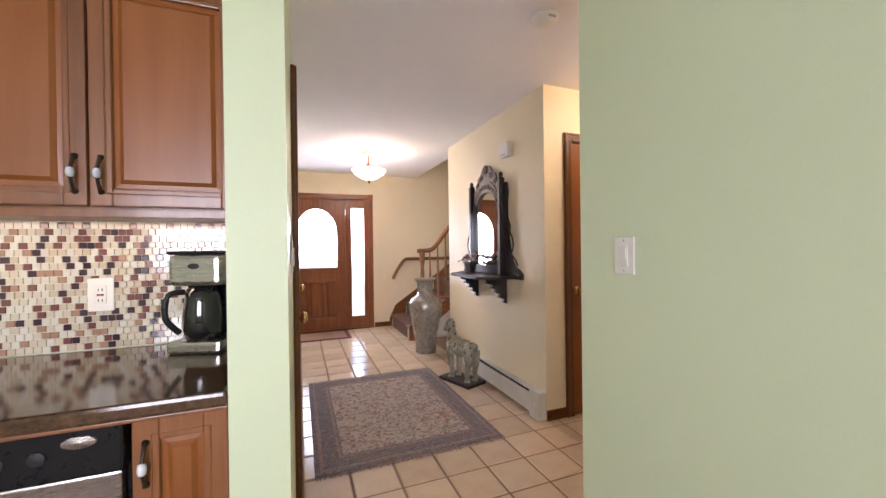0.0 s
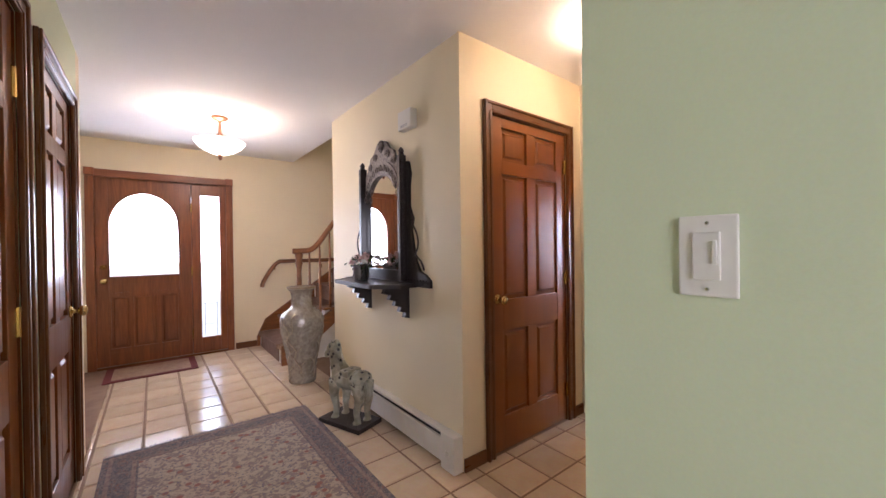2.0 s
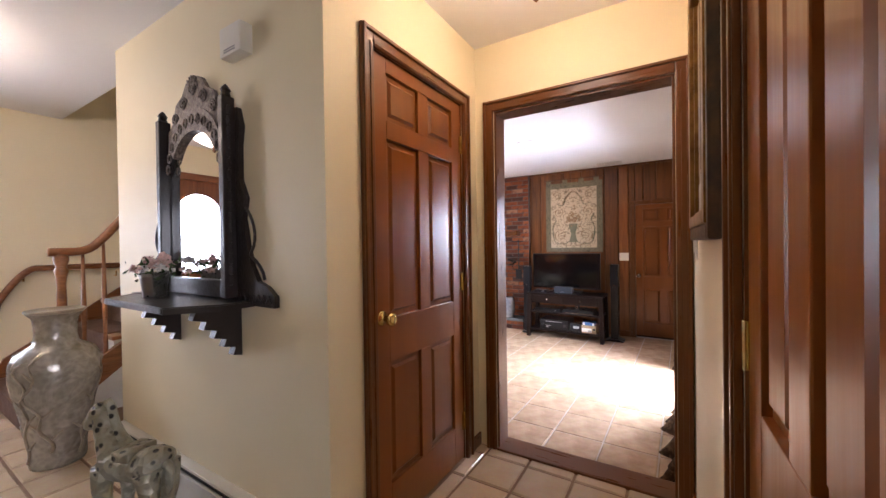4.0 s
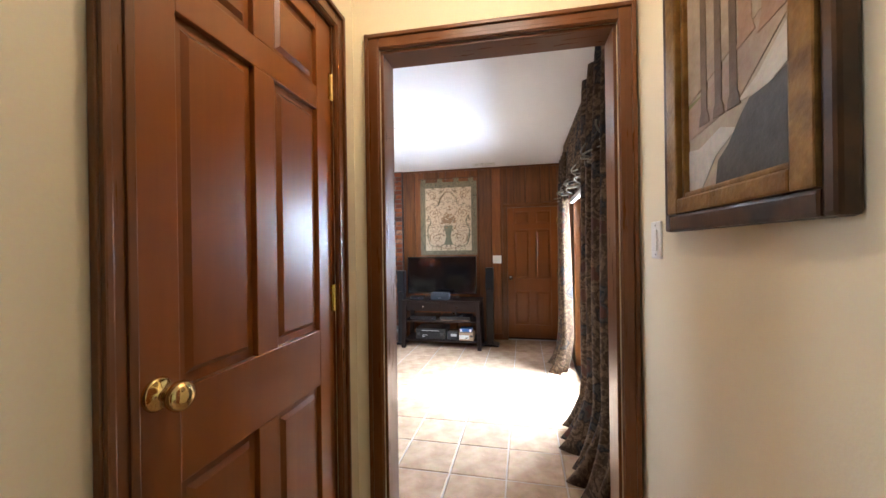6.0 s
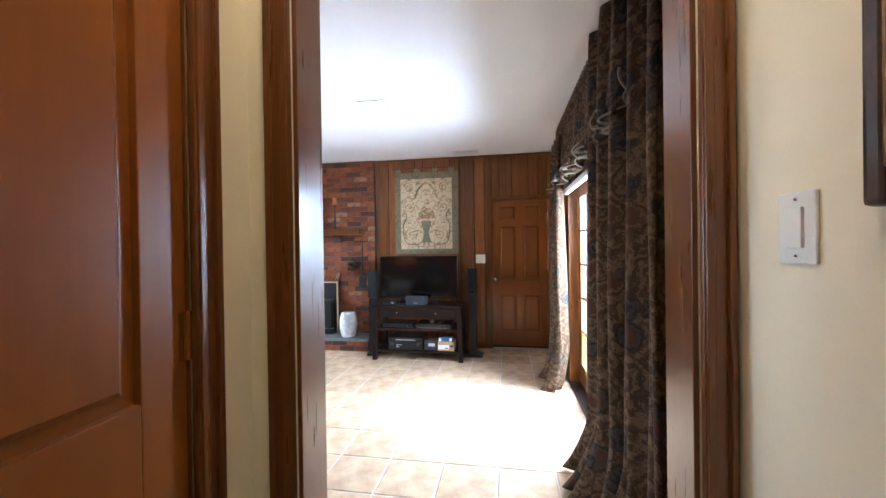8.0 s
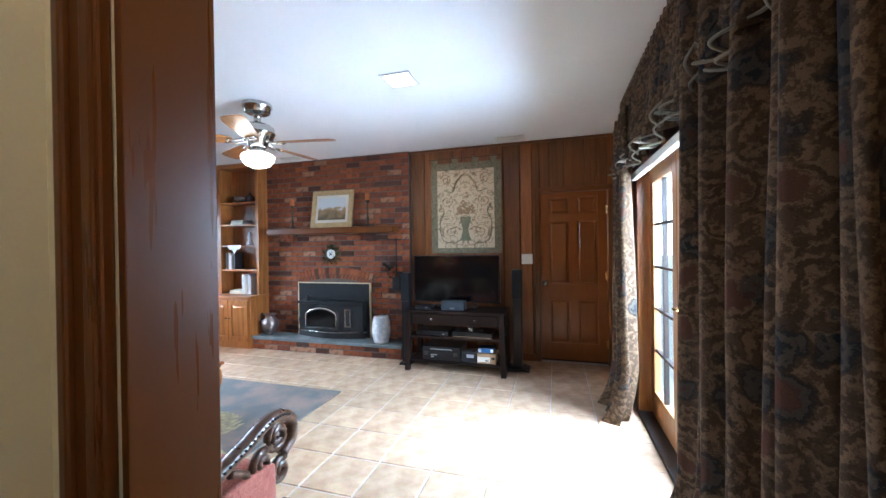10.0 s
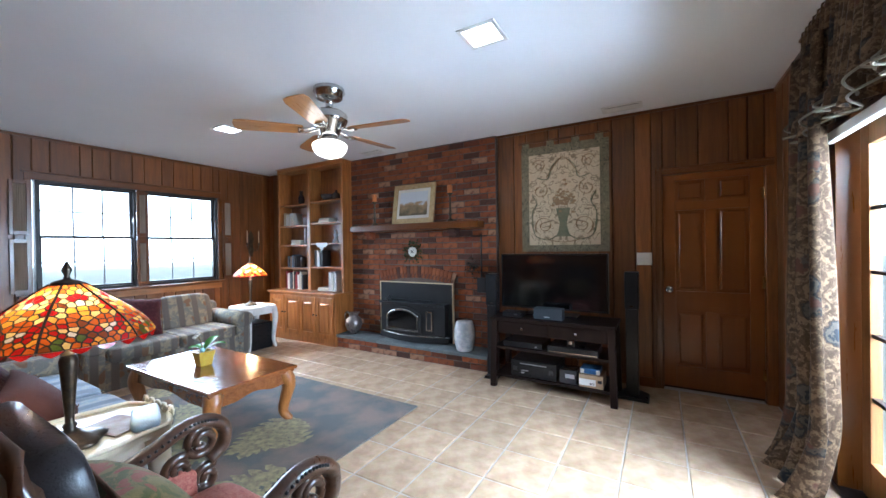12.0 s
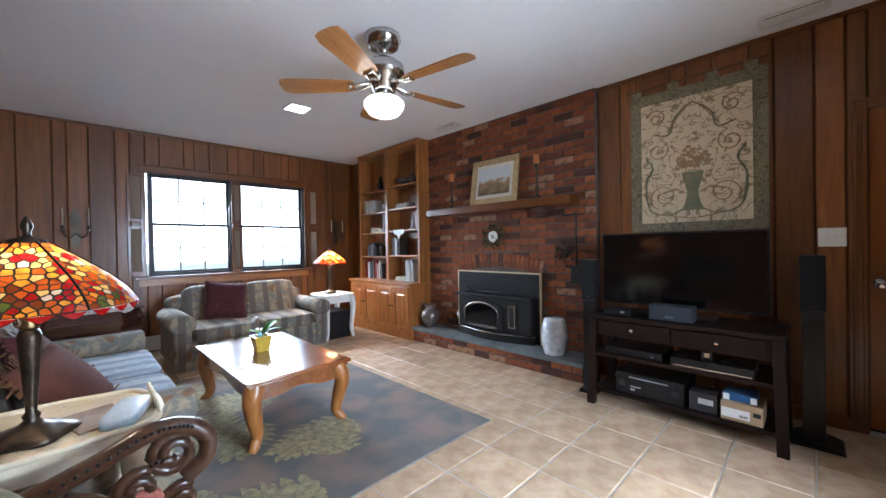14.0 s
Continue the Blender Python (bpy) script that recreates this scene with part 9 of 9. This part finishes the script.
COPPER = surface("antique_copper", (0.30, 0.15, 0.09), (0.20, 0.10, 0.06), rough=0.35, metal=0.9, scale=20)
BOWL = glowing("lit_alabaster", (1.0, 0.90, 0.72), 2.0)
pendant("pendant_lamp", pose(2.203, 5.356, CEIL), 0.20, 0.235, "lit alabaster bowl lamp hanging in the foyer")
pendant("ceiling_lamp", pose(3.62, 2.48, CEIL), 0.17, 0.10, "lit alabaster bowl lamp close to the passage ceiling")

# painting in the passage
pa = thing("framed_painting", SKEW @ pose(1.590, 0, 1.24, 0, 0, 180), "dark gilt framed painting of columns and drapery", "painting")
PW, PHH = 0.56, 0.95
part("frame", boxes((0, -0.035, 0, 0.030, -0.001, PHH), (PW - 0.030, -0.035, 0, PW, -0.001, PHH), (0.030, -0.035, 0, PW - 0.030, -0.001, 0.045), (0.030, -0.035, PHH - 0.045, PW - 0.030, -0.001, PHH), bevel=0.008), surface("dark_frame_wood", (0.022, 0.013, 0.010), (0.07, 0.032, 0.012), rough=0.35, scale=12, coat=0.3), pa)
part("inner_frame", boxes((0.0305, -0.040, 0.0455, 0.085, -0.002, PHH - 0.0455), (PW - 0.085, -0.040, 0.0455, PW - 0.0305, -0.002, PHH - 0.0455), (0.0852, -0.040, 0.0455, PW - 0.0852, -0.002, 0.085), (0.0852, -0.040, PHH - 0.085, PW - 0.0852, -0.002, PHH - 0.0455), (0.0852, -0.026, 0.0852, 0.0998, -0.002, PHH - 0.0852), (PW - 0.0998, -0.026, 0.0852, PW - 0.0852, -0.002, PHH - 0.0852), (0.0999, -0.026, 0.0852, PW - 0.0999, -0.002, 0.0999), bevel=0.005), surface("worn_gold_leaf", (0.30, 0.17, 0.05), (0.13, 0.065, 0.02), rough=0.35, metal=0.5, scale=18, bump=0.2), pa, "worn gilt inner frame")
PAVING = surface("painted_paving", (0.46, 0.42, 0.36), (0.30, 0.26, 0.22), rough=0.45, scale=16, grain=70, bump=0.1, mottled=0.5)
canvas = part("canvas", boxes((0.10, -0.012, 0.10, PW - 0.10, -0.004, PHH - 0.10)), PAVING, pa, "grey and brown painted canvas")


def brushed(name, pts, colour, shade, layer, label):
    bm = bmesh.new()
    slab(bm, [(x, 0.10 + 0.66 * (z - 0.10) if z < 0.8 else z) for x, z in pts], -0.0125 - 0.0004 * layer, -0.0118)
    part(name, bm, surface(name + "_paint", colour, shade, rough=0.4, scale=22, grain=80, bump=0.1, mottled=0.5), canvas, label)


brushed("lawn", [(0.10, 0.36), (0.19, 0.37), (0.20, 0.45), (0.10, 0.44)], (0.10, 0.13, 0.04), (0.16, 0.17, 0.06), 1, "painted green lawn")
brushed("steps", [(0.10, 0.30), (0.30, 0.34), (0.46, 0.52), (0.46, 0.62), (0.22, 0.46), (0.10, 0.42)], (0.40, 0.33, 0.27), (0.26, 0.20, 0.16), 2, "painted stone steps")
brushed("cloth_fold", [(0.10, 0.10), (0.16, 0.10), (0.22, 0.20), (0.30, 0.26), (0.24, 0.29), (0.15, 0.25), (0.10, 0.26)], (0.62, 0.62, 0.62), (0.40, 0.43, 0.47), 3, "painted white drapery")
brushed("white_fold", [(0.30, 0.34), (0.36, 0.38), (0.46, 0.50), (0.46, 0.38), (0.38, 0.33)], (0.64, 0.63, 0.60), (0.44, 0.44, 0.44), 3, "painted white drapery")
brushed("dark_rock", [(0.22, 0.10), (0.46, 0.10), (0.46, 0.37), (0.40, 0.34), (0.34, 0.33), (0.31, 0.29), (0.27, 0.22), (0.23, 0.18)], (0.035, 0.035, 0.035), (0.08, 0.08, 0.075), 4, "painted dark rock")
brushed("far_wall", [(0.10, 0.44), (0.46, 0.60), (0.46, 0.85), (0.10, 0.85)], (0.42, 0.36, 0.28), (0.24, 0.19, 0.14), 3, "painted pale wall")
for x, w in ((0.33, 0.030), (0.405, 0.038)):
    brushed("pale_column", [(x - w, 0.50), (x + w, 0.52), (x + 0.7 * w, 0.56), (x + 0.6 * w, 0.85), (x - 0.6 * w, 0.85), (x - 0.7 * w, 0.55)], (0.40, 0.28, 0.21), (0.22, 0.13, 0.09), 5, "painted pinkish column")
for x in (0.175, 0.235, 0.29):
    brushed("column", [(x - 0.022, 0.33), (x + 0.022, 0.33), (x + 0.019, 0.36), (x + 0.013, 0.38), (x + 0.011, 0.85), (x - 0.011, 0.85), (x - 0.013, 0.38), (x - 0.019, 0.36)], (0.07, 0.050, 0.036), (0.15, 0.10, 0.07), 6, "painted dark column")

# detectors
sd = thing("smoke_detector", pose(2.59, 2.40, CEIL - 0.0005), "round white smoke detector on the ceiling", "smoke detector")
bm = bmesh.new()
lathe(bm, [(0, -0.04), (0.04, -0.04), (0.055, -0.03), (0.058, -0.012), (0.065, -0.010), (0.066, 0.0), (0, 0.0)], 24)
part("body", bm, PLASTIC_WHITE, sd, smooth=True)
part("vent_ring", boxes((-0.02, -0.058, -0.028, 0.02, -0.05, -0.018)), GREY_PRINT, sd)
dc = thing("door_chime", pose(HX1, 3.55, 2.02, 0, 0, -90), "white plastic door chime box on the wall", "door chime")
bm = bmesh.new()
vs = box(bm, -0.075, -0.055, 0.0, 0.075, -0.001, 0.12, 0.006)
part("cover", bm, PLASTIC_WHITE, dc)
part("grille", boxes((-0.04, -0.0575, 0.012, 0.04, -0.0555, 0.016), (-0.04, -0.0575, 0.022, 0.04, -0.0555, 0.026)), GREY_PRINT, dc)

# stairs
STAIR_WOOD = timber("stair_wood", (0.16, 0.055, 0.016), (0.29, 0.11, 0.035), rough=0.3, coat=0.4, along="x")
CARPET = surface("brown_stair_carpet", (0.20, 0.12, 0.085), (0.14, 0.08, 0.055), rough=0.98, scale=12, grain=180, bump=0.6)
stairs = thing("staircase", pose(2.80, 5.70, 0.0), "wooden staircase with brown carpet, balusters and a handrail", "staircase")
RISE, RUN = 0.19, 0.235
for k in range(6):
    x0 = RUN * k
    if 2.80 + x0 + RUN > 4.18:
        break
    part("step", boxes((x0, 0.03, 0.0, x0 + RUN + 0.001, 1.06, RISE * (k + 1) - 0.03)), PAINT_WHITE, stairs)
    part("tread", boxes((x0 - 0.025, -0.025, RISE * (k + 1) - 0.029, x0 + RUN, 1.06, RISE * (k + 1)), bevel=0.006), STAIR_WOOD, stairs)
    part("carpet", boxes((x0 - 0.034, 0.14, RISE * (k + 1) - 0.045, x0 + RUN - 0.002, 0.98, RISE * (k + 1) + 0.010), (x0 - 0.012, 0.14, RISE * k + 0.01, x0 - 0.001, 0.98, RISE * (k + 1) - 0.046), bevel=0.004), CARPET, stairs, "brown stair carpet")
n_st = k
bm = bmesh.new()
slab(bm, [(-0.02, 0.0), (0.06, 0.0), (n_st * RUN, (n_st - 0.6) * RISE), (n_st * RUN, n_st * RISE + 0.0), (0.10, RISE + 0.06), (-0.02, RISE + 0.02)], -0.02, 0.029)
part("stringer", bm, STAIR_WOOD, stairs)
bm = bmesh.new()
slab(bm, [(-0.04, 0.0), (n_st * RUN, 0.0), (n_st * RUN, n_st * RISE + 0.14), (0.06, RISE + 0.15), (-0.04, 0.12)], 1.061, 1.085)
part("wall_stringer", bm, STAIR_WOOD, stairs)
bm = bmesh.new()
lathe(bm, [(0, 0), (0.042, 0.0), (0.042, 0.30), (0.030, 0.33), (0.040, 0.37), (0.034, 0.45), (0.024, 0.80), (0.030, 0.86), (0.040, 0.90), (0.028, 0.93), (0.042, 0.97), (0.042, 1.0), (0.030, 1.02), (0, 1.02)], 18, pose(0.185, 0.02, RISE))
part("newel_post", bm, STAIR_WOOD, stairs, smooth=True)
rail = curve_points([(0.12, 0.02, RISE + 1.035), (0.20, 0.02, RISE + 1.035), (0.32, 0.02, RISE + 1.05), (0.42, 0.02, RISE + 1.14), (0.62, 0.02, RISE + 1.40), (0.90, 0.02, RISE + 1.66), (1.3, 0.02, RISE + 2.0)], 6)
bm = bmesh.new()
tube(bm, rail, 0.030, 10)
part("handrail", bm, STAIR_WOOD, stairs, "dark polished handrail", True)


def rail_z(x):
    for p, q in zip(rail, rail[1:]):
        if p.x <= x <= q.x:
            return p.z + (q.z - p.z) * (x - p.x) / max(1e-5, q.x - p.x)
    return rail[-1].z


for j in range(9):
    x = 0.30 + j * RUN / 2
    if x > 1.25:
        break
    z0 = RISE * (int(x / RUN) + 1)
    hgt = rail_z(x) - 0.02 - z0
    bm = bmesh.new()
    lathe(bm, [(0, 0), (0.015, 0), (0.015, 0.12), (0.011, 0.14), (0.018, 0.17), (0.012, 0.22), (0.017, hgt * 0.45), (0.009, hgt), (0, hgt)], 10, pose(x, 0.02, z0))
    part("baluster", bm, STAIR_WOOD, stairs, smooth=True)
wr = thing("wall_handrail", pose(0, 0, 0), "wooden wall handrail beside the stairs", "handrail")
bm = bmesh.new()
tube(bm, curve_points([(2.82, YF - 0.06, 0.76), (2.84, YF - 0.06, 0.83), (2.93, YF - 0.06, 0.98), (3.02, YF - 0.06, 1.075), (3.12, YF - 0.06, 1.085), (3.5, YF - 0.06, 1.085), (4.1, YF - 0.06, 1.085)], 6), 0.026, 10)
part("rail", bm, STAIR_WOOD, wr, smooth=True)
for x in (2.98, 3.6):
    bm = bmesh.new()
    tube(bm, [(x, YF - 0.001, 0.98), (x, YF - 0.05, 0.98), (x, YF - 0.06, 1.03)], 0.007)
    part("bracket", bm, BRASS, wr)

# ---- floors, piece by piece ----


def tile_mesh(name, w, d, t, material, bevel=0.006):
    bm = bmesh.new()
    box(bm, -w / 2, -d / 2, -t, w / 2, d / 2, 0)
    top = [e for e in bm.edges if all(v.co.z > -1e-6 for v in e.verts)]
    bmesh.ops.bevel(bm, geom=top, offset=bevel, segments=1, affect="EDGES")
    me = bpy.data.meshes.new(name)
    bm.to_mesh(me)
    bm.free()
    me.materials.append(material)
    return me


def tiled(parent, x0, y0, x1, y1, pitch, gap, z, mesh_mat, turn=0.0, origin=(0, 0), thick=0.008):
    full = tile_mesh("tile", pitch - gap, pitch - gap, thick, mesh_mat)
    cut = {}
    nx0, nx1 = math.floor((x0 - origin[0]) / pitch), math.ceil((x1 - origin[0]) / pitch)
    ny0, ny1 = math.floor((y0 - origin[1]) / pitch), math.ceil((y1 - origin[1]) / pitch)
    for i in range(nx0, nx1):
        for j in range(ny0, ny1):
            a, b = max(origin[0] + i * pitch + gap / 2, x0), min(origin[0] + (i + 1) * pitch - gap / 2, x1)
            c, d = max(origin[1] + j * pitch + gap / 2, y0), min(origin[1] + (j + 1) * pitch - gap / 2, y1)
            if b - a < 0.02 or d - c < 0.02:
                continue
            key = (round(b - a, 3), round(d - c, 3))
            if abs(key[0] - pitch + gap) < 0.002 and abs(key[1] - pitch + gap) < 0.002:
                me = full
            else:
                me = cut.setdefault(key, None) or cut.update({key: tile_mesh("tile", key[0], key[1], thick, mesh_mat)}) or cut[key]
            tilt = 0.12
            shared("tile", me, parent, pose((a + b) / 2, (c + d) / 2, z, random.uniform(-tilt, tilt), random.uniform(-tilt, tilt), 0))


tiled(floor_hall, HX0, 1.9, HX1, YF, 0.25, 0.012, 0.0, HALL_TILE, origin=(1.40, 2.98))
tiled(floor_hall, HX1, YS, XD0, 3.06, 0.25, 0.012, 0.0, HALL_TILE, origin=(1.40, 2.98))
tiled(floor_room, XD1 - 0.05, RY0, RX1, RY1, 0.35, 0.008, LOW, ROOM_TILE, origin=(7.2, 3.735))

lay_bricks(chimney, BX + 0.010, BY0, BY1, LOW, CEIL, arch_zone, 290)

# mosaic backsplash
MOSAIC, mt, mp = nodes_of("glass_mosaic")
mi = mt.nodes.new("ShaderNodeObjectInfo")


def mosaic_colours(t, p, socket):
    cr = t.nodes.new("ShaderNodeValToRGB")
    cr.color_ramp.interpolation = "CONSTANT"
    stops = [(0.0, (0.56, 0.50, 0.38)), (0.26, (0.62, 0.60, 0.50)), (0.50, (0.34, 0.20, 0.13)), (0.60, (0.16, 0.06, 0.05)), (0.72, (0.045, 0.022, 0.03)), (0.86, (0.50, 0.42, 0.30))]
    while len(cr.color_ramp.elements) < len(stops):
        cr.color_ramp.elements.new(0.5)
    for e, (pos, col) in zip(cr.color_ramp.elements, stops):
        e.position, e.color = pos, rgba(col)
    t.links.new(socket, cr.inputs[0])
    t.links.new(cr.outputs[0], p.inputs["Base Color"])
    p.inputs["Roughness"].default_value = 0.12
    p.inputs["Coat Weight"].default_value = 0.6


mosaic_colours(mt, mp, mi.outputs["Random"])
MOSAIC_REST, mt2, mp2 = nodes_of("glass_mosaic_rest")
mosaic_colours(mt2, mp2, mt2.nodes.new("ShaderNodeNewGeometry").outputs["Random Per Island"])
splash = tagged(part("backsplash", boxes((-0.55, 2.5555, 0.909, 1.2245, 2.559, 1.379)), surface("white_mosaic_grout", (0.70, 0.66, 0.58), (0.62, 0.58, 0.50), rough=0.8, scale=8, grain=120, bump=0.1)), "pale grout bed of the mosaic backsplash", "backsplash", kind="structure")
MW, MH = 0.0232, 0.0245
cell = bmesh.new()
box(cell, -MW / 2 + 0.0012, -0.004, -MH / 2 + 0.0012, MW / 2 - 0.0012, 0.0, MH / 2 - 0.0012)
bmesh.ops.bevel(cell, geom=[e for e in cell.edges if all(v.co.y < -0.003 for v in e.verts)], offset=0.0012, segments=1, affect="EDGES")
cell_mesh = bpy.data.meshes.new("mosaic_tile")
cell.to_mesh(cell_mesh)
cell.free()
cell_mesh.materials.append(MOSAIC)
rest_bm = bmesh.new()
made = 0
for j in range(19):
    for i in range(62):
        x, z = 1.222 - MW / 2 - i * MW - (MW / 2 if j % 2 else 0), 0.9115 + MH / 2 + j * MH
        if x < -0.2 or z > 1.372:
            continue
        if made < 300 and x > 0.78:
            shared("mosaic_tile", cell_mesh, splash, pose(x, 2.5552, z))
            made += 1
        else:
            box(rest_bm, x - MW / 2 + 0.0012, 2.5512, z - MH / 2 + 0.0012, x + MW / 2 - 0.0012, 2.5552, z + MH / 2 - 0.0012)
tagged(part("mosaic_rest", rest_bm, MOSAIC_REST, splash), kind="stuff")
